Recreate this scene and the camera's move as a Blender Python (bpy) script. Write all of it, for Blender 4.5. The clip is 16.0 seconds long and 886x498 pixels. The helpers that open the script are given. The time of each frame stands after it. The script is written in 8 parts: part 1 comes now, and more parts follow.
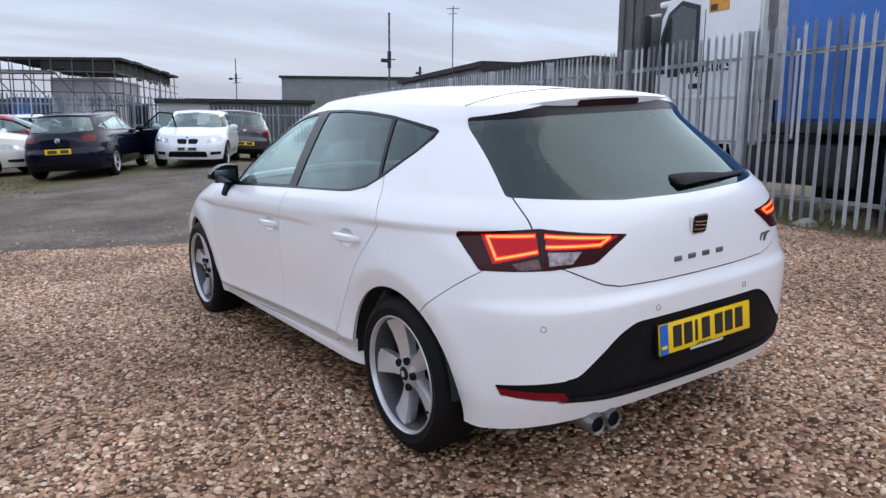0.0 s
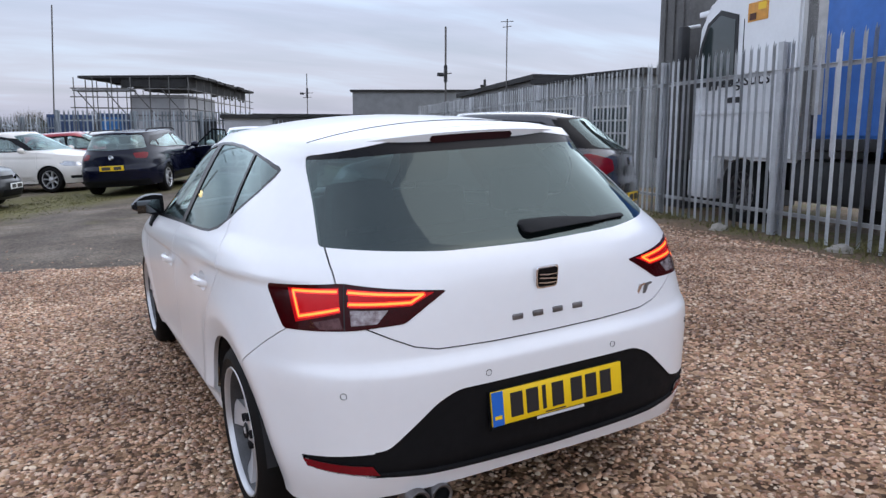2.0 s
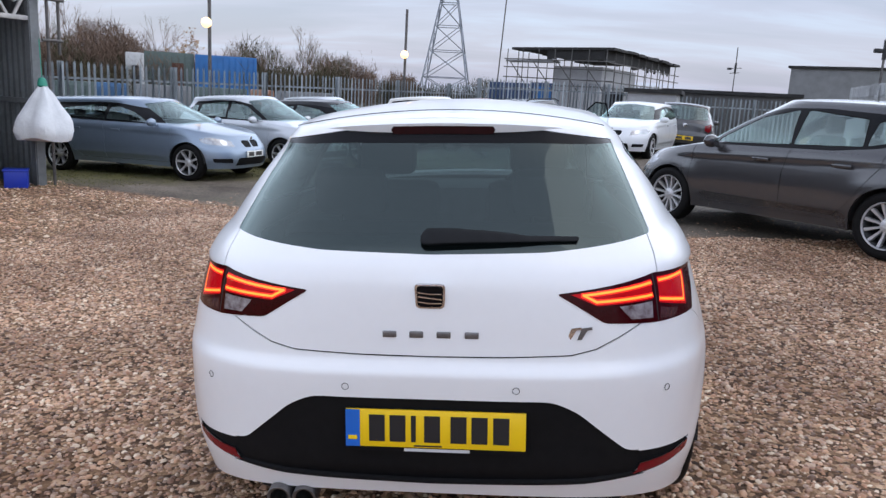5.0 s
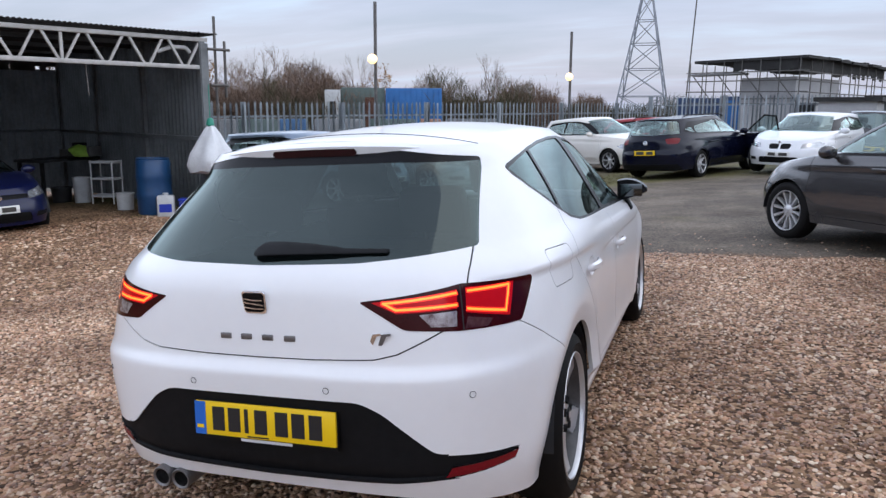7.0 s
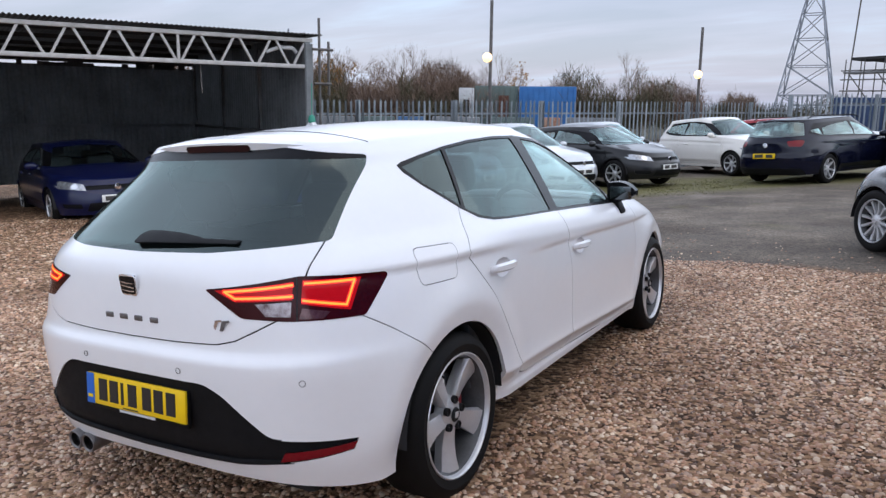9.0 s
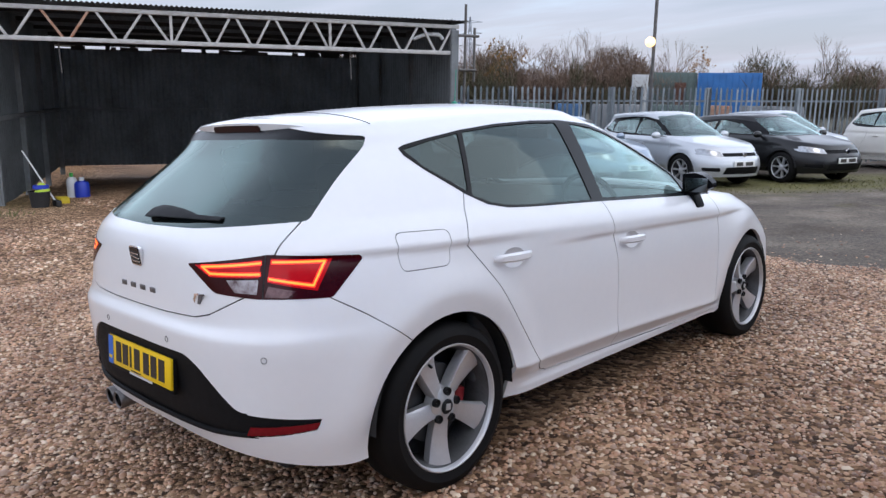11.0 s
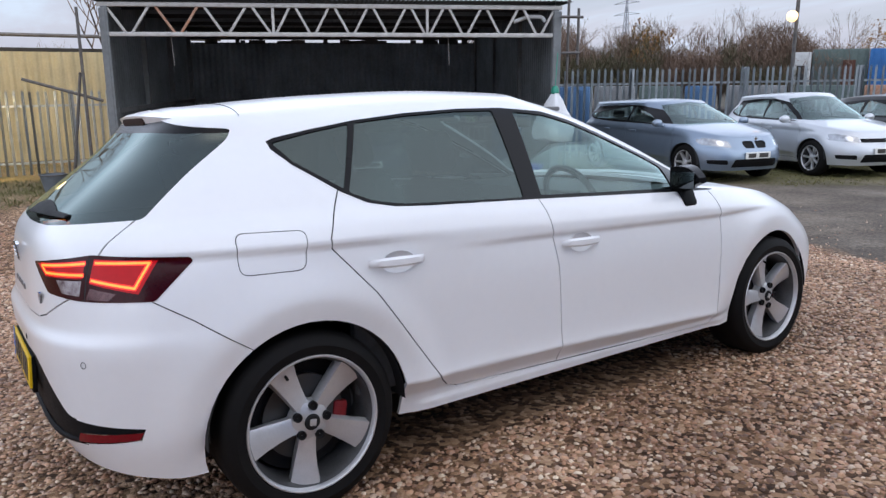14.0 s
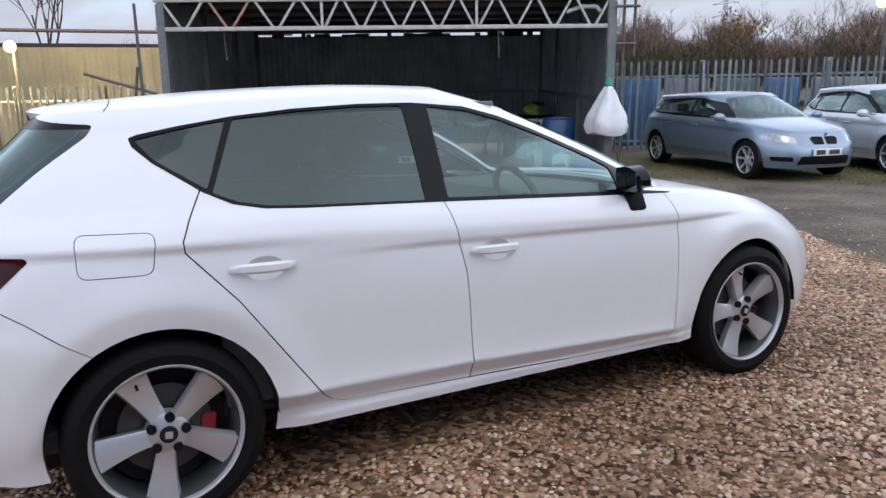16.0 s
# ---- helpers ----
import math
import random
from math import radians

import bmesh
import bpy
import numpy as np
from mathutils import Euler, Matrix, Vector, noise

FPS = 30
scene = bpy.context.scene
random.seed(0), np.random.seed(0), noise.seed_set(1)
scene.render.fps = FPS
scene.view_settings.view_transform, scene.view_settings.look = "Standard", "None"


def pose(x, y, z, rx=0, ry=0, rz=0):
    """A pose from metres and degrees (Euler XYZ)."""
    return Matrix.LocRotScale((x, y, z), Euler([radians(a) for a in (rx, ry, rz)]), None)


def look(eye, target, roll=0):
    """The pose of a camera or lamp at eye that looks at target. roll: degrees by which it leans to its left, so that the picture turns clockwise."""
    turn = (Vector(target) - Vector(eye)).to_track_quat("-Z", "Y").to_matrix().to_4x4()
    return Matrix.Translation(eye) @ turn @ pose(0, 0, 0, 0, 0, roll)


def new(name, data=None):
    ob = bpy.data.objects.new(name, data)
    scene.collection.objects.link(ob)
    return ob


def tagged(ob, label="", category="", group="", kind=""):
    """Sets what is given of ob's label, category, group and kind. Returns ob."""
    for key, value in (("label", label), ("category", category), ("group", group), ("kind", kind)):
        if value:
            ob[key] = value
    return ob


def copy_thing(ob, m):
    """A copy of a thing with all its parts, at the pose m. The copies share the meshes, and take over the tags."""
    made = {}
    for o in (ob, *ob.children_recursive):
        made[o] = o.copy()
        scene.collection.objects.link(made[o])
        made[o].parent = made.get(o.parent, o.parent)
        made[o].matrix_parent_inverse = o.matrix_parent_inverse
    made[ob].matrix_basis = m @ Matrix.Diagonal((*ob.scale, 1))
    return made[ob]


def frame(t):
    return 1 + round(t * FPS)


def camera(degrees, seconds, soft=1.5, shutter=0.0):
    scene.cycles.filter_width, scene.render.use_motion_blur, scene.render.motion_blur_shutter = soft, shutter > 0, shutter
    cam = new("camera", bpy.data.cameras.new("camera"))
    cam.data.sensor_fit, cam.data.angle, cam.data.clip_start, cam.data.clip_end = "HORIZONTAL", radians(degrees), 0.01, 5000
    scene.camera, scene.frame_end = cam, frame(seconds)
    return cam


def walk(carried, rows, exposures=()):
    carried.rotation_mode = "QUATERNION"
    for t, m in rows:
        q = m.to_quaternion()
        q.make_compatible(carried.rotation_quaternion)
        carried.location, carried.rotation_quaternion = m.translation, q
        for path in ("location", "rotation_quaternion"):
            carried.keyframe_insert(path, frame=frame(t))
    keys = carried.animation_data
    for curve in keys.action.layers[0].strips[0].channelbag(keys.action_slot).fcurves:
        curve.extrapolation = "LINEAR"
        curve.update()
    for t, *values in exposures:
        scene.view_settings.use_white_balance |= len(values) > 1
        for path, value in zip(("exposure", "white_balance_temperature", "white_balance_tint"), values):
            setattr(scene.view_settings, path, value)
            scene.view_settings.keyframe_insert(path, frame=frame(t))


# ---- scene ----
cam = camera(61.2, 16.0, soft=1.4)
METRES, EYE, TILT, LEAN, TURN = 7.237, 1.244, 0.0, 0.0, -34.06
START_X, START_Y = -2.341, -2.459
ROWS = [
    (0.0, 0.0, 0.0, 0.0, 0.08, -9.44, -0.47),
    (0.5, 0.0393, 0.0003, 0.0053, 1.89, -8.62, 0.08),
    (1.0, 0.0634, 0.0016, 0.0103, 3.26, -7.48, 0.28),
    (1.5, 0.0926, 0.0242, 0.0095, 4.75, -7.69, -0.45),
    (2.0, 0.1185, 0.0437, 0.0139, 6.25, -8.65, -0.14),
    (2.5, 0.1616, 0.0572, 0.0148, 9.56, -8.7, -0.57),
    (3.0, 0.1956, 0.0654, 0.0186, 14.12, -8.71, -1.07),
    (3.5, 0.2267, 0.0868, 0.0184, 21.29, -9.4, -1.21),
    (4.0, 0.252, 0.1074, 0.0217, 26.97, -11.14, -1.83),
    (6.5, 0.4021, 0.2313, 0.033, 52.56, -11.13, -1.52),
    (7.0, 0.4332, 0.2527, 0.0334, 53.79, -10.27, -0.3),
    (7.5, 0.4477, 0.2868, 0.0332, 55.43, -10.43, -1.49),
    (8.0, 0.4614, 0.3097, 0.0322, 57.04, -10.91, -1.3),
    (8.5, 0.488, 0.3384, 0.0327, 60.38, -10.69, -0.95),
    (9.0, 0.5046, 0.361, 0.035, 64.83, -10.5, -0.69),
    (9.5, 0.5062, 0.3845, 0.0321, 68.88, -11.36, -1.13),
    (12.0, 0.5135, 0.4902, 0.0344, 82.41, -11.11, -1.45),
    (12.5, 0.4943, 0.5096, 0.0349, 84.09, -11.57, -2.12),
    (13.0, 0.485, 0.5299, 0.0352, 86.08, -12.55, -1.13),
    (13.5, 0.4948, 0.5657, 0.0347, 88.44, -12.95, -0.01),
    (14.0, 0.4983, 0.5867, 0.0345, 89.66, -12.72, 0.28),
    (14.5, 0.4825, 0.6032, 0.0344, 91.63, -12.42, -0.36),
    (15.0, 0.4662, 0.6212, 0.0344, 94.42, -12.77, -0.54),
    (15.5, 0.4637, 0.6482, 0.0331, 96.72, -13.18, 0.25),
    (16.0, 0.4633, 0.6839, 0.0337, 96.4, -13.19, 0.57),
]
walk(cam, [(t, pose(START_X, START_Y, EYE, TILT, LEAN, TURN) @ pose(METRES * x, METRES * y, METRES * z, 90 + pitch, roll, yaw)) for t, x, y, z, yaw, pitch, roll in ROWS])

# ---- world, sun, exposure ----
world = bpy.data.worlds.new("overcast_dusk")
scene.world = world
world.use_nodes = True
wn, wl = world.node_tree.nodes, world.node_tree.links
wn.clear()
w_out = wn.new("ShaderNodeOutputWorld")
w_bg = wn.new("ShaderNodeBackground")
w_sky = wn.new("ShaderNodeTexSky")
w_sky.sky_type, w_sky.sun_disc = "NISHITA", False
w_sky.sun_elevation, w_sky.sun_rotation = radians(60), radians(135)
w_sky.air_density, w_sky.dust_density = 1.5, 2.0
w_co = wn.new("ShaderNodeTexCoord")
w_sep = wn.new("ShaderNodeSeparateXYZ")
wl.new(w_co.outputs["Generated"], w_sep.inputs[0])
# cloud deck: direction divided by height gives streaks that flatten to the horizon
w_add = wn.new("ShaderNodeMath"); w_add.operation = "ADD"; w_add.inputs[1].default_value = 0.16
wl.new(w_sep.outputs["Z"], w_add.inputs[0])
w_max = wn.new("ShaderNodeMath"); w_max.operation = "MAXIMUM"; w_max.inputs[1].default_value = 0.03
wl.new(w_add.outputs[0], w_max.inputs[0])
w_div = wn.new("ShaderNodeVectorMath"); w_div.operation = "DIVIDE"
w_com = wn.new("ShaderNodeCombineXYZ")
for i in range(3):
    wl.new(w_max.outputs[0], w_com.inputs[i])
wl.new(w_co.outputs["Generated"], w_div.inputs[0])
wl.new(w_com.outputs[0], w_div.inputs[1])
w_map = wn.new("ShaderNodeMapping")
w_map.inputs["Scale"].default_value = (0.55, 1.5, 0.2)
w_map.inputs["Rotation"].default_value = (0, 0, radians(-20))
wl.new(w_div.outputs[0], w_map.inputs[0])
w_no = wn.new("ShaderNodeTexNoise")
w_no.inputs["Scale"].default_value, w_no.inputs["Detail"].default_value, w_no.inputs["Roughness"].default_value = 1.3, 7, 0.52
w_no.inputs["Distortion"].default_value = 0.35
wl.new(w_map.outputs[0], w_no.inputs["Vector"])
w_ramp = wn.new("ShaderNodeValToRGB")
w_ramp.color_ramp.elements[0].position, w_ramp.color_ramp.elements[0].color = 0.34, (0.382, 0.423, 0.585, 1)
w_ramp.color_ramp.elements[1].position, w_ramp.color_ramp.elements[1].color = 0.68, (0.535, 0.635, 0.86, 1)
e = w_ramp.color_ramp.elements.new(0.52)
e.color = (0.462, 0.492, 0.675, 1)
wl.new(w_no.outputs["Fac"], w_ramp.inputs[0])
# above the dim bank at the horizon the deck glows, and falls off towards the zenith
w_gr = wn.new("ShaderNodeValToRGB")
for stop, (p_, c_) in zip([w_gr.color_ramp.elements[0], w_gr.color_ramp.elements.new(0.27), w_gr.color_ramp.elements[-1]], ((0.16, (1.0, 1.0, 1.0)), (0.27, (3.35, 3.38, 3.0)), (1.0, (1.30, 1.32, 1.20)))):
    stop.position, stop.color = p_, (*c_, 1)
wl.new(w_sep.outputs["Z"], w_gr.inputs[0])
w_mul = wn.new("ShaderNodeVectorMath"); w_mul.operation = "MULTIPLY"
wl.new(w_ramp.outputs[0], w_mul.inputs[0])
wl.new(w_gr.outputs[0], w_mul.inputs[1])
w_sk = wn.new("ShaderNodeVectorMath"); w_sk.operation = "SCALE"
w_sk.inputs["Scale"].default_value = 0.05
wl.new(w_sky.outputs[0], w_sk.inputs[0])
w_sum = wn.new("ShaderNodeVectorMath"); w_sum.operation = "ADD"
wl.new(w_mul.outputs[0], w_sum.inputs[0])
wl.new(w_sk.outputs[0], w_sum.inputs[1])
wl.new(w_sum.outputs[0], w_bg.inputs["Color"])
w_bg.inputs["Strength"].default_value = 0.95
wl.new(w_bg.outputs[0], w_out.inputs[0])

sun_data = bpy.data.lights.new("sun", "SUN")
sun_data.energy, sun_data.angle, sun_data.color = 0.8, radians(80), (1.0, 0.97, 0.94)
sun = new("sun", sun_data)
sun.matrix_world = look((7, 3, 6), (0, 0, 0))
tagged(sun, kind="structure")


# ---- materials ----
def mat(name, base=(0.5, 0.5, 0.5), rough=0.5, metal=0.0, vary=0.0, scale=8.0, bump=0.0, bump_scale=40.0,
        coat=0.0, emit=None, power=0.0, second=None, detail=4.0, random=0.0, spec=0.5):
    """A Principled material whose colour wanders to second (or darker) at two scales, with fine relief."""
    m = bpy.data.materials.new(name)
    m.use_nodes = True
    n, l = m.node_tree.nodes, m.node_tree.links
    b = n["Principled BSDF"]
    b.inputs["Base Color"].default_value = (*base, 1)
    b.inputs["Roughness"].default_value, b.inputs["Metallic"].default_value = rough, metal
    b.inputs["Coat Weight"].default_value = coat
    b.inputs["Coat Roughness"].default_value = 0.04
    b.inputs["Specular IOR Level"].default_value = spec
    if emit:
        b.inputs["Emission Color"].default_value, b.inputs["Emission Strength"].default_value = (*emit, 1), power
    if vary or second or bump or random:
        co = n.new("ShaderNodeTexCoord")
        src = co.outputs["Object"]
    if vary or second or random:
        n1, n2 = n.new("ShaderNodeTexNoise"), n.new("ShaderNodeTexNoise")
        n1.inputs["Scale"].default_value, n1.inputs["Detail"].default_value = scale, detail
        n2.inputs["Scale"].default_value, n2.inputs["Detail"].default_value = scale * 9, 3
        l.new(src, n1.inputs["Vector"]), l.new(src, n2.inputs["Vector"])
        mx = n.new("ShaderNodeMath"); mx.operation = "MULTIPLY_ADD"
        mx.inputs[1].default_value, mx.inputs[2].default_value = 0.35, 0.0
        l.new(n2.outputs["Fac"], mx.inputs[0])
        ad = n.new("ShaderNodeMath"); ad.operation = "MULTIPLY_ADD"; ad.inputs[1].default_value = 0.65
        l.new(n1.outputs["Fac"], ad.inputs[0]), l.new(mx.outputs[0], ad.inputs[2])
        last = ad.outputs[0]
        if random:
            oi = n.new("ShaderNodeObjectInfo")
            ra = n.new("ShaderNodeMath"); ra.operation = "MULTIPLY_ADD"; ra.inputs[1].default_value = random
            l.new(oi.outputs["Random"], ra.inputs[0]), l.new(last, ra.inputs[2])
            sb = n.new("ShaderNodeMath"); sb.operation = "SUBTRACT"; sb.inputs[1].default_value = random / 2
            l.new(ra.outputs[0], sb.inputs[0])
            last = sb.outputs[0]
        rp = n.new("ShaderNodeValToRGB")
        rp.color_ramp.elements[0].position, rp.color_ramp.elements[1].position = 0.34, 0.66
        other = second or tuple(c * (1 - vary) for c in base)
        rp.color_ramp.elements[0].color, rp.color_ramp.elements[1].color = (*other, 1), (*base, 1)
        l.new(last, rp.inputs[0]), l.new(rp.outputs[0], b.inputs["Base Color"])
        rm = n.new("ShaderNodeMapRange")
        rm.inputs["To Min"].default_value, rm.inputs["To Max"].default_value = min(1, rough * 1.2), rough * 0.85
        l.new(last, rm.inputs["Value"]), l.new(rm.outputs[0], b.inputs["Roughness"])
    if bump:
        nb, bu = n.new("ShaderNodeTexNoise"), n.new("ShaderNodeBump")
        nb.inputs["Scale"].default_value, nb.inputs["Detail"].default_value = bump_scale, 5
        bu.inputs["Strength"].default_value, bu.inputs["Distance"].default_value = bump, 0.01
        l.new(src, nb.inputs["Vector"]), l.new(nb.outputs["Fac"], bu.inputs["Height"]), l.new(bu.outputs[0], b.inputs["Normal"])
    return m


def glass_mat(name, tint, gloss_rough=0.02, ior=1.5):
    """A thin pane: tinted see-through under a Fresnel reflection."""
    m = bpy.data.materials.new(name)
    m.use_nodes = True
    n, l = m.node_tree.nodes, m.node_tree.links
    n.remove(n["Principled BSDF"])
    tr, gl, mx, fr = n.new("ShaderNodeBsdfTransparent"), n.new("ShaderNodeBsdfGlossy"), n.new("ShaderNodeMixShader"), n.new("ShaderNodeLayerWeight")
    tr.inputs[0].default_value = (*tint, 1)
    gl.inputs["Color"].default_value = (0.84, 1.0, 0.965, 1)
    gl.inputs["Roughness"].default_value = gloss_rough
    fr.inputs["Blend"].default_value = 0.5
    po, sc = n.new("ShaderNodeMath"), n.new("ShaderNodeMath")
    po.operation, sc.operation = "POWER", "MULTIPLY_ADD"
    po.inputs[1].default_value = 5.0
    f0 = ((ior - 1) / (ior + 1)) ** 2 * 2
    sc.inputs[1].default_value, sc.inputs[2].default_value = 1 - f0, f0
    l.new(fr.outputs["Facing"], po.inputs[0]), l.new(po.outputs[0], sc.inputs[0])
    l.new(sc.outputs[0], mx.inputs[0]), l.new(tr.outputs[0], mx.inputs[1]), l.new(gl.outputs[0], mx.inputs[2])
    l.new(mx.outputs[0], n["Material Output"].inputs["Surface"])
    return m


M_WHITE = mat("white_car_paint", (0.83, 0.83, 0.835), 0.3, coat=0.6, vary=0.03, scale=3)
M_BLACK_GLOSS = mat("gloss_black", (0.005, 0.005, 0.006), 0.25, spec=0.16)
M_BLACK_PLASTIC = mat("black_plastic", (0.008, 0.008, 0.009), 0.6, spec=0.13, vary=0.25, scale=30, bump=0.08, bump_scale=600)
M_SEAM = mat("dark_seam", (0.01, 0.01, 0.011), 0.8)
M_RUBBER = mat("tyre_rubber", (0.006, 0.006, 0.0065), 0.65, vary=0.35, scale=12, second=(0.009, 0.008, 0.0075), bump=0.1, bump_scale=200, spec=0.14)
M_ALLOY = mat("silver_alloy", (0.62, 0.62, 0.63), 0.34, metal=0.55, vary=0.12, scale=15, coat=0.2)
# near-black for painted shade between the spokes, also for hub cap and bolts
M_SHADE_CAP_BLACK = mat("recess_shade_and_cap_black", (0.012, 0.012, 0.013), 0.6, spec=0.2)
# darker than the rim: the recess's shade is put into this grey
M_BARREL = mat("recess_shaded_barrel", (0.10, 0.10, 0.102), 0.5, metal=0.6, vary=0.4, scale=14)
M_CHROME = mat("chrome", (0.8, 0.8, 0.82), 0.06, metal=1.0)
M_STEEL_DARK = mat("dull_steel", (0.25, 0.24, 0.24), 0.45, metal=0.9, vary=0.4, scale=20)
M_CALIPER = mat("red_caliper", (0.26, 0.008, 0.012), 0.45, vary=0.3, scale=40)
M_LENS_DEEP = mat("deep_red_lens", (0.022, 0.001, 0.002), 0.15, spec=0.2, emit=(1.0, 0.002, 0.008), power=0.012, vary=0.5, scale=30)
M_LENS_DARK = mat("unlit_dark_red_lens", (0.020, 0.002, 0.004), 0.3, spec=0.25, vary=0.3, scale=60)
M_LENS_GLOW = mat("glowing_red_lens", (0.14, 0.002, 0.004), 0.12, spec=0.22, emit=(1.0, 0.006, 0.014), power=0.36, vary=0.7, scale=22)
M_LED = mat("led_strip", (0.6, 0.02, 0.01), 0.2, emit=(1.0, 0.035, 0.012), power=1.15)
M_LED_CORE = mat("led_core", (0.8, 0.2, 0.03), 0.2, emit=(1.0, 0.27, 0.03), power=1.5)
M_CLEAR = mat("clear_lamp", (0.46, 0.42, 0.43), 0.15, metal=0.3, coat=0.4, second=(0.10, 0.05, 0.055), scale=45)
M_CLEAR_RED = mat("smoked_red_lamp", (0.13, 0.05, 0.05), 0.15, metal=0.3, coat=0.4, second=(0.05, 0.008, 0.01), scale=45)
M_REFLECTOR = mat("red_reflector", (0.20, 0.003, 0.010), 0.25, spec=0.3, coat=0.1, vary=0.3, scale=90)
M_GLASS = glass_mat("clear_glass", (0.66, 0.78, 0.76), ior=1.5)
M_GLASS_DARK = glass_mat("privacy_glass", (0.13, 0.17, 0.17), ior=1.5)
M_GLASS_REAR = glass_mat("rear_privacy_glass", (0.13, 0.17, 0.17), ior=1.55)
M_GLASS_FAR = glass_mat("car_glass", (0.72, 0.82, 0.81), ior=1.7)
M_DISC = mat("brake_disc_steel", (0.08, 0.08, 0.08), 0.5, metal=0.7)
M_MIRROR = mat("mirror_glass", (0.09, 0.10, 0.105), 0.05, metal=1.0)
M_CABIN = mat("dark_cabin_trim", (0.075, 0.080, 0.082), 0.7, vary=0.3, scale=25, bump=0.05)
M_CABIN_LIGHT = mat("grey_headliner", (0.16, 0.16, 0.16), 0.85, vary=0.1)
M_SEAT = mat("dark_seat_fabric", (0.045, 0.046, 0.05), 0.85, vary=0.4, scale=40, bump=0.2, bump_scale=300)
M_PLATE_Y = mat("yellow_plate", (0.85, 0.55, 0.005), 0.35, vary=0.05, scale=20)
M_PLATE_W = mat("white_plate", (0.75, 0.75, 0.72), 0.35, vary=0.05)
M_PLATE_B = mat("blue_plate_band", (0.01, 0.12, 0.5), 0.35)
M_INK = mat("black_ink", (0.012, 0.012, 0.014), 0.4)
M_PALE = mat("pale_print", (0.6, 0.6, 0.62), 0.5)


# ---- mesh helpers ----
def part(name, bm, material=None, parent=None, label="", smooth=True):
    """Links a bmesh (or a ready mesh) as one mesh object under a thing or part."""
    if isinstance(bm, bpy.types.Mesh):
        me = bm
    else:
        me = bpy.data.meshes.new(name)
        bm.to_mesh(me)
        bm.free()
        if smooth:
            me.shade_smooth()
            me.set_sharp_from_angle(angle=radians(38))
    if material and not me.materials:
        me.materials.append(material)
    ob = new(name, me)
    if parent:
        ob.parent = parent
    if label:
        ob["label"] = label
    return ob


def empty(name, label, category, m=None, group="", kind=""):
    ob = new(name)
    ob.empty_display_size = 0.2
    tagged(ob, label, category, group, kind)
    if m is not None:
        ob.matrix_basis = m
    return ob


def box(bm, x0, x1, y0, y1, z0, z1, bevel=0.0, m=None, segs=2):
    v = bmesh.ops.create_cube(bm, size=1)["verts"]
    mm = Matrix.Translation(((x0 + x1) / 2, (y0 + y1) / 2, (z0 + z1) / 2)) @ Matrix.Diagonal((abs(x1 - x0), abs(y1 - y0), abs(z1 - z0), 1))
    bmesh.ops.transform(bm, matrix=mm, verts=v)
    if bevel:
        es = list({e for q in v for e in q.link_edges})
        r = bmesh.ops.bevel(bm, geom=es, offset=bevel, segments=segs, affect="EDGES", profile=0.5)
        v = list({q for f in r["faces"] for q in f.verts} | {q for q in v if q.is_valid})
    if m is not None:
        bmesh.ops.transform(bm, matrix=m, verts=v)
    return v


def boxed(x0, x1, y0, y1, z0, z1, bevel=0.0, m=None):
    bm = bmesh.new()
    box(bm, x0, x1, y0, y1, z0, z1, bevel, m)
    return bm


def tube(bm, a, b, r, r2=None, segs=10, caps=True):
    a, b = Vector(a), Vector(b)
    d = b - a
    m = Matrix.Translation((a + b) / 2) @ d.to_track_quat("Z", "Y").to_matrix().to_4x4()
    return bmesh.ops.create_cone(bm, cap_ends=caps, segments=segs, radius1=r, radius2=r if r2 is None else r2, depth=d.length, matrix=m)["verts"]


def tubed(*ab, r=0.02, segs=10):
    bm = bmesh.new()
    for a, b in zip(ab[:-1], ab[1:]):
        tube(bm, a, b, r, segs=segs)
    return bm


def lathe(profile, segs=48, axis="X"):
    """Turns (radius, along) pairs round an axis."""
    bm = bmesh.new()
    rings = []
    for r, a in profile:
        ring = []
        for i in range(segs):
            t = 2 * math.pi * i / segs
            c, s = r * math.cos(t), r * math.sin(t)
            ring.append(bm.verts.new((a, c, s) if axis == "X" else (c, s, a)))
        rings.append(ring)
    for p, q in zip(rings[:-1], rings[1:]):
        for i in range(segs):
            j = (i + 1) % segs
            bm.faces.new((p[i], p[j], q[j], q[i]))
    bmesh.ops.remove_doubles(bm, verts=bm.verts, dist=1e-6)
    bmesh.ops.recalc_face_normals(bm, faces=bm.faces)
    return bm


def prism(poly, depth, m=None, bevel=0.0):
    """A flat outline in x, z pushed back along y by depth."""
    bm = bmesh.new()
    vs = [bm.verts.new((x, 0, z)) for x, z in poly]
    f = bm.faces.new(vs)
    r = bmesh.ops.extrude_face_region(bm, geom=[f])
    bmesh.ops.translate(bm, vec=(0, depth, 0), verts=[g for g in r["geom"] if isinstance(g, bmesh.types.BMVert)])
    bmesh.ops.recalc_face_normals(bm, faces=bm.faces)
    if bevel:
        bmesh.ops.bevel(bm, geom=list(bm.edges), offset=bevel, segments=2, affect="EDGES")
    if m is not None:
        bmesh.ops.transform(bm, matrix=m, verts=bm.verts)
    return bm


def mesh_from(name, verts, faces, material=None, smooth=False):
    me = bpy.data.meshes.new(name)
    me.from_pydata(verts, [], faces)
    if smooth:
        me.shade_smooth()
    if material:
        me.materials.append(material)
    return me


def smoothstep(a, b, x):
    t = np.clip((x - a) / (b - a), 0, 1)
    return t * t * (3 - 2 * t)


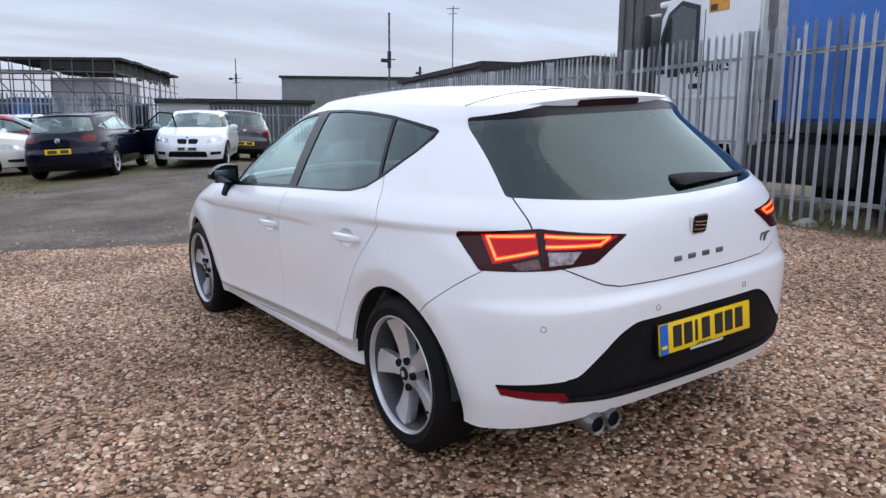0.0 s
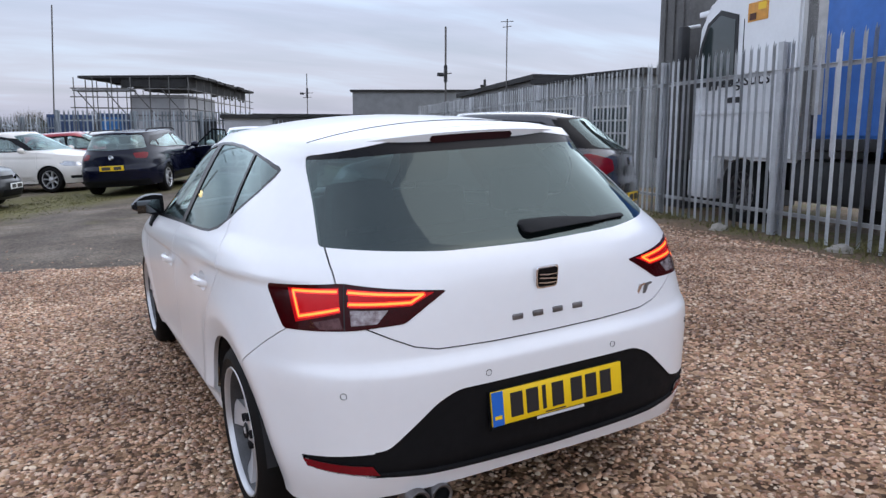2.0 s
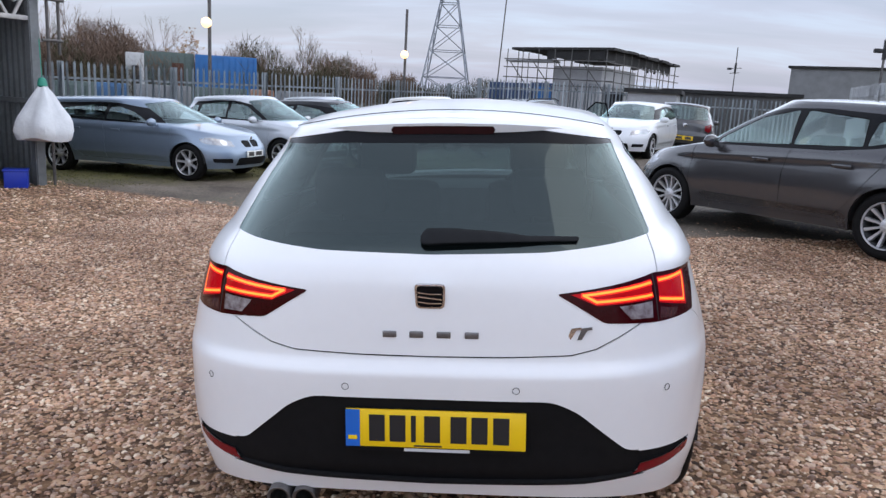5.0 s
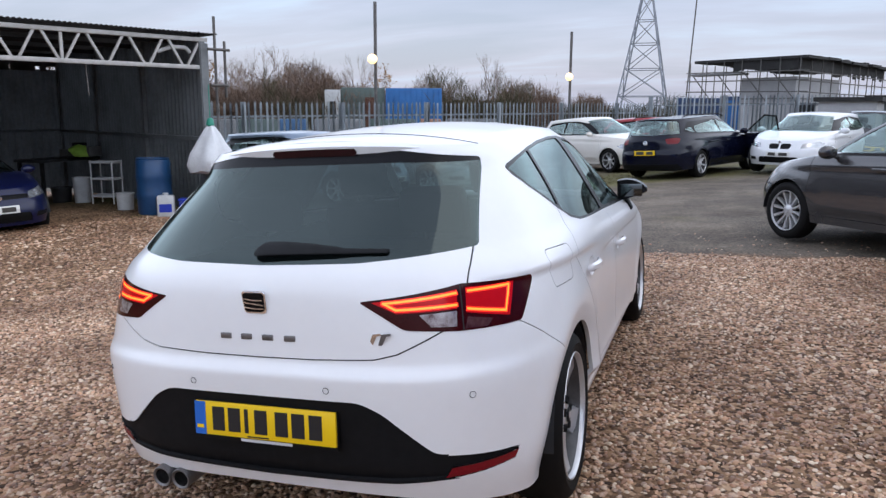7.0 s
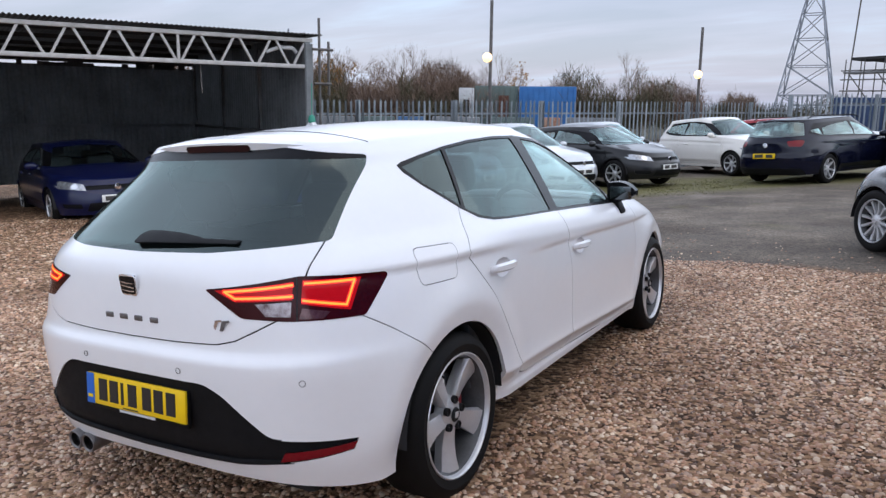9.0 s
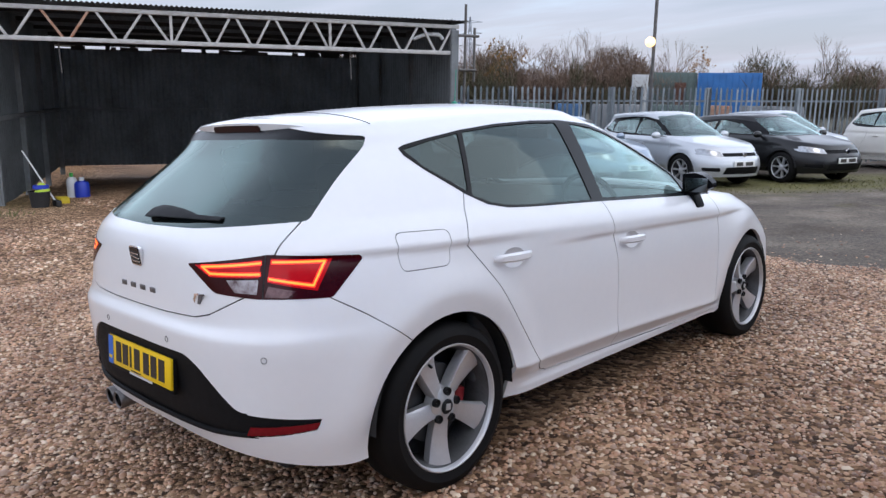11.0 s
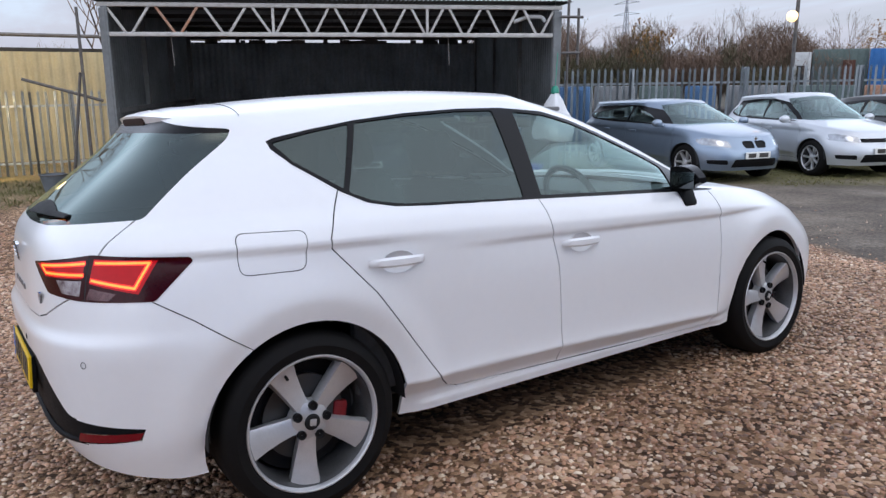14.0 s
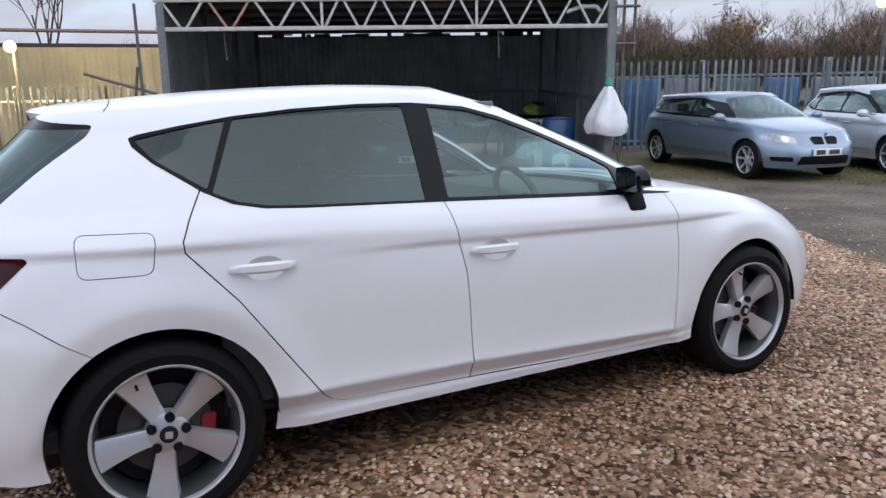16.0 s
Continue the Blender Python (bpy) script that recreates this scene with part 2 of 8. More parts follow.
def tab(table):
    xs, ys = zip(*table)
    xs, ys = np.array(xs, float), np.array(ys, float)

    def f(x):
        # smooth interpolation with monotone tangents
        x = np.clip(np.asarray(x, float), xs[0], xs[-1])
        h, d = np.diff(xs), np.diff(ys) / np.diff(xs)
        m = np.zeros(len(xs))
        m[0], m[-1] = d[0], d[-1]
        for i in range(1, len(xs) - 1):
            m[i] = 0 if d[i - 1] * d[i] <= 0 else 2 * d[i - 1] * d[i] / (d[i - 1] + d[i])
        i = np.clip(np.searchsorted(xs, x) - 1, 0, len(xs) - 2)
        t = (x - xs[i]) / h[i]
        return ((2 * t**3 - 3 * t**2 + 1) * ys[i] + (t**3 - 2 * t**2 + t) * h[i] * m[i] + (-2 * t**3 + 3 * t**2) * ys[i + 1] + (t**3 - t**2) * h[i] * m[i + 1])
    return f


# the yard climbs gently from the shed side to the fence side
SLOPE = 3.3


def ground_z(x, y):
    t, u = min(1, max(0, (x - 3.8) / 2.7)), min(1, max(0, (-9.5 - x) / 7.0))
    return 0.30 * math.tanh(x / 4.9) - 0.15 * t * t * (3 - 2 * t) - 0.36 * u * u * (3 - 2 * u)


def on_yard(x, y, heading, sink=0.0):
    """Pose of a vehicle whose rear axle stands at x, y on the yard, all wheels on the ground. heading: degrees, 0 looks to +y, positive to the left."""
    fx, fy = -math.sin(radians(heading)), math.cos(radians(heading))
    z0, z1 = ground_z(x, y), ground_z(x + 2.6 * fx, y + 2.6 * fy)
    f = Vector((fx, fy, (z1 - z0) / 2.6)).normalized()
    right = Vector((fy, -fx, (ground_z(x + 0.75 * fy, y - 0.75 * fx) - ground_z(x - 0.75 * fy, y + 0.75 * fx)) / 1.5)).normalized()
    n = right.cross(f).normalized()
    right = f.cross(n)
    return Matrix.Translation((x, y, z0 - sink)) @ Matrix((right, f, n)).transposed().to_4x4()


# ---- vehicle bodies ----
def outline(W, yr, yf, y0, y1, nr, nf, counts):
    """Half a plan outline, rear middle to side to front middle, evenly spaced within its three stretches."""
    t = np.linspace(0, math.pi / 2, 260)
    s, c = np.sin(t), np.cos(t)
    rear = np.stack([W * s ** (2 / nr), y0 - (y0 - yr) * c ** (2 / nr)], 1)
    front = np.stack([W * c ** (2 / nf), y1 + (yf - y1) * s ** (2 / nf)], 1)
    side = np.stack([np.full(60, W), np.linspace(y0, y1, 60)], 1)
    out = []
    for k, (pts, n) in enumerate(zip((rear, side, front), counts)):
        d = np.concatenate([[0], np.cumsum(np.hypot(*np.diff(pts, axis=0).T))])
        u = np.linspace(0, d[-1], n + 1)
        q = np.stack([np.interp(u, d, pts[:, 0]), np.interp(u, d, pts[:, 1])], 1)
        out.append(q if k == 0 else q[1:])
    return np.concatenate(out)


def shell(sp):
    """The closed outer skin of a car as one bmesh with its own smooth normals stored, from section tables."""
    counts, nl, ng = sp["counts"], sp["nl"], sp["ng"]
    zt, ze, zb = tab(sp["belt"]), tab(sp["rail"]), sp["bottom"]
    T = {k: tab(sp[k]) for k in ("w", "yr", "yf", "y0", "y1", "nr", "nf", "gw", "gyr", "gyf", "gy0", "gy1", "gnr", "gnf")}
    z0 = 0.2
    zn = sp["z_nom"]
    rows = []
    for v in np.linspace(0, 1, nl + 1):
        z = z0 + v * (zn - z0)
        o = outline(*(float(T[k](z)) for k in ("w", "yr", "yf", "y0", "y1", "nr", "nf")), counts)
        x, y = o[:, 0], o[:, 1]
        zz = z + v**2 * (zt(y) - zn) + (1 - v) ** 3 * (zb(x, y) - z0)
        rows.append(np.stack([x, y, zz], 1))
    top = rows[-1]
    for v in np.linspace(0, 1, ng + 1)[1:]:
        o = outline(*(float(T[k](v)) for k in ("gw", "gyr", "gyf", "gy0", "gy1", "gnr", "gnf")), counts)
        x, y = o[:, 0], o[:, 1]
        wt = float(T["gw"](1.0))
        zz = zt(y) + v * (ze(y) - zt(y)) + v**3 * sp["crown"] * np.clip(1 - (x / wt) ** 2, 0, 1)
        # the belt edge flows into the panes over the first rows
        rows.append(np.stack([x, y, zz], 1))
    grid = np.stack(rows)
    if "shape" in sp:
        grid = sp["shape"](grid, nl)
    nr_, nc = grid.shape[:2]
    verts, faces = [tuple(p) for p in grid.reshape(-1, 3)], []
    for i in range(nr_ - 1):
        for j in range(nc - 1):
            a = i * nc + j
            faces.append((a, a + 1, a + nc + 1, a + nc))
    # roof: rows of the top ring run in to the middle
    def cap(ring, js, base, f):
        k = 8
        idx = {}
        for j in js:
            for q in range(k + 1):
                x, y, z = ring[j]
                fr = 1 - q / k
                if q == 0:
                    idx[j, q] = base + j
                else:
                    verts.append((x * fr, y, f(x, x * fr, y, z)))
                    idx[j, q] = len(verts) - 1
        for j in js[:-1]:
            for q in range(k):
                faces.append((idx[j, q], idx[j + 1, q], idx[j + 1, q + 1], idx[j, q + 1]))
    wt = float(T["gw"](1.0))
    cap(grid[-1], list(range(0, nc)), (nr_ - 1) * nc, lambda x0, x, y, z: float(ze(y)) + sp["crown"] * max(0, 1 - (x / wt) ** 2) * (1 - 0.0 * x0))
    hood = [j for j in range(nc) if grid[nl][j][1] > sp["cowl"]]
    wb = sp["hood_w"]
    cap(grid[nl], hood, nl * nc, lambda x0, x, y, z: z + sp["hood_crown"] * max(0, (x0**2 - x**2)) / wb**2)
    n = len(verts)
    verts += [(-x, y, z) for x, y, z in verts]
    faces += [tuple(n + i for i in reversed(f)) for f in faces]
    bm = bmesh.new()
    bv = [bm.verts.new(p) for p in verts]
    for f in faces:
        try:
            bm.faces.new([bv[i] for i in f])
        except ValueError:
            pass
    bmesh.ops.remove_doubles(bm, verts=bm.verts, dist=2e-4)
    bmesh.ops.dissolve_degenerate(bm, edges=bm.edges, dist=1e-5)
    bm.normal_update()
    nl_ = bm.verts.layers.float_vector.new("n0")
    for q in bm.verts:
        q[nl_] = q.normal
    bm.faces.layers.int.new("piece")
    return bm


def inside(p, poly):
    c, n = False, len(poly)
    for i in range(n):
        (x1, y1), (x2, y2) = poly[i], poly[i - 1]
        if (y1 > p[1]) != (y2 > p[1]) and p[0] < (x2 - x1) * (p[1] - y1) / (y2 - y1) + x1:
            c = not c
    return c


SIDE = (0, 1)  # seen along x
REAR = (1, 0)  # seen along y
DIAG = (0.70711, 0.70711)


def carve(bm, poly, along, piece, keep, only=None):
    """Cuts the outline poly, given as (a, z) with a measured along a level direction, into the skin where keep() holds, and marks what lies in it."""
    lay = bm.faces.layers.int["piece"]
    ax, ay = along
    a0, a1 = min(p[0] for p in poly), max(p[0] for p in poly)
    b0, b1 = min(p[1] for p in poly), max(p[1] for p in poly)
    pad = 0.05

    def flat(co):
        return co.x * ax + co.y * ay, co.z
    near = []
    for f in bm.faces:
        c = f.calc_center_median()
        a, b = flat(c)
        if a0 - pad < a < a1 + pad and b0 - pad < b < b1 + pad and keep(c, f.normal):
            near.append(f)
    for i in range(len(poly)):
        p, q = poly[i - 1], poly[i]
        lo, hi = (min(p[0], q[0]), min(p[1], q[1])), (max(p[0], q[0]), max(p[1], q[1]))
        pick = []
        for f in near:
            fa = [flat(v.co) for v in f.verts]
            if min(t[0] for t in fa) <= hi[0] + 1e-4 and max(t[0] for t in fa) >= lo[0] - 1e-4 and min(t[1] for t in fa) <= hi[1] + 1e-4 and max(t[1] for t in fa) >= lo[1] - 1e-4:
                pick.append(f)
        if not pick:
            continue
        d = (q[0] - p[0], q[1] - p[1])
        no = Vector((d[1] * ax, d[1] * ay, -d[0]))
        if no.length < 1e-7:
            continue
        geom = list({v for f in pick for v in f.verts}) + list({e for f in pick for e in f.edges}) + pick
        r = bmesh.ops.bisect_plane(bm, geom=geom, plane_co=Vector((p[0] * ax, p[0] * ay, p[1])), plane_no=no.normalized(), dist=2e-5)
        seen = set(near)
        near += [g for g in r["geom"] if isinstance(g, bmesh.types.BMFace) and g not in seen]
        near = [f for f in near if f.is_valid]
    for f in near:
        c = f.calc_center_median()
        if inside(flat(c), poly) and (only is None or f[lay] in only):
            f[lay] = piece


def stroke(line, w):
    """Thin quads along a line of points."""
    out = []
    for (x0, y0), (x1, y1) in zip(line[:-1], line[1:]):
        d = math.hypot(x1 - x0, y1 - y0)
        nx, ny = -(y1 - y0) / d * w / 2, (x1 - x0) / d * w / 2
        ex, ey = (x1 - x0) / d * w * 0.4, (y1 - y0) / d * w * 0.4
        out.append([(x0 - ex + nx, y0 - ey + ny), (x0 - ex - nx, y0 - ey - ny), (x1 + ex - nx, y1 + ey - ny), (x1 + ex + nx, y1 + ey + ny)])
    return out


def rounded(pts, r, n=4):
    """The outline with its corners rounded."""
    out = []
    for i in range(len(pts)):
        p, a, b = Vector(pts[i]), Vector(pts[i - 1]), Vector(pts[(i + 1) % len(pts)])
        ra = min(r, (a - p).length * 0.45, (b - p).length * 0.45)
        s, t = p + (a - p).normalized() * ra, p + (b - p).normalized() * ra
        for k in range(n + 1):
            u = k / n
            out.append(tuple(s * (1 - u) ** 2 + p * 2 * u * (1 - u) + t * u * u))
    return out


def circle(cx, cy, r, n=40):
    return [(cx + r * math.cos(2 * math.pi * i / n), cy + r * math.sin(2 * math.pi * i / n)) for i in range(n)]


def pieces(bm, number, want=None, rim=0.0, inset=0.0, name="panel"):
    """The mesh of the marked faces, with smooth normals of the whole skin and its edges turned inwards by rim."""
    lay, n0 = bm.faces.layers.int["piece"], bm.verts.layers.float_vector["n0"]
    fs = [f for f in bm.faces if f[lay] == number and (want is None or want(f.calc_center_median()))]
    if not fs:
        return None
    chosen, idx, verts, norms, faces = set(fs), {}, [], [], []
    for f in fs:
        q = []
        for v in f.verts:
            if v not in idx:
                idx[v] = len(verts)
                n = Vector(v[n0]).normalized()
                verts.append(tuple(v.co - n * inset))
                norms.append(tuple(n))
            q.append(idx[v])
        faces.append(q)
    if rim:
        for e in {e for f in fs for e in f.edges}:
            lf = [f for f in e.link_faces if f in chosen]
            if len(lf) != 1:
                continue
            a, b = e.verts
            lv = list(lf[0].verts)
            if lv[(lv.index(a) + 1) % len(lv)] is not b:
                a, b = b, a
            k = len(verts)
            for v in (a, b):
                n = Vector(v[n0]).normalized()
                verts.append(tuple(v.co - n * inset))
            for v in (b, a):
                n = Vector(v[n0]).normalized()
                verts.append(tuple(v.co - n * (inset + rim)))
            norms += [(0, 0, 0)] * 4
            faces.append([k + 1, k, k + 3, k + 2])
    me = bpy.data.meshes.new(name)
    me.from_pydata(verts, [], faces)
    me.shade_smooth()
    me.normals_split_custom_set_from_vertices(norms)
    return me


def wheel(R, rim, width, style, parent_name="wheel", tyre_mat=None, alloy=None, caliper=None):
    """One road wheel about the origin, outer face to +x."""
    alloy = alloy or M_ALLOY
    w = empty(parent_name, "", "")
    h = width / 2
    tyre = lathe([(rim - 0.006, h * 0.80), (rim + 0.004, h * 0.97), (rim + 0.03, h * 1.02), (R - 0.045, h * 1.03), (R - 0.018, h * 0.93), (R - 0.004, h * 0.78), (R, h * 0.55), (R, -h * 0.55), (R - 0.02, -h * 0.95), (rim, -h)], 64)
    part("tyre", tyre, M_RUBBER, w)
    part("rim", lathe([(rim + 0.001, h * 0.95), (rim - 0.001, h * 0.985), (rim - 0.005, h * 0.985), (rim - 0.010, h * 0.93), (rim - 0.012, h * 0.80)], 64), alloy, w)
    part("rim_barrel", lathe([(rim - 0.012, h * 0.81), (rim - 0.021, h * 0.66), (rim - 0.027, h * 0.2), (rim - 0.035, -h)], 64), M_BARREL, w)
    # a near-black disc closes the wheel as painted shade behind the spokes
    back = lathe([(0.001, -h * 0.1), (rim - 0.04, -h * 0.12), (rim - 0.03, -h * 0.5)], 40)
    part("spoke_gap_shade", back, M_SHADE_CAP_BLACK, w)
    if caliper:
        disc = lathe([(0.001, 0.012), (0.15, 0.012), (0.15, -0.012)], 40)
        part("brake_disc", disc, M_DISC, w)
        cb = boxed(-0.012, 0.022, -0.165, -0.11, -0.045, 0.065, 0.012)
        part("brake_caliper", cb, M_CALIPER, w, "red painted caliper")
    n = {"five": 5, "ten": 12, "multi": 7}[style]
    face = h * 0.72
    for i in range(n):
        bm = bmesh.new()
        if style == "five":
            prof = [(0.03, 0.028), (0.075, 0.031), (0.12, 0.037), (0.17, 0.046), (rim - 0.012, 0.059)]
        elif style == "ten":
            prof = [(0.03, 0.010), (0.09, 0.012), (rim - 0.012, 0.019)]
        else:
            prof = [(0.03, 0.018), (0.09, 0.016), (rim - 0.012, 0.022)]
        rows = []
        for k, (r, hw) in enumerate(prof):
            f = r / rim
            x1 = face - 0.016 * math.sin(f * math.pi) + 0.008 * f
            if style == "five":
                # a broad face falling away from a ridge near one edge, with a chamfer on the other
                sect = ((x1 - 0.016, -hw), (x1 + 0.001, -hw * 0.80), (x1 - 0.007, hw * 0.62), (x1 - 0.014, hw), (x1 - 0.05, hw * 0.86), (x1 - 0.05, -hw * 0.86))
            else:
                sect = ((x1 - 0.010, -hw), (x1, -hw * 0.72), (x1 + 0.0015, hw * 0.72), (x1 - 0.010, hw), (x1 - 0.05, hw * 0.8), (x1 - 0.05, -hw * 0.8))
            rows.append([bm.verts.new((xx, yy, r)) for xx, yy in sect])
        for a, b in zip(rows[:-1], rows[1:]):
            for j in range(6):
                bm.faces.new((a[j], a[(j + 1) % 6], b[(j + 1) % 6], b[j]))
        bm.faces.new(rows[-1]), bm.faces.new(list(reversed(rows[0])))
        bmesh.ops.recalc_face_normals(bm, faces=bm.faces)
        bmesh.ops.transform(bm, matrix=Matrix.Rotation(2 * math.pi * i / n, 4, "X"), verts=bm.verts)
        part("spoke", bm, alloy, w)
    hub = lathe([(0.001, face + 0.002), (0.040, face - 0.001), (0.066, face - 0.014), (0.072, face - 0.05)], 32)
    part("hub", hub, alloy, w)
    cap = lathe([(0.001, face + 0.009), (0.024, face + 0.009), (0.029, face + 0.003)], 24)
    part("hub_cap", cap, M_SHADE_CAP_BLACK if style == "five" else alloy, w)
    if style == "five":
        for i in range(5):
            t = 2 * math.pi * (i + 0.5) / 5
            bm = lathe([(0.001, face - 0.002), (0.012, face - 0.002), (0.013, face + 0.0045), (0.0155, face + 0.005), (0.016, face - 0.01)], 14)
            bmesh.ops.translate(bm, vec=(0, 0.056 * math.sin(t), 0.056 * math.cos(t)), verts=bm.verts)
            part("wheel_bolt", bm, M_SHADE_CAP_BLACK, w)
        bm = boxed(face + 0.0085, face + 0.0115, -0.012, 0.012, -0.012, 0.012, 0.002)
        part("cap_emblem", bm, M_ALLOY, w)
        bm = tubed((face - 0.02, 0.11, -0.17), (face + 0.01, 0.105, -0.155), r=0.005, segs=8)
        part("valve", bm, M_BLACK_PLASTIC, w)
    return w


def fix_wheel(car, w, x, y, z, flip, spin):
    m = Matrix.Translation((x, y, z)) @ Matrix.Rotation(math.pi if flip else 0, 4, "Z") @ Matrix.Rotation(radians(spin), 4, "X")
    w.parent = car
    w.matrix_basis = m


def arch_liner(y, z, r, x_in, x_out):
    """A dark half drum behind a wheel opening."""
    bm = bmesh.new()
    n, rings = 24, []
    for x in (x_in, x_out):
        rings.append([bm.verts.new((x, y + r * math.cos(t), z + r * math.sin(t))) for t in np.linspace(0.0, math.pi, n)])
    for i in range(n - 1):
        bm.faces.new((rings[0][i], rings[0][i + 1], rings[1][i + 1], rings[1][i]))
    bm.faces.new(rings[0])
    return bm


# the white hatchback: section tables, metres from the rear axle on the ground
def main_car_bottom(x, y):
    rear = 0.222 + 0.050 * np.clip(1 - (np.abs(x) / 0.80) ** 4, 0, 1)
    return np.where(y < -0.2, rear, np.where(y > 2.8, 0.19, 0.238))


def main_car_shape(g, nl):
    """Creases, undercut shoulders and flared arches pressed into the side."""
    x, y, z = g[..., 0], g[..., 1], g[..., 2]
    side = smoothstep(0.55, 0.80, x)
    c1 = np.interp(y, [-0.55, 0.44, 0.9], [0.942, 0.909, 0.880])
    c2 = np.interp(y, [0.5, 1.06, 2.15, 2.7], [0.855, 0.841, 0.807, 0.812])
    a1 = 0.015 * smoothstep(-0.75, -0.45, y) * (1 - smoothstep(0.15, 0.60, y))
    a2 = 0.012 * smoothstep(0.50, 1.0, y) * (1 - smoothstep(2.25, 2.65, y))

    def under(c, w):
        t = (c - z) / w
        return np.where(t < 0, 0, np.where(t < 0.22, t / 0.22, np.clip(1 - (t - 0.22) / 3.2, 0, 1) ** 2))
    d = -a1 * under(c1, 0.085) - a2 * under(c2, 0.06)
    cl = np.interp(y, [0.5, 1.11, 2.17], [0.374, 0.361, 0.312])
    band = smoothstep(0.16, 0.32, y) * (1 - smoothstep(2.12, 2.25, y))
    d += band * (-0.40 * np.clip(cl - z, 0, 0.06) + 0.017 * np.exp(-np.abs(z - cl) / 0.055))
    # sill step under the doors
    d += smoothstep(0.38, 0.5, y) * (1 - smoothstep(2.2, 2.3, y)) * 0.010 * (1 - smoothstep(0.268, 0.286, z))
    for cy in (0.0, 2.64):
        r = np.hypot(y - cy, z - 0.312)
        d += 0.013 * (1 - smoothstep(0.43, 0.56, r)) * smoothstep(0.24, 0.42, z) - 0.30 * np.clip(0.432 - r, 0, 0.09) * 0.8
    g[..., 0] = x + d * side
    return g


MAIN_CAR = dict(
    counts=(46, 104, 30), nl=78, ng=26, z_nom=1.0, bottom=main_car_bottom, shape=main_car_shape, crown=0.055, hood_crown=0.052, hood_w=0.86, cowl=2.2,
    belt=[(-0.85, 1.012), (-0.55, 1.028), (0.0, 1.035), (0.3, 1.03), (1.03, 0.985), (2.14, 0.925), (2.5, 0.895), (2.9, 0.815), (3.2, 0.74), (3.5, 0.66)],
    rail=[(-0.4, 1.312), (0.0, 1.350), (0.4, 1.376), (0.85, 1.388), (1.3, 1.374), (1.7, 1.353), (2.6, 1.33)],
    w=[(0.2, 0.858), (0.3, 0.872), (0.5, 0.888), (0.75, 0.897), (0.88, 0.896), (0.94, 0.880), (1.0, 0.842)],
    yr=[(0.2, -0.700), (0.28, -0.728), (0.34, -0.745), (0.45, -0.752), (0.61, -0.764), (0.655, -0.766), (0.70, -0.745), (0.80, -0.738), (0.90, -0.727), (0.95, -0.712), (1.0, -0.672)],
    yf=[(0.2, 3.40), (0.3, 3.50), (0.5, 3.53), (0.7, 3.48), (0.85, 3.41), (1.0, 3.3)],
    y0=[(0.2, 0.25), (0.6, 0.3), (0.75, 0.5), (0.9, 0.85), (1.0, 1.2)],
    y1=[(0.2, 2.2), (0.6, 2.2), (0.9, 1.8), (1.0, 1.55)],
    nr=[(0.2, 4.0), (0.6, 4.0), (0.9, 3.9), (1.0, 3.8)],
    nf=[(0.2, 3.2), (0.6, 3.0), (1.0, 2.8)],
    gw=[(0.0, 0.842), (0.3, 0.775), (0.6, 0.703), (0.85, 0.635), (1.0, 0.572)],
    gyr=[(0.0, -0.672), (0.5, -0.465), (1.0, -0.25)],
    gyf=[(0.0, 2.52), (0.5, 2.03), (0.85, 1.60), (1.0, 1.26)],
    gy0=[(0.0, 1.2), (1.0, 1.0)], gy1=[(0.0, 1.45), (1.0, 1.05)],
    gnr=[(0.0, 3.8), (0.5, 4.35), (0.75, 4.6), (1.0, 6.8)], gnf=[(0.0, 3.0), (1.0, 3.0)])


CUPS = ((0.343, 0.826), (1.225, 0.786))


def mirrored(poly):
    return [(-a, b) for a, b in reversed(poly)]


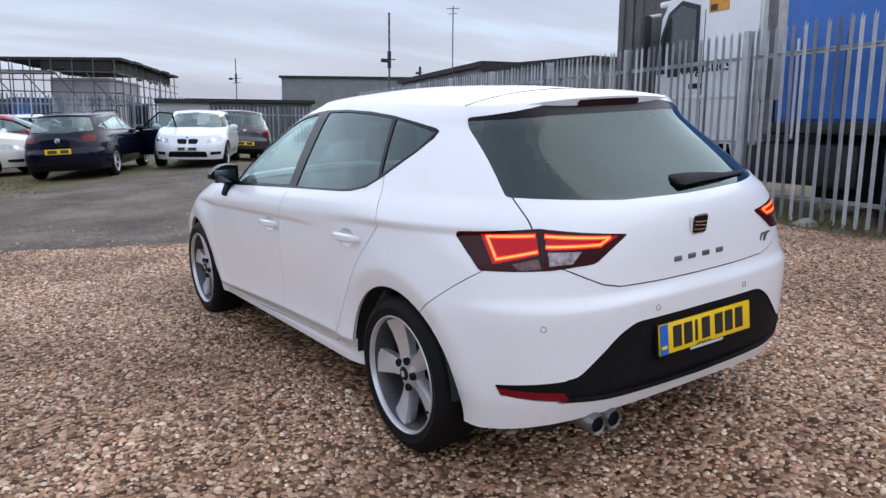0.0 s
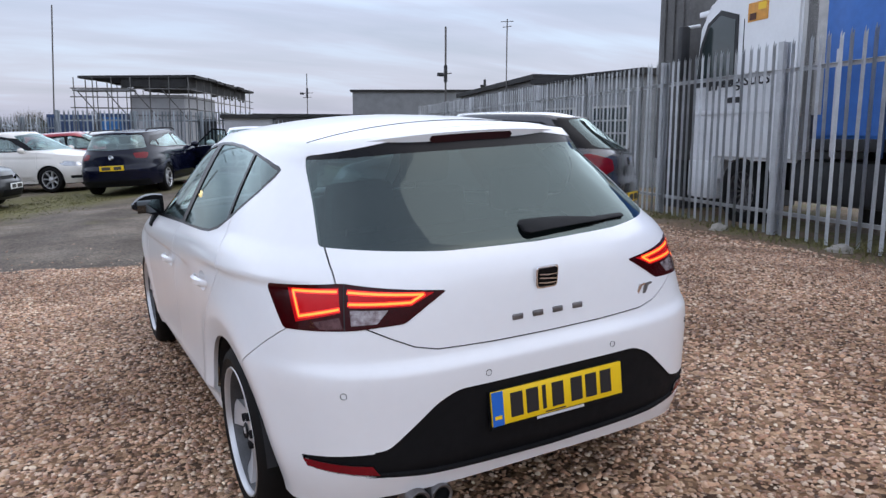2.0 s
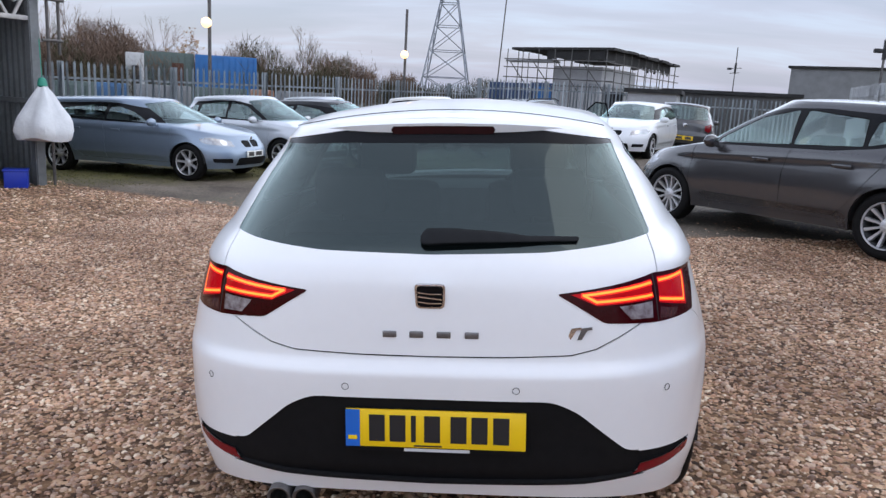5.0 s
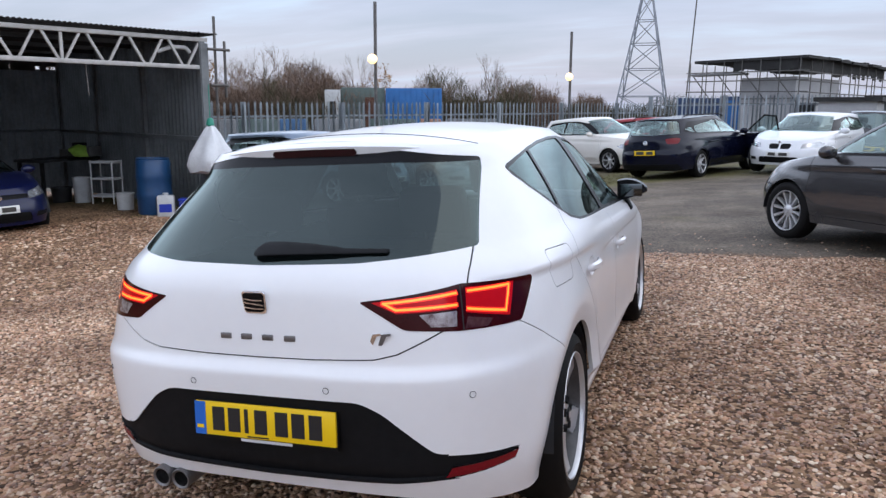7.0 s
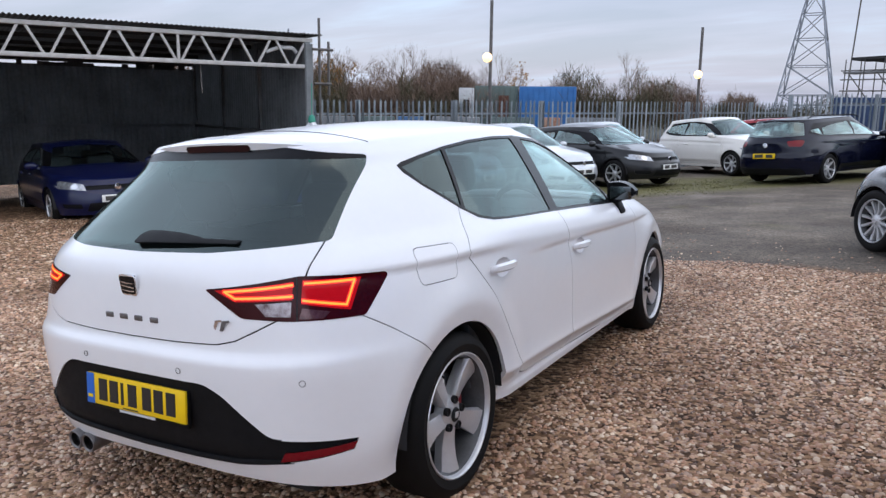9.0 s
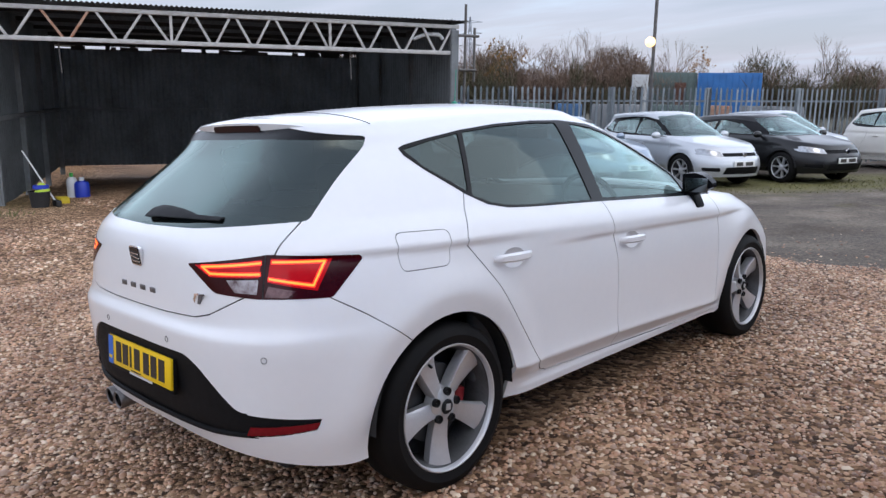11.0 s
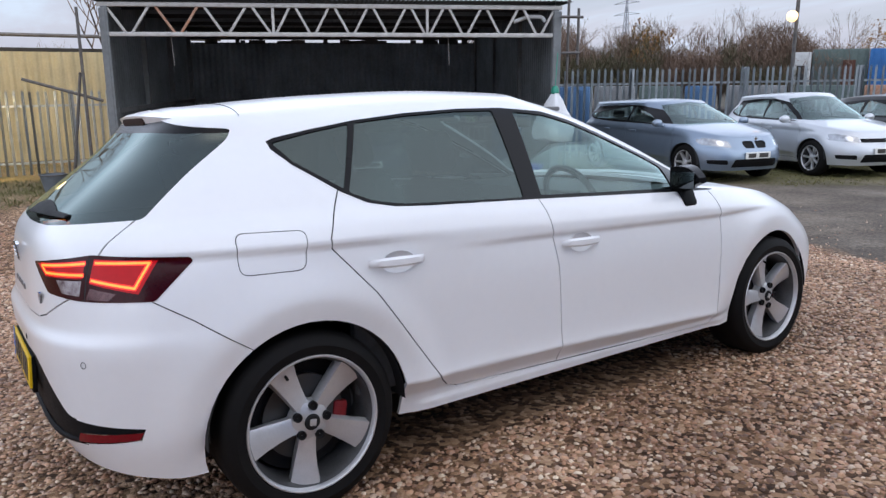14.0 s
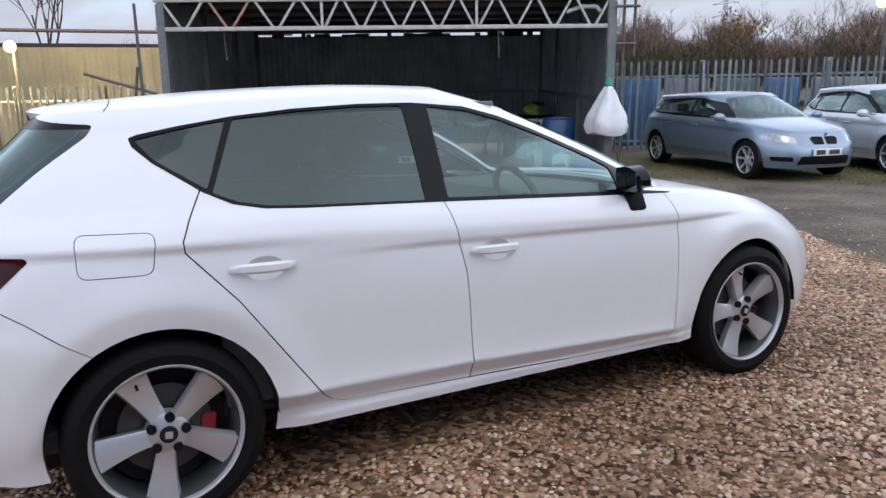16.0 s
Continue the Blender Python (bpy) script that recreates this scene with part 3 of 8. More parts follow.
def build_main_car(m):
    car = empty("hatchback_car", "white five-door hatchback with lit red tail lamps, parked on gravel", "car", m)
    bm = shell(MAIN_CAR)
    GREEN = lambda c, n: c.z > 0.86
    R, L = (lambda c, n: c.x > 0.3), (lambda c, n: c.x < -0.3)
    # wheel openings
    for s in (R, L):
        for cy in (0.0, 2.64):
            carve(bm, circle(cy, 0.312, 0.361 if cy == 0 else 0.356, 48), SIDE, 99, lambda c, n, s=s: s(c, n) and c.z < 0.75 and abs(c.x) > 0.6)
            carve(bm, [(cy - 0.340, 0.1), (cy + 0.348, 0.1), (cy + 0.353, 0.31), (cy - 0.353, 0.31)], SIDE, 99, lambda c, n, s=s: s(c, n) and c.z < 0.4 and abs(c.x) > 0.6)
    # side panes in their black surround
    dlo = [(-0.008, 1.257), (0.02, 1.268), (0.147, 1.291), (0.326, 1.317), (0.552, 1.337), (0.8, 1.347), (1.021, 1.346), (1.245, 1.325), (1.40, 1.283), (1.57, 1.218), (1.848, 1.096), (2.19, 0.926), (2.144, 0.922), (1.032, 0.980), (0.5, 1.005), (0.37, 1.014), (0.27, 1.035), (0.184, 1.079), (0.05, 1.176), (-0.002, 1.230)]
    quarter = rounded([(0.006, 1.252), (0.15, 1.281), (0.303, 1.305), (0.200, 1.086), (0.056, 1.186)], 0.010)
    rear_pane = rounded([(0.330, 1.308), (0.55, 1.327), (0.78, 1.337), (0.972, 1.336), (0.960, 0.992), (0.5, 1.014), (0.38, 1.023), (0.29, 1.041), (0.214, 1.074)], 0.010)
    front_pane = rounded([(1.078, 1.329), (1.245, 1.309), (1.40, 1.266), (1.57, 1.200), (1.80, 1.098), (1.90, 1.045), (1.885, 0.950), (1.052, 0.993)], 0.012)
    for s, k in ((R, 0), (L, 1)):
        on = lambda c, n, s=s: s(c, n) and c.z > 0.88 and abs(n.x) > 0.25
        carve(bm, dlo, SIDE, 20, on)
        carve(bm, quarter, SIDE, 21, on)
        carve(bm, rear_pane, SIDE, 22, on)
        carve(bm, front_pane, SIDE, 23, on)
    # back glass, windscreen
    back = lambda c, n: c.y < 0.0 and c.z > 0.9 and n.y < -0.15
    carve(bm, rounded([(-0.655, 1.036), (-0.33, 1.013), (0, 1.006), (0.33, 1.013), (0.655, 1.036), (0.568, 1.306), (0.3, 1.345), (-0.3, 1.345), (-0.568, 1.306)], 0.012), REAR, 24, back)
    carve(bm, rounded([(-0.70, 0.955), (0, 0.975), (0.70, 0.955), (0.50, 1.375), (0, 1.415), (-0.50, 1.375)], 0.03), REAR, 25, lambda c, n: c.y > 1.3 and c.z > 0.9 and n.y > 0.3)
    # black upper band of the back glass under the spoiler
    carve(bm, [(-0.7, 1.288), (-0.3, 1.302), (0.3, 1.302), (0.7, 1.288), (0.7, 1.4), (-0.7, 1.4)], REAR, 26, back, {24})
    # hand recesses behind the door handles
    for y, z in CUPS:
        for s in (R, L):
            carve(bm, [(y + 0.066 * math.cos(2 * math.pi * i / 24), z + 0.039 * math.sin(2 * math.pi * i / 24)) for i in range(24)], SIDE, 70, lambda c, n, s=s: s(c, n) and 0.7 < c.z < 0.92)
    # tail lamps wrap the corner
    lamp = rounded([(-0.258, 0.904), (0.035, 0.942), (0.322, 0.925), (0.330, 0.912), (0.238, 0.801), (0.0, 0.806), (-0.150, 0.818)], 0.012)
    led_in = [(0.012, 0.917), (-0.195, 0.899), (-0.165, 0.879), (0.008, 0.883)]
    led_out = [(0.052, 0.919), (0.212, 0.914), (0.178, 0.842), (0.042, 0.868)]
    for sg in (1, -1):
        along = (0.70711 * sg, 0.70711)
        at = lambda c, n, sg=sg: c.x * sg > 0.2 and c.y < 0 and 0.7 < c.z < 1.0 and n.y < 0.75
        carve(bm, lamp, along, 30, at)
        carve(bm, [(-0.225, 0.902), (0.016, 0.927), (0.008, 0.872), (-0.165, 0.868)], along, 31, at, {30})
        carve(bm, [(0.045, 0.930), (0.235, 0.920), (0.19, 0.825), (0.035, 0.858)], along, 31, at, {30})
        for line in (led_in, led_out):
            for q in stroke(line, 0.0135):
                carve(bm, q, along, 32, at, {30, 31})
            for q in stroke(line, 0.0062):
                carve(bm, q, along, 36, at, {32})
        carve(bm, [(-0.105, 0.862), (0.006, 0.866), (0.0, 0.820), (-0.075, 0.824)], along, 33, at, {30, 31})
        carve(bm, [(0.038, 0.845), (0.125, 0.828), (0.10, 0.808), (0.025, 0.812)], along, 34, at, {30, 31})
        for q in stroke([(0.03, 0.96), (0.018, 0.79)], 0.0045):
            carve(bm, q, along, 35, at, {30, 31, 32, 33, 34, 36})
        # black lower insert wraps round to the reflectors
        low = lambda c, n, sg=sg: c.x * sg > 0.3 and c.y < 0 and 0.25 < c.z < 0.5
        carve(bm, [(-0.13, 0.432), (-0.06, 0.426), (0.190, 0.410), (0.172, 0.372), (-0.06, 0.345), (-0.16, 0.338)], along, 40, low)
        carve(bm, [(0.184, 0.400), (-0.045, 0.385), (-0.062, 0.352), (0.168, 0.376)], along, 41, low, {40})
    ins = lambda c, n: c.y < -0.3 and 0.2 < c.z < 0.7 and n.y < 0.2
    carve(bm, rounded([(-0.66, 0.432), (-0.575, 0.430), (-0.42, 0.565), (-0.35, 0.598), (0.35, 0.598), (0.42, 0.565), (0.575, 0.430), (0.66, 0.432), (0.66, 0.345), (0.45, 0.330), (0, 0.322), (-0.45, 0.330), (-0.66, 0.345)], 0.03), REAR, 40, lambda c, n: ins(c, n) and abs(c.x) < 0.62, {0})
    # panel gaps
    def gap(line, along, keep, w=0.0046, only=(0,)):
        for q in stroke(line, w):
            carve(bm, q, along, 50, keep, set(only))
    tail = lambda c, n: c.y < -0.3 and n.y < -0.1
    lid = [(-0.605, 0.812), (-0.54, 0.778), (-0.47, 0.745), (-0.40, 0.729), (-0.2, 0.722), (0, 0.720), (0.2, 0.722), (0.40, 0.729), (0.47, 0.745), (0.54, 0.778), (0.605, 0.812)]
    gap(lid, REAR, tail)
    for sg in (1, -1):
        gap([(0.640 * sg, 1.042), (0.652 * sg, 0.99), (0.656 * sg, 0.935)], REAR, tail, 0.0042)
    for s in (R, L):
        sk = lambda c, n, s=s: s(c, n) and abs(n.x) > 0.2
        gap([(-0.462, 0.800), (-0.36, 0.735), (-0.262, 0.663), (-0.19, 0.612)], SIDE, sk, 0.0036)
        gap([(0.184, 1.098), (0.125, 0.995), (0.098, 0.935), (0.102, 0.900), (0.25, 0.730), (0.374, 0.551), (0.514, 0.352), (0.55, 0.318), (0.60, 0.302), (1.117, 0.285), (2.06, 0.262), (2.12, 0.270), (2.15, 0.31), (2.158, 0.55), (2.154, 0.815), (2.12, 0.925)], SIDE, sk)
        gap([(1.030, 0.988), (1.048, 0.92), (1.064, 0.85), (1.092, 0.72), (1.104, 0.58), (1.117, 0.285)], SIDE, sk)
    flap = rounded([(-0.205, 0.980), (0.021, 0.972), (0.004, 0.846), (-0.207, 0.850)], 0.03)
    gap(flap + flap[:1], SIDE, R, 0.0028)
    # parts from the skin
    def put(name, num, material, rim=0.0, inset=0.0, want=None, label="", shadow=True):
        me = pieces(bm, num, want, rim, inset, name)
        if me:
            ob = part(name, me, material, car, label)
            ob.visible_shadow = shadow
            return ob
    put("body", 0, M_WHITE, rim=0.018, label="glossy white painted body panels")
    put("panel_gap", 50, M_SEAM, inset=0.006)
    rt, lt = (lambda c: c.x > 0), (lambda c: c.x < 0)
    for w in (rt, lt):
        put("window_surround", 20, M_BLACK_GLOSS, rim=0.008, inset=-0.001, want=w)
        put("quarter_window", 21, M_GLASS_DARK, inset=0.003, want=w, shadow=False)
        put("rear_door_window", 22, M_GLASS_DARK, inset=0.003, want=w, shadow=False)
        put("front_door_window", 23, M_GLASS, inset=0.003, want=w, shadow=False)
        lampo = put("tail_lamp", 30, M_LENS_DEEP, rim=0.012, inset=-0.002, want=w, label="dark red lens with glowing strip")
        for nm, num, mm in (("lens", 31, M_LENS_GLOW), ("led_strip", 32, M_LED), ("led_core", 36, M_LED_CORE), ("reversing_lens", 33, M_CLEAR), ("indicator_lens", 34, M_CLEAR_RED), ("lamp_divider", 35, M_SEAM)):
            me = pieces(bm, num, w, 0.0, -0.002, nm)
            if me:
                part(nm, me, mm, lampo)
        put("rear_reflector", 41, M_REFLECTOR, inset=-0.003, want=w)
    put("rear_window", 24, M_GLASS_REAR, inset=0.002, shadow=False)
    put("glass_band", 26, M_BLACK_GLOSS, inset=0.002)
    for sg, w in ((1, rt), (-1, lt)):
        for y, z in CUPS:
            me = pieces(bm, 70, lambda c, y=y, w=w: w(c) and abs(c.y - y) < 0.2, 0.0, 0.0, "handle_recess")
            if me:
                flat = bpy.data.meshes.new("handle_recess")
                vs = []
                for v in me.vertices:
                    r2 = min(1.0, ((v.co.y - y) / 0.066) ** 2 + ((v.co.z - z) / 0.039) ** 2)
                    vs.append((v.co.x - sg * 0.026 * (1 - r2) ** 0.7, v.co.y, v.co.z))
                flat.from_pydata(vs, [], [tuple(p.vertices) for p in me.polygons])
                flat.shade_smooth()
                part("handle_recess", flat, M_WHITE, car)
    put("windscreen", 25, M_GLASS, inset=0.002, shadow=False)
    put("bumper_insert", 40, M_BLACK_PLASTIC, inset=0.006, rim=-0.006, label="matt black textured lower bumper")
    bm.free()
    return car


# ---- ground ----
def ground_mat():
    """Gravel near, worn tarmac beyond a ragged edge, mossy grass in patches, by place on the yard."""
    m = bpy.data.materials.new("yard_ground")
    m.use_nodes = True
    n, l = m.node_tree.nodes, m.node_tree.links
    b = n["Principled BSDF"]
    geo = n.new("ShaderNodeTexCoord")
    P = geo.outputs["Object"]
    sep = n.new("ShaderNodeSeparateXYZ")
    l.new(P, sep.inputs[0])

    def noise_(scale, detail=4, rough=0.55):
        t = n.new("ShaderNodeTexNoise")
        t.inputs["Scale"].default_value, t.inputs["Detail"].default_value, t.inputs["Roughness"].default_value = scale, detail, rough
        l.new(P, t.inputs["Vector"])
        return t.outputs["Fac"]

    def math_(op, a, b_=0.0, c=0.0):
        t = n.new("ShaderNodeMath"); t.operation = op
        for i, v in enumerate((a, b_, c)):
            if isinstance(v, (int, float)):
                t.inputs[i].default_value = v
            else:
                l.new(v, t.inputs[i])
        return t.outputs[0]

    def ramp(fac, stops):
        t = n.new("ShaderNodeValToRGB")
        while len(t.color_ramp.elements) < len(stops):
            t.color_ramp.elements.new(0.5)
        for e_, (p, c) in zip(t.color_ramp.elements, stops):
            e_.position, e_.color = p, (*c, 1)
        l.new(fac, t.inputs[0])
        return t.outputs[0]

    def mix(f, a, c):
        t = n.new("ShaderNodeMix"); t.data_type = "RGBA"
        l.new(f, t.inputs[0]), l.new(a, t.inputs[6]), l.new(c, t.inputs[7])
        return t.outputs[2]

    def soft(v, a, c):
        t = n.new("ShaderNodeMapRange"); t.interpolation_type = "SMOOTHSTEP"
        t.inputs["From Min"].default_value, t.inputs["From Max"].default_value = a, c
        l.new(v, t.inputs["Value"])
        return t.outputs[0]
    # pebble colours cell by cell
    vor = n.new("ShaderNodeTexVoronoi")
    vor.inputs["Scale"].default_value = 38
    l.new(P, vor.inputs["Vector"])
    cell = n.new("ShaderNodeSeparateColor")
    l.new(vor.outputs["Color"], cell.inputs[0])
    gravel = ramp(cell.outputs[0], [(0.0, (0.055, 0.031, 0.018)), (0.3, (0.155, 0.087, 0.049)), (0.55, (0.30, 0.176, 0.098)), (0.8, (0.48, 0.30, 0.178)), (1.0, (0.70, 0.48, 0.31))])
    dirt = ramp(noise_(0.9, 6), [(0.35, (0.55, 0.50, 0.46)), (0.62, (1.0, 1.0, 1.0))])
    gm = n.new("ShaderNodeMix"); gm.data_type = "RGBA"; gm.blend_type = "MULTIPLY"; gm.inputs[0].default_value = 1
    l.new(gravel, gm.inputs[6]), l.new(dirt, gm.inputs[7])
    tar = ramp(noise_(0.75, 10, 0.62), [(0.30, (0.080, 0.067, 0.055)), (0.5, (0.150, 0.129, 0.108)), (0.70, (0.26, 0.226, 0.190))])
    tm = n.new("ShaderNodeMix"); tm.data_type = "RGBA"; tm.blend_type = "MULTIPLY"; tm.inputs[0].default_value = 1
    l.new(tar, tm.inputs[6]), l.new(ramp(noise_(30, 5, 0.75), [(0.38, (0.42, 0.40, 0.38)), (0.62, (1.25, 1.18, 1.10))]), tm.inputs[7])
    tar = tm.outputs[2]
    grass = ramp(noise_(14, 6, 0.7), [(0.3, (0.065, 0.058, 0.022)), (0.55, (0.15, 0.138, 0.052)), (0.75, (0.25, 0.22, 0.105))])
    soil = ramp(noise_(9, 6, 0.7), [(0.3, (0.09, 0.064, 0.042)), (0.7, (0.24, 0.172, 0.112))])
    wob = math_("MULTIPLY_ADD", noise_(0.55, 5, 0.6), 1.5, -0.75)
    # the tarmac's edge: y = 5.15, running back to the shed on the left
    left = math_("MAXIMUM", math_("MULTIPLY", math_("SUBTRACT", 0.3, sep.outputs["X"]), 0.47), 0.0)
    edge = math_("SUBTRACT", math_("SUBTRACT", sep.outputs["Y"], 5.2), left)
    f_tar = soft(math_("MULTIPLY_ADD", wob, 0.55, edge), -0.10, 0.22)
    shed_side = soft(math_("MULTIPLY_ADD", wob, 1.0, sep.outputs["X"]), -6.2, -7.2)
    # mossy strip along the row of parked cars, and along the fences
    row = math_("ABSOLUTE", math_("SUBTRACT", math_("MULTIPLY_ADD", sep.outputs["X"], -0.82, sep.outputs["Y"]), 16.6))
    f_row = math_("MULTIPLY", soft(math_("MULTIPLY_ADD", wob, 2.4, row), 3.6, 1.2), soft(sep.outputs["Y"], 7.5, 10.0))
    patch = soft(noise_(0.35, 4), 0.56, 0.66)
    far_y = soft(sep.outputs["Y"], 6.5, 9.0)
    f_patch = math_("MULTIPLY", math_("MULTIPLY", patch, far_y), 0.6)
    f_left = math_("MULTIPLY", soft(math_("MULTIPLY_ADD", wob, 2.0, sep.outputs["X"]), -8.0, -12.5), soft(sep.outputs["Y"], 3.2, 1.6))
    fence_d = math_("SUBTRACT", math_("MULTIPLY_ADD", sep.outputs["Y"], -0.247, sep.outputs["X"]), 5.65)
    f_soil = soft(math_("MULTIPLY_ADD", wob, 0.8, fence_d), -1.2, -0.3)
    f_fgrass = math_("MULTIPLY", soft(math_("MULTIPLY_ADD", wob, 0.9, fence_d), -0.75, -0.25), soft(noise_(1.3, 3), 0.45, 0.58))
    col = mix(f_tar, gm.outputs[2], tar)
    col = mix(f_soil, col, soil)
    g_all = math_("MAXIMUM", math_("MAXIMUM", f_row, f_patch), math_("MAXIMUM", math_("MULTIPLY", f_left, 0.75), f_fgrass))
    col = mix(math_("MULTIPLY", g_all, soft(noise_(5, 5, 0.7), 0.28, 0.52)), col, grass)
    # far off, dull green-brown fields
    far = soft(sep.outputs["Y"], 48, 60)
    field = ramp(noise_(0.05, 4), [(0.3, (0.05, 0.045, 0.03)), (0.7, (0.10, 0.09, 0.06))])
    col = mix(far, col, field)
    l.new(col, b.inputs["Base Color"])
    wet = math_("MULTIPLY_ADD", noise_(1.1, 4), -0.5, 1.05)
    l.new(wet, b.inputs["Roughness"])
    b.inputs["Specular IOR Level"].default_value = 0.2
    bu = n.new("ShaderNodeBump")
    bu.inputs["Strength"].default_value, bu.inputs["Distance"].default_value = 0.9, 0.012
    inv = math_("SUBTRACT", 1.0, f_tar)
    h1 = math_("MULTIPLY", math_("SUBTRACT", 1.0, vor.outputs["Distance"]), inv)
    h2 = math_("MULTIPLY", noise_(60, 6, 0.7), 0.9)
    l.new(math_("ADD", h1, h2), bu.inputs["Height"])
    l.new(bu.outputs[0], b.inputs["Normal"])
    return m


n_ = 150
xs = np.concatenate([[-2500, -600, -200, -80], np.linspace(-40, 40, n_), [80, 200, 600, 2500]])
ys = np.concatenate([[-600, -200, -80], np.linspace(-30, 60, n_), [100, 300, 900, 4000]])
nx = len(xs)
gv = []
for y in ys:
    for x in xs:
        near = 1.0 if -12 < x < 12 and -12 < y < 30 else 0.0
        gv.append((x, y, ground_z(x, y) + near * 0.012 * noise.noise((x * 0.9, y * 0.9, 0))))
gf = [(j * nx + i, j * nx + i + 1, (j + 1) * nx + i + 1, (j + 1) * nx + i) for j in range(len(ys) - 1) for i in range(nx - 1)]
ground = part("ground", mesh_from("ground", gv, gf, ground_mat(), True), None)
tagged(ground, "brown gravel yard running into worn tarmac and mossy grass", "ground", kind="structure")

# loose stones: two rings of pebbles, dense where the walk passes
M_STONE = bpy.data.materials.new("pebbles")
M_STONE.use_nodes = True
sn, sl = M_STONE.node_tree.nodes, M_STONE.node_tree.links
s_geo, s_ramp = sn.new("ShaderNodeNewGeometry"), sn.new("ShaderNodeValToRGB")
stops = [(0.0, (0.14, 0.076, 0.046)), (0.2, (0.33, 0.172, 0.100)), (0.4, (0.54, 0.292, 0.168)), (0.55, (0.45, 0.31, 0.225)), (0.7, (0.72, 0.425, 0.25)), (0.86, (0.68, 0.50, 0.36)), (1.0, (0.92, 0.76, 0.56))]
while len(s_ramp.color_ramp.elements) < len(stops):
    s_ramp.color_ramp.elements.new(0.5)
for e_, (p_, c_) in zip(s_ramp.color_ramp.elements, stops):
    e_.position, e_.color = p_, (*c_, 1)
sl.new(s_geo.outputs["Random Per Island"], s_ramp.inputs[0])
s_co, s_n, s_mx, s_r2 = sn.new("ShaderNodeTexCoord"), sn.new("ShaderNodeTexNoise"), sn.new("ShaderNodeMix"), sn.new("ShaderNodeValToRGB")
s_mx.data_type, s_mx.blend_type = "RGBA", "MULTIPLY"
s_mx.inputs[0].default_value = 1.0
s_n.inputs["Scale"].default_value, s_n.inputs["Detail"].default_value = 0.9, 6
sl.new(s_co.outputs["Object"], s_n.inputs["Vector"]), sl.new(s_n.outputs["Fac"], s_r2.inputs[0])
s_r2.color_ramp.elements[0].position, s_r2.color_ramp.elements[0].color = 0.35, (0.55, 0.50, 0.46, 1)
s_r2.color_ramp.elements[1].position, s_r2.color_ramp.elements[1].color = 0.62, (1, 1, 1, 1)
sl.new(s_ramp.outputs[0], s_mx.inputs[6]), sl.new(s_r2.outputs[0], s_mx.inputs[7])
sl.new(s_mx.outputs[2], sn["Principled BSDF"].inputs["Base Color"])
sn["Principled BSDF"].inputs["Roughness"].default_value = 0.46
sn["Principled BSDF"].inputs["Specular IOR Level"].default_value = 0.5


def pebbles(name, count, where, size, seed, label):
    """One mesh of many small rough stones strewn where where(x, y) allows."""
    rng = np.random.default_rng(seed)
    x0, x1, y0, y1 = where[:4]
    xy = rng.uniform((x0, y0), (x1, y1), (count * 2, 2))
    keep = np.array([where[4](x, y) for x, y in xy])
    xy = xy[keep][:count]
    k = len(xy)
    ring = [(math.cos(2 * math.pi * i / 5), math.sin(2 * math.pi * i / 5), 0.0) for i in range(5)]
    base = np.array(ring + [(0.62 * math.cos(2 * math.pi * (i + 0.5) / 5), 0.62 * math.sin(2 * math.pi * (i + 0.5) / 5), 0.72) for i in range(5)])
    tri = np.array([(i, (i + 1) % 5, 5 + i) for i in range(5)] + [((i + 1) % 5, 5 + (i + 1) % 5, 5 + i) for i in range(5)] + [(5, 6, 7), (5, 7, 8), (5, 8, 9)])
    nv = len(base)
    s = rng.lognormal(math.log(size), 0.29, k)[:, None, None]
    pts = base[None] * (1 + rng.uniform(-0.17, 0.17, (k, nv, 3)))
    pts = pts * np.stack([np.ones(k), rng.uniform(0.58, 0.95, k), rng.uniform(0.45, 0.85, k)], 1)[:, None] * s
    # tumble a little, turn freely
    a, t = rng.uniform(0, 2 * math.pi, k), rng.uniform(-0.5, 0.5, k)
    ca, sa, ct, st = np.cos(a)[:, None], np.sin(a)[:, None], np.cos(t)[:, None], np.sin(t)[:, None]
    X, Y, Z = pts[..., 0], pts[..., 1], pts[..., 2]
    Y, Z = Y * ct - Z * st, Y * st + Z * ct
    X, Y = X * ca - Y * sa, X * sa + Y * ca
    gz = np.array([ground_z(x, y) + 0.012 * noise.noise((x * 0.9, y * 0.9, 0)) for x, y in xy])
    P = np.stack([X + xy[:, :1], Y + xy[:, 1:], Z + gz[:, None] - 0.15 * s[..., 0] + rng.uniform(-0.002, 0.006, (k, 1))], -1).reshape(-1, 3)
    F = (tri[None] + (np.arange(k) * nv)[:, None, None]).reshape(-1, 3)
    me = bpy.data.meshes.new(name)
    me.vertices.add(len(P)); me.vertices.foreach_set("co", P.astype(np.float32).ravel())
    me.loops.add(F.size); me.loops.foreach_set("vertex_index", F.astype(np.int32).ravel())
    me.polygons.add(len(F)); me.polygons.foreach_set("loop_start", np.arange(0, F.size, 3, dtype=np.int32))
    me.update(calc_edges=True)
    me.shade_smooth()
    me.materials.append(M_STONE)
    return tagged(part(name, me, None), label, "gravel", kind="stuff")


def edge_y(x):
    return 5.2 + max(0, (0.3 - x) * 0.47) + 0.25 * noise.noise((x * 0.8, 3.3, 0)) + 0.1 * noise.noise((x * 3.1, 1.3, 0))


def fence_x(y):
    return 5.65 + 0.247 * y


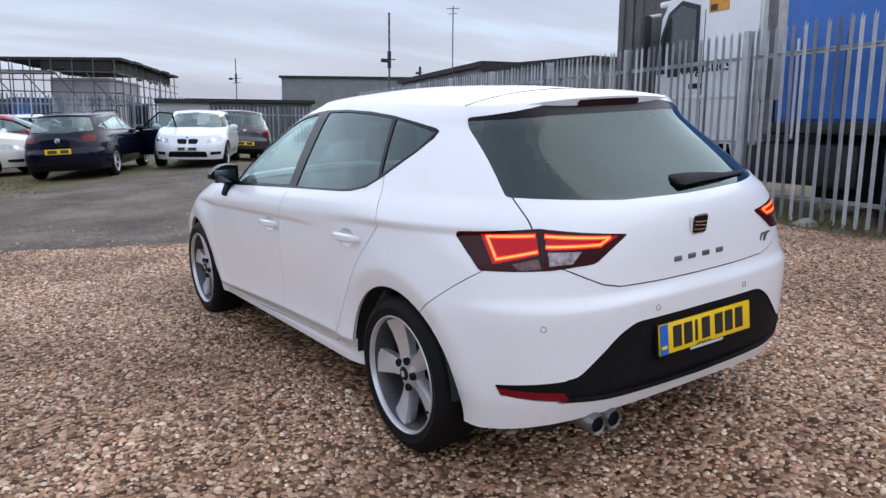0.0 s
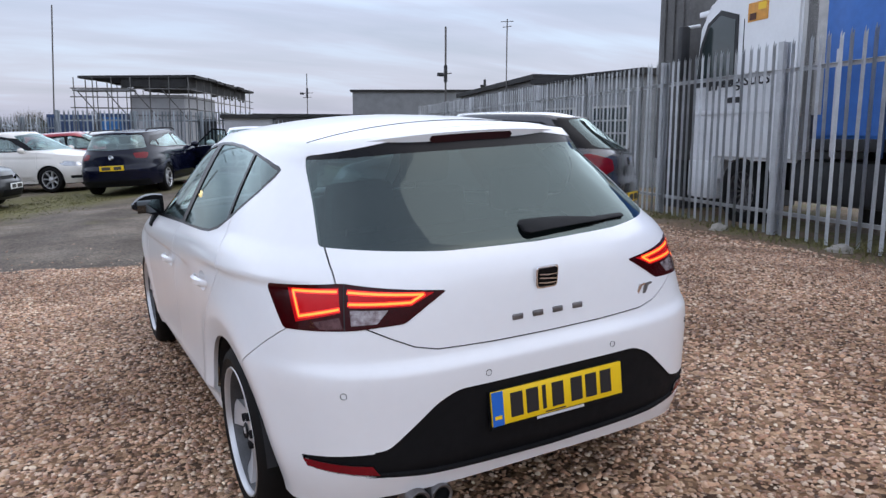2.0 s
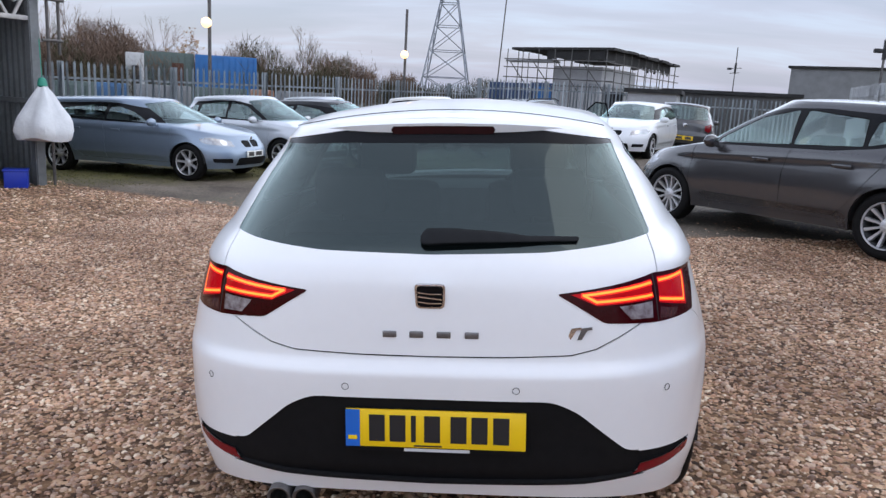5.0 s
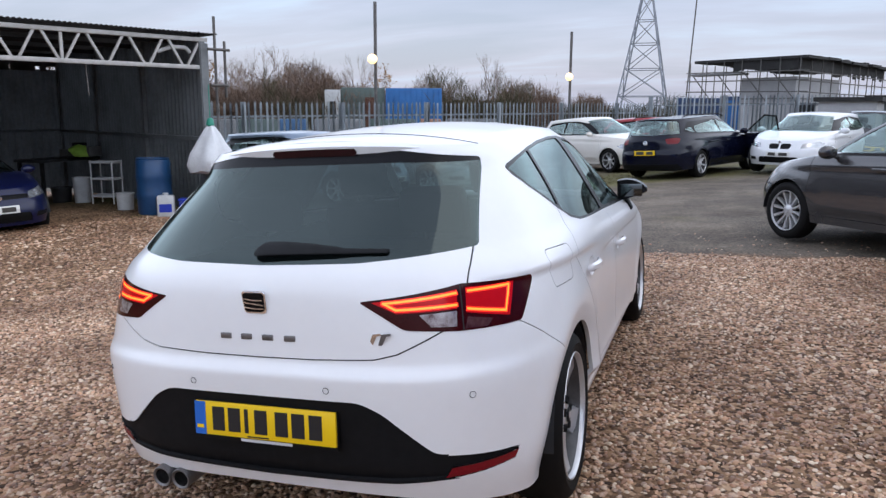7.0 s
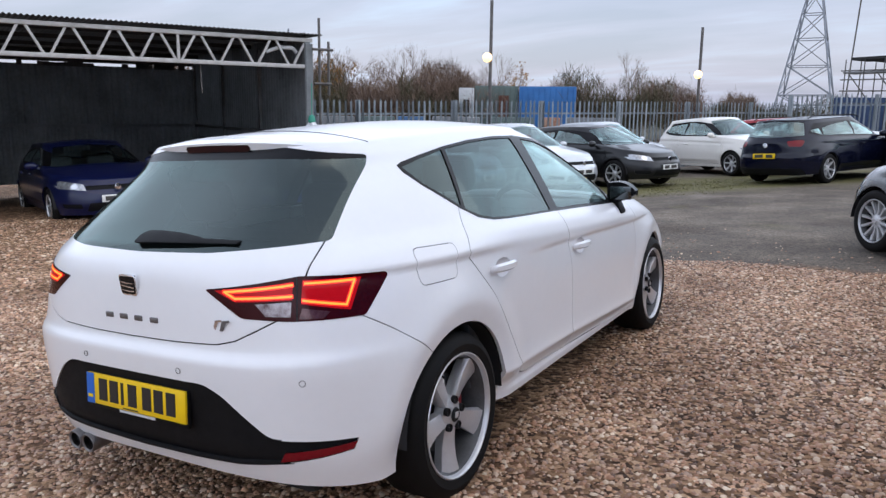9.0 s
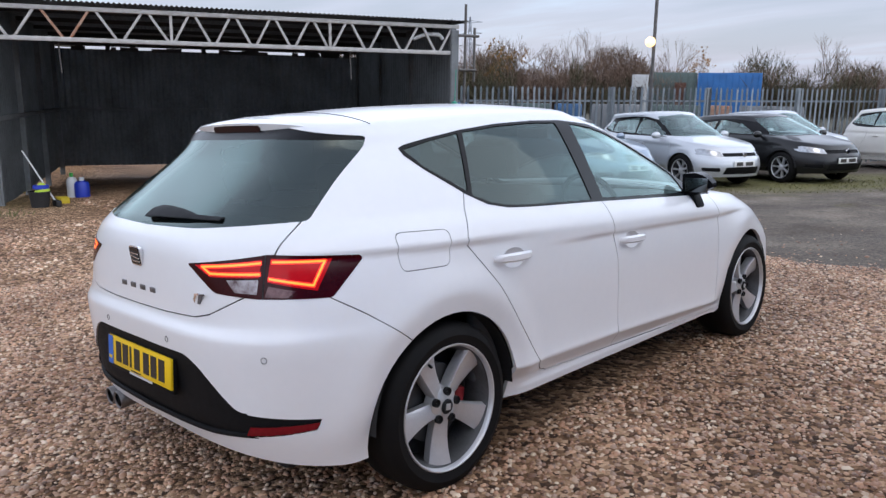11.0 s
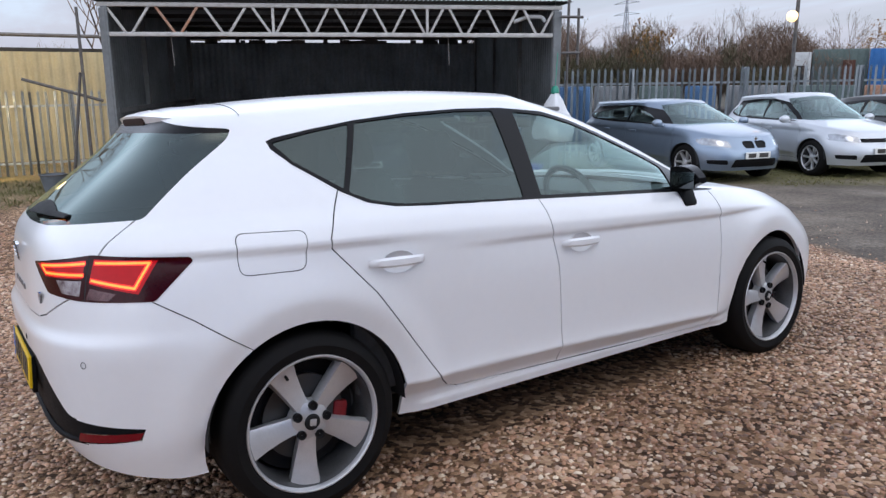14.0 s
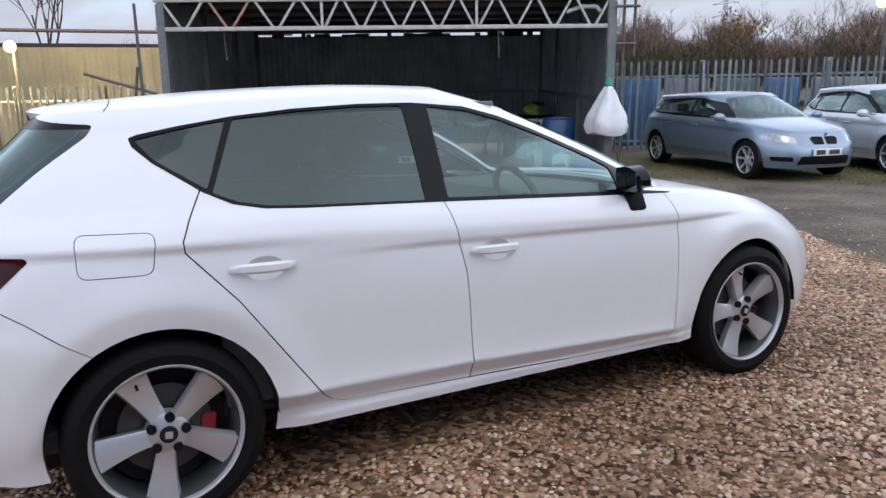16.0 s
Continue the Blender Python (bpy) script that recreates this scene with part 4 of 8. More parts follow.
on_gravel = lambda x, y: y < edge_y(x) + 0.1 and x < fence_x(y) - 0.55 and not (abs(x) < 0.75 and 0.4 < y < 2.2)
pebbles("gravel_stones", 158000, (-4.5, 5.2, -3.2, 6.8, lambda x, y: on_gravel(x, y)), 0.0112, 3, "loose brown and tan gravel stones in the yard")
pebbles("gravel_stones_far", 26000, (-11.5, 6.0, -3.5, 10.5, lambda x, y: on_gravel(x, y) and not (-4.5 < x < 5.2 and -3.2 < y < 6.8) and x > -10.5 and (y > 2.6 or x > -8.0 - 0.35 * noise.noise((y * 0.7, 1.7, 0))) and -0.898 * (x + 10.36) + 0.439 * (y - 1.62) < 0.3), 0.019, 5, "loose brown gravel stones towards the shed")
pebbles("gravel_strays", 1500, (-4.0, 5.0, 5.0, 8.5, lambda x, y: y > edge_y(x) and random.random() < math.exp(-(y - edge_y(x)) * 1.6)), 0.011, 8, "stray stones kicked onto the tarmac")

# ---- the white hatchback ----
MAIN_CAR_POSE = pose(0, 0, 0, 0, -SLOPE, 0)
main_car = build_main_car(MAIN_CAR_POSE)
wl_ = wheel(0.317, 0.239, 0.225, "five", caliper=True)
for cx, cy, flip, spin in ((0.760, 0.0, False, 171), (-0.760, 0.0, True, 20), (0.760, 2.645, False, 158), (-0.760, 2.645, True, 5)):
    w = wl_ if cx > 0 and cy == 0 else copy_thing(wl_, Matrix.Identity(4))
    fix_wheel(main_car, w, cx, cy, 0.312, flip, spin)
    sgn = 1 if cx > 0 else -1
    part("arch_liner", arch_liner(cy, 0.312, 0.360 if cy == 0 else 0.355, sgn * 0.50, sgn * (0.862 if cy == 0 else 0.84)), M_SEAM, main_car)
# black underside hung low, plus an added box, to block light below the car
part("underside", boxed(-0.70, 0.70, 0.42, 2.20, 0.165, 0.32, 0.03), M_SEAM, main_car)
part("underbody_light_block", boxed(-0.60, 0.60, -0.54, 3.1, 0.168, 0.30, 0.03), M_SEAM, main_car)


def tail_y(x, z):
    """The tail's y at x, z below the belt, from its section tables."""
    t = {k: tab(MAIN_CAR[k]) for k in ("w", "yr", "y0", "nr")}
    W, yr, y0, nr = (float(t[k](z)) for k in ("w", "yr", "y0", "nr"))
    return y0 - (y0 - yr) * (1 - min(0.999, abs(x) / W) ** nr) ** (1 / nr)


# soft edge of the lower bumper insert
edge = []
for i in range(41):
    x = -0.60 + 0.03 * i
    edge.append((x, tail_y(x, 0.287) - 0.001, float(np.interp(abs(x), (0, 0.45, 0.60), (0.329, 0.337, 0.349)))))
part("insert_edge", tubed(*edge, r=0.0095, segs=6), M_BLACK_PLASTIC, main_car)

# spoiler with its brake lamp
sb = bmesh.new()
rows = []
NS = 28
for i in range(NS + 1):
    u = -1 + 2 * i / NS
    x = 0.550 * u
    sw = abs(u) ** 3.5
    y_front = -0.02 + 0.05 * sw
    y_back = -0.302 + 0.155 * abs(u) ** 3.2 + 0.03 * u**8
    zt = 1.372 - 0.030 * u * u - 0.018 * u**6
    z_front = 1.394 - 0.045 * u * u - 0.014 * u**6
    tip = 0.024 * max(0.0, (abs(u) - 0.86) / 0.14) ** 2
    zt, z_front = zt - tip, z_front - tip
    h = 0.052 * (1 - 0.65 * sw)
    rows.append([sb.verts.new(p) for p in ((x, y_front, z_front + 0.004), (x, (y_front + y_back) / 2, (z_front + zt) / 2 + 0.011), (x, y_back + 0.02, zt + 0.002), (x, y_back, zt - 0.008), (x * 0.995, y_back + 0.018, zt - h), (x * 0.98, y_back + 0.10, zt - h - 0.012), (x * 0.97, y_front, z_front - 0.06))])
for a, b in zip(rows[:-1], rows[1:]):
    for j in range(6):
        sb.faces.new((a[j], a[j + 1], b[j + 1], b[j]))
sb.faces.new(rows[0]), sb.faces.new(rows[-1])
bmesh.ops.recalc_face_normals(sb, faces=sb.faces)
spoiler = part("spoiler", sb, M_WHITE, main_car, "white roof spoiler over the rear window")
bb = bmesh.new()
rows = []
for i in range(41):
    u = -1 + i / 20
    x = 0.172 * u
    y_back = -0.302 + 0.155 * abs(x / 0.550) ** 3.2
    zc, hh = 1.345 - 0.030 * (x / 0.535) ** 2, 0.014 * (1 - abs(u) ** 16) ** 0.5 + 0.001
    rows.append([bb.verts.new((x, y_back + 0.003, zc + hh)), bb.verts.new((x, y_back + 0.006, zc - hh)), bb.verts.new((x, y_back + 0.03, zc - hh)), bb.verts.new((x, y_back + 0.03, zc + hh))])
for a, b in zip(rows[:-1], rows[1:]):
    for j in range(4):
        bb.faces.new((a[j], a[(j + 1) % 4], b[(j + 1) % 4], b[j]))
bmesh.ops.recalc_face_normals(bb, faces=bb.faces)
part("brake_lamp", bb, M_LENS_DARK, spoiler, "dark red high brake lamp")

# the joint between roof and spoiler
roof_rail = tab(MAIN_CAR["rail"])
joint = []
for i in range(29):
    u = -1 + i / 14
    x, y = 0.548 * u, -0.02 - 0.045 * abs(u) ** 3
    joint.append((x, y, float(roof_rail(y)) + 0.055 * max(0.0, 1 - (x / 0.572) ** 2) + 0.0005))
part("spoiler_joint", tubed(*joint, r=0.0016, segs=5), M_SEAM, main_car)

# number plate with bars for its characters
pl_m = Matrix.Translation((0.015, -0.770, 0.510)) @ Matrix.Rotation(radians(-4), 4, "X")
def flat_box(x0, x1, z0, z1, y0, y1, bevel=0.0, m=pl_m):
    return boxed(x0, x1, y0, y1, z0, z1, bevel, m)
plate = part("number_plate", flat_box(-0.26, 0.26, -0.0555, 0.0555, -0.004, 0.006, 0.002), M_PLATE_Y, main_car, "yellow plate with a blue band")
part("plate_band", flat_box(-0.2595, -0.218, -0.055, 0.055, -0.0055, -0.004), M_PLATE_B, plate)
part("band_mark", flat_box(-0.252, -0.226, -0.034, -0.022, -0.0065, -0.0055), M_PLATE_Y, plate)
for a in (-0.168, -0.108, -0.062, -0.008, 0.068, 0.128, 0.190):
    wd = 0.014 if abs(a + 0.062) < 0.001 else 0.046
    part("plate_bar", flat_box(a - wd / 2, a + wd / 2, -0.038, 0.041, -0.0055, -0.004), M_INK, plate)
part("plate_holder", flat_box(-0.262, 0.262, -0.072, 0.056, 0.004, 0.02, 0.003), M_BLACK_PLASTIC, main_car)
part("holder_print", flat_box(-0.09, 0.10, -0.069, -0.060, 0.0025, 0.004), M_PALE, main_car, "pale line of small print")
part("plate_print", flat_box(-0.06, 0.02, -0.051, -0.047, -0.0055, -0.004), M_INK, plate)

# emblem, name bars, trim badge
em = part("emblem", prism(rounded([(-0.041, -0.037), (0.041, -0.037), (0.044, 0.037), (-0.044, 0.037)], 0.014), 0.01, Matrix.Translation((0, -0.742, 0.897)) @ Matrix.Rotation(radians(6), 4, "X"), 0.002), M_CHROME, main_car, "chrome and black square emblem")
em_m = Matrix.Translation((0, -0.744, 0.897)) @ Matrix.Rotation(radians(6), 4, "X")
part("emblem_field", prism(rounded([(-0.035, -0.031), (0.035, -0.031), (0.038, 0.031), (-0.038, 0.031)], 0.012), 0.004, em_m), M_BLACK_GLOSS, em)
for z0, k in ((0.010, 0), (-0.004, 1), (-0.018, 2)):
    band = [(-0.034, z0 + 0.004), (-0.034, z0 + 0.001), (0.0, z0 - 0.004), (0.034, z0 - 0.003), (0.034, z0), (0.0, z0)] if k != 1 else [(-0.034, z0 + 0.006), (-0.034, z0 + 0.002), (0.034, z0 - 0.006), (0.034, z0 - 0.002)]
    part("emblem_stripe", prism(band, 0.004, Matrix.Translation((0, -0.0025, 0)) @ em_m), M_CHROME, em)
for a in (-0.117, -0.040, 0.038, 0.118):
    part("name_bar", boxed(a - 0.020, a + 0.020, -0.744, -0.734, 0.775, 0.794, 0.003), M_STEEL_DARK, main_car, "dull chrome bar")
for k, (dx, mm) in enumerate(((0.0, M_CHROME), (0.030, M_CALIPER))):
    part("trim_badge", prism([(0.385 + dx, 0.775), (0.397 + dx, 0.775), (0.412 + dx, 0.803), (0.427 + dx, 0.806), (0.425 + dx, 0.812), (0.398 + dx, 0.808)], 0.006, Matrix.Translation((0, tail_y(0.41, 0.79) - 0.004, 0))), M_CHROME if k == 0 else M_STEEL_DARK, main_car)
for sx, sz in ((-0.685, 0.617), (-0.245, 0.632), (0.245, 0.632), (0.685, 0.617)):
    rg = bmesh.new()
    for i in range(18):
        t0, t1 = 2 * math.pi * i / 18, 2 * math.pi * (i + 1) / 18
        tube(rg, (0.0098 * math.cos(t0), 0, 0.0098 * math.sin(t0)), (0.0098 * math.cos(t1), 0, 0.0098 * math.sin(t1)), 0.0009, segs=6)
    ang = math.atan2(tail_y(abs(sx) + 0.01, sz) - tail_y(abs(sx) - 0.01, sz), 0.02) * (1 if sx > 0 else -1)
    bmesh.ops.transform(rg, matrix=Matrix.Translation((sx, tail_y(sx, sz) - 0.001, sz)) @ Matrix.Rotation(ang, 4, "Z"), verts=rg.verts)
    part("parking_sensor", rg, M_SEAM, main_car)

# rear wiper lying on the glass
def glass_y(x, z):
    """The rear window's y at x, z, from the section tables of the glasshouse."""
    t = {k: tab(MAIN_CAR[k]) for k in ("gw", "gyr", "gy0", "gnr")}
    v = min(1.0, max(0.0, (z - 1.028) / 0.295))
    W, yr, y0, nr = (float(t[k](v)) for k in ("gw", "gyr", "gy0", "gnr"))
    return y0 - (y0 - yr) * (1 - min(0.999, abs(x) / W) ** nr) ** (1 / nr)


wb_ = bmesh.new()
secs = [(-0.035, 1.047, 0.012, 0.016), (-0.018, 1.050, 0.021, 0.026), (0.06, 1.052, 0.019, 0.025), (0.16, 1.051, 0.015, 0.022), (0.245, 1.048, 0.010, 0.016), (0.27, 1.046, 0.008, 0.012), (0.42, 1.044, 0.006, 0.010)]
rows = []
for x, z, hh, dd in secs:
    y = glass_y(x, z)
    rows.append([wb_.verts.new((x, y + 0.004 + (1.42 * a * hh), z + a * hh)) if dd_ == 0 else wb_.verts.new((x, y - dd + 1.42 * a * hh * 0.7, z + a * hh * 0.7)) for a, dd_ in ((-1, 0), (-1, 1), (1, 1), (1, 0))])
for a, b in zip(rows[:-1], rows[1:]):
    for j in range(4):
        wb_.faces.new((a[j], a[(j + 1) % 4], b[(j + 1) % 4], b[j]))
wb_.faces.new(rows[0]), wb_.faces.new(rows[-1])
bmesh.ops.recalc_face_normals(wb_, faces=wb_.faces)
bmesh.ops.bevel(wb_, geom=list(wb_.edges), offset=0.003, segments=2, affect="EDGES")
part("rear_wiper", wb_, M_BLACK_PLASTIC, main_car, "black rear wiper arm")

# twin tailpipes
for x in (-0.478, -0.398):
    pb = lathe([(0.028, 0.0), (0.036, -0.004), (0.0385, 0.0), (0.0385, 0.16), (0.030, 0.16), (0.028, 0.02)], 28, "Z")
    bmesh.ops.transform(pb, matrix=Matrix.Translation((x, -0.700, 0.236)) @ Matrix.Rotation(-math.pi / 2 + radians(4), 4, "X"), verts=pb.verts)
    part("tailpipe", pb, M_STEEL_DARK, main_car, "sooty steel tailpipe")

# door handles with their cups
def side_x(y, z):
    t = {k: tab(MAIN_CAR[k]) for k in ("w", "yr", "y0", "nr")}
    W, yr, y0, nr = (float(t[k](z)) for k in ("w", "yr", "y0", "nr"))
    if y > y0:
        return W
    return W * (1 - ((y0 - y) / (y0 - yr)) ** nr) ** (1 / nr)


for sg in (1, -1):
    for y0, y1, zz in ((0.222, 0.444, 0.832), (1.106, 1.323, 0.792)):
        hb_ = bmesh.new()
        rows = []
        for k in range(13):
            u = k / 12
            y = y0 + (y1 - y0) * u
            arch = math.sin(math.pi * min(1, max(0, u))) ** 0.45
            out = 0.004 + 0.036 * arch
            hh = 0.011 + 0.007 * arch
            xx = side_x(y, zz) - 0.004
            zz2 = zz + 0.006 * (0.5 - u)
            rows.append([hb_.verts.new((sg * (xx + out - 0.014 * arch), y, zz2 - hh)), hb_.verts.new((sg * (xx + out), y, zz2 - hh * 0.5)), hb_.verts.new((sg * (xx + out), y, zz2 + hh * 0.6)), hb_.verts.new((sg * (xx + out - 0.014 * arch), y, zz2 + hh))])
        for a, b in zip(rows[:-1], rows[1:]):
            for j in range(4):
                hb_.faces.new((a[j], a[(j + 1) % 4], b[(j + 1) % 4], b[j]))
        hb_.faces.new(rows[0]), hb_.faces.new(rows[-1])
        bmesh.ops.recalc_face_normals(hb_, faces=hb_.faces)
        handle = part("door_handle", hb_, M_WHITE, main_car, "white pull handle")

# wing mirrors, gloss black, on short stalks
for sg in (1, -1):
    mb = bmesh.new()
    rows = []
    for k in range(9):
        u = k / 8
        x = 0.812 + 0.172 * u
        top = 1.052 + 0.012 * math.sin(u * 2.4) - 0.052 * u ** 3
        bot = 0.925 + 0.055 * u ** 1.5
        y_f = 1.985 - 0.075 * u ** 1.6
        y_b = 1.872 - 0.012 * u
        zc = (top + bot) / 2
        rows.append([mb.verts.new((sg * x, y_b, bot + 0.006)), mb.verts.new((sg * x, (y_f + y_b) / 2, bot)), mb.verts.new((sg * x, y_f, zc - 0.01)), mb.verts.new((sg * x, (y_f + y_b) / 2 + 0.02, top)), mb.verts.new((sg * x, y_b, top - 0.004))])
    for a, b in zip(rows[:-1], rows[1:]):
        for j in range(5):
            mb.faces.new((a[j], a[(j + 1) % 5], b[(j + 1) % 5], b[j]))
    mb.faces.new(rows[0]), mb.faces.new(rows[-1])
    bmesh.ops.recalc_face_normals(mb, faces=mb.faces)
    mirror = part("wing_mirror", mb, M_BLACK_GLOSS, main_car, "gloss black mirror housing")
    st = boxed(0.0, 0.10, -0.05, 0.04, -0.02, 0.075, 0.015)
    bmesh.ops.transform(st, matrix=Matrix.Translation((sg * 0.855, 1.935, 0.875)) @ Matrix.Rotation(math.pi if sg < 0 else 0, 4, "Z") @ Matrix.Rotation(radians(-25), 4, "Y") @ Matrix.Translation((-0.06, 0, 0)), verts=st.verts)
    part("mirror_stalk", st, M_BLACK_PLASTIC, mirror)
    gl = boxed(0.832, 0.958, 1.856, 1.864, 0.955, 1.030, 0.002)
    if sg < 0:
        bmesh.ops.transform(gl, matrix=Matrix.Diagonal((-1, 1, 1, 1)), verts=gl.verts)
        bmesh.ops.reverse_faces(gl, faces=gl.faces)
    part("mirror_glass", gl, M_MIRROR, mirror)

# cabin
def seat(name, x, y, w, h, rake, head=True, parent=main_car):
    s = part(name, boxed(x - w / 2, x + w / 2, y - 0.02, y + 0.50, 0.34, 0.50, 0.05), M_SEAT, parent)
    mm = Matrix.Translation((x, y, 0.45)) @ Matrix.Rotation(radians(rake), 4, "X")
    part("backrest", boxed(-w / 2, w / 2, -0.07, 0.07, 0, h, 0.06, mm), M_SEAT, s)
    if head:
        for hx in ((0,) if w < 0.7 else (-0.36, 0.36)):
            part("headrest", boxed(hx - 0.135, hx + 0.135, -0.055, 0.055, h + 0.035, h + 0.215, 0.045, mm), M_SEAT, s)
            part("headrest_post", tubed(mm @ Vector((hx - 0.05, 0, h - 0.02)), mm @ Vector((hx - 0.05, 0, h + 0.08)), r=0.006, segs=8), M_STEEL_DARK, s)
    return s


seat("front_seat", 0.36, 1.02, 0.50, 0.62, 14)
seat("front_seat", -0.36, 1.02, 0.50, 0.62, 14)
seat("rear_bench", 0.0, 0.14, 1.28, 0.56, 16)
part("dashboard", boxed(-0.72, 0.72, 1.78, 2.28, 0.50, 0.925, 0.06), M_CABIN, main_car)
part("parcel_shelf", boxed(-0.60, 0.60, -0.50, 0.02, 0.93, 0.95, 0.008), M_CABIN, main_car)
part("cabin_floor", boxed(-0.74, 0.74, -0.5, 2.4, 0.28, 0.36, 0.02), M_CABIN, main_car)
for sg in (1, -1):
    part("door_card", boxed(sg * 0.76, sg * 0.80, 0.2, 2.1, 0.34, 0.915, 0.01), M_CABIN, main_car)
sw = bmesh.new()
for i in range(32):
    t0, t1 = 2 * math.pi * i / 32, 2 * math.pi * (i + 1) / 32
    tube(sw, (0.175 * math.cos(t0), 0, 0.175 * math.sin(t0)), (0.175 * math.cos(t1), 0, 0.175 * math.sin(t1)), 0.016, segs=8)
box(sw, -0.06, 0.06, -0.02, 0.03, -0.06, 0.05, 0.015)
box(sw, -0.17, 0.17, -0.008, 0.012, -0.015, 0.015, 0.005)
bmesh.ops.transform(sw, matrix=Matrix.Translation((0.36, 1.68, 0.885)) @ Matrix.Rotation(radians(22), 4, "X"), verts=sw.verts)
part("steering_wheel", sw, M_CABIN, main_car)
part("headliner", boxed(-0.53, 0.53, -0.10, 1.45, 1.325, 1.345, 0.008), M_CABIN_LIGHT, main_car)
part("cabin_mirror", boxed(-0.11, 0.11, 1.62, 1.645, 1.25, 1.31, 0.012), M_CABIN, main_car)


# ---- the other parked vehicles ----
def pressed_side(W, wb, R, hb):
    """Shoulder and door creases and gently flared arches for a parked car's side."""
    def shape(g, nl):
        x, y, z = g[..., 0], g[..., 1], g[..., 2]
        side = smoothstep(0.5, 0.75, x)
        c = np.interp(y, [-0.6, wb + 0.4], [hb - 0.07, hb - 0.17])
        t = c - z
        d = -0.016 * np.where(t < 0, 0, np.where(t < 0.04, t / 0.04, np.clip(1 - (t - 0.04) / 0.28, 0, 1) ** 2)) * smoothstep(-0.6, -0.2, y) * (1 - smoothstep(wb - 0.2, wb + 0.2, y))
        band = smoothstep(0.3, 0.5, y) * (1 - smoothstep(wb - 0.55, wb - 0.35, y))
        d += band * (0.014 * np.exp(-np.abs(z - 0.40) / 0.06) - 0.35 * np.clip(0.40 - z, 0, 0.07))
        for cy in (0.0, wb):
            r = np.hypot(y - cy, z - R)
            d += 0.014 * (1 - smoothstep(R + 0.07, R + 0.20, r)) * smoothstep(0.2, 0.4, z)
        g[..., 0] = x + d * side
        return g
    return shape


def road_car(name, label, m, paint, W=0.88, H=1.48, wb=2.6, ro=0.75, fo=0.85, belt=(0.97, 0.90), rear="hatch", front="bar", R=0.315, style="multi",
             doors=2, lamps=True, alloy=None, rails=False, group="", open_door=False, roof_w=0.64, dark_trim=None, rake=None, drop=0.12, pane0=None):
    """A parked car: skin from section tables, panes and lamps cut into it, wheels, plates, mirrors and a plain cabin."""
    hb, hf = belt
    zn = hb
    tailup = {"hatch": 0.40, "estate": 0.20, "saloon": 0.66}[rear]
    tailup = rake or tailup
    nose = wb + fo
    ws = wb - 0.30 if rear != "saloon" else wb - 0.22
    top0 = -ro + 0.10 + tailup
    sp = dict(
        counts=(20, 44, 22), nl=32, ng=12, z_nom=zn, shape=pressed_side(W, wb, R, hb), bottom=lambda x, y: np.full_like(np.asarray(x, float), 0.22), crown=0.05, hood_crown=0.06, hood_w=W, cowl=ws - 0.15,
        belt=[(-ro - 0.1, hb), (0.3, hb), (ws, hf + 0.02), (wb - 0.05, hf - 0.015), (nose - 0.25, hf - 0.12), (nose, hf - 0.20)],
        rail=[(-ro, H - drop - 0.03), (-ro + tailup, H - drop), (0.3, H - 0.055 - drop * 0.12), (1.1, H - 0.05), (1.7, H - 0.075), (ws + 0.2, H - 0.11)],
        w=[(0.2, W * 0.95), (0.35, W * 0.975), (0.6, W), (0.78, W * 0.995), (0.88, W * 0.975), (zn, W * 0.93)],
        yr=[(0.2, -ro + 0.10), (0.35, -ro + 0.02), (0.58, -ro), (0.66, -ro + 0.03), (0.9, -ro + 0.05), (zn, -ro + 0.10)],
        yf=[(0.2, nose - 0.08), (0.4, nose), (0.6, nose - 0.02), (0.75, nose - 0.08), (zn, nose - 0.18)],
        y0=[(0.2, 0.3), (zn, 0.8)], y1=[(0.2, wb - 0.35), (zn, wb - 0.7)], nr=[(0.2, 4.0), (0.75, 3.8), (zn, 3.4)], nf=[(0.2, 3.2), (zn, 2.9)],
        gw=[(0, W * 0.93), (0.35, W * 0.86), (0.7, W * 0.765), (1.0, roof_w)],
        gyr=[(0, -ro + 0.10), (0.5, -ro + 0.10 + tailup * 0.45), (1, top0)], gyf=[(0, ws + 0.22), (0.5, ws - 0.22), (1, ws - 0.80)],
        gy0=[(0, 0.8), (1, 0.8)], gy1=[(0, 1.4), (1, 1.0)], gnr=[(0, 3.4), (1, 4.0)], gnf=[(0, 3), (1, 3)])
    car = empty(name, label, "car", m, group)
    bm = shell(sp)
    sides = ((lambda c, n: c.x > 0.3), (lambda c, n: c.x < -0.3))
    for s in sides:
        for cy in (0, wb):
            carve(bm, circle(cy, R, R + 0.035, 28), SIDE, 99, lambda c, n, s=s: s(c, n) and c.z < R * 2.6 and abs(c.x) > 0.55)
            carve(bm, [(cy - R - 0.03, 0.0), (cy + R + 0.03, 0.0), (cy + R + 0.035, R), (cy - R - 0.035, R)], SIDE, 99, lambda c, n, s=s: s(c, n) and c.z < R * 1.3 and abs(c.x) > 0.55)
    t0 = {"hatch": 0.02, "estate": -0.35, "saloon": 0.12}[rear] if pane0 is None else pane0
    zt = H - 0.115
    dlo = rounded([(t0 - 0.16, hb + 0.10), (t0 + 0.10, zt - 0.045), (0.8, zt), (1.25, zt - 0.005), (ws - 0.50, zt - 0.10), (ws - 0.16, hf + 0.15), (ws + 0.10, hf + 0.035), (0.6, (hb + hf) / 2 + 0.025), (t0 + 0.1, hb + 0.035)], 0.04)
    ys = [t0 - 0.12, t0 + 0.20, 1.02, ws - 0.25] if doors == 4 else [t0 - 0.12, 0.78, ws - 0.25]
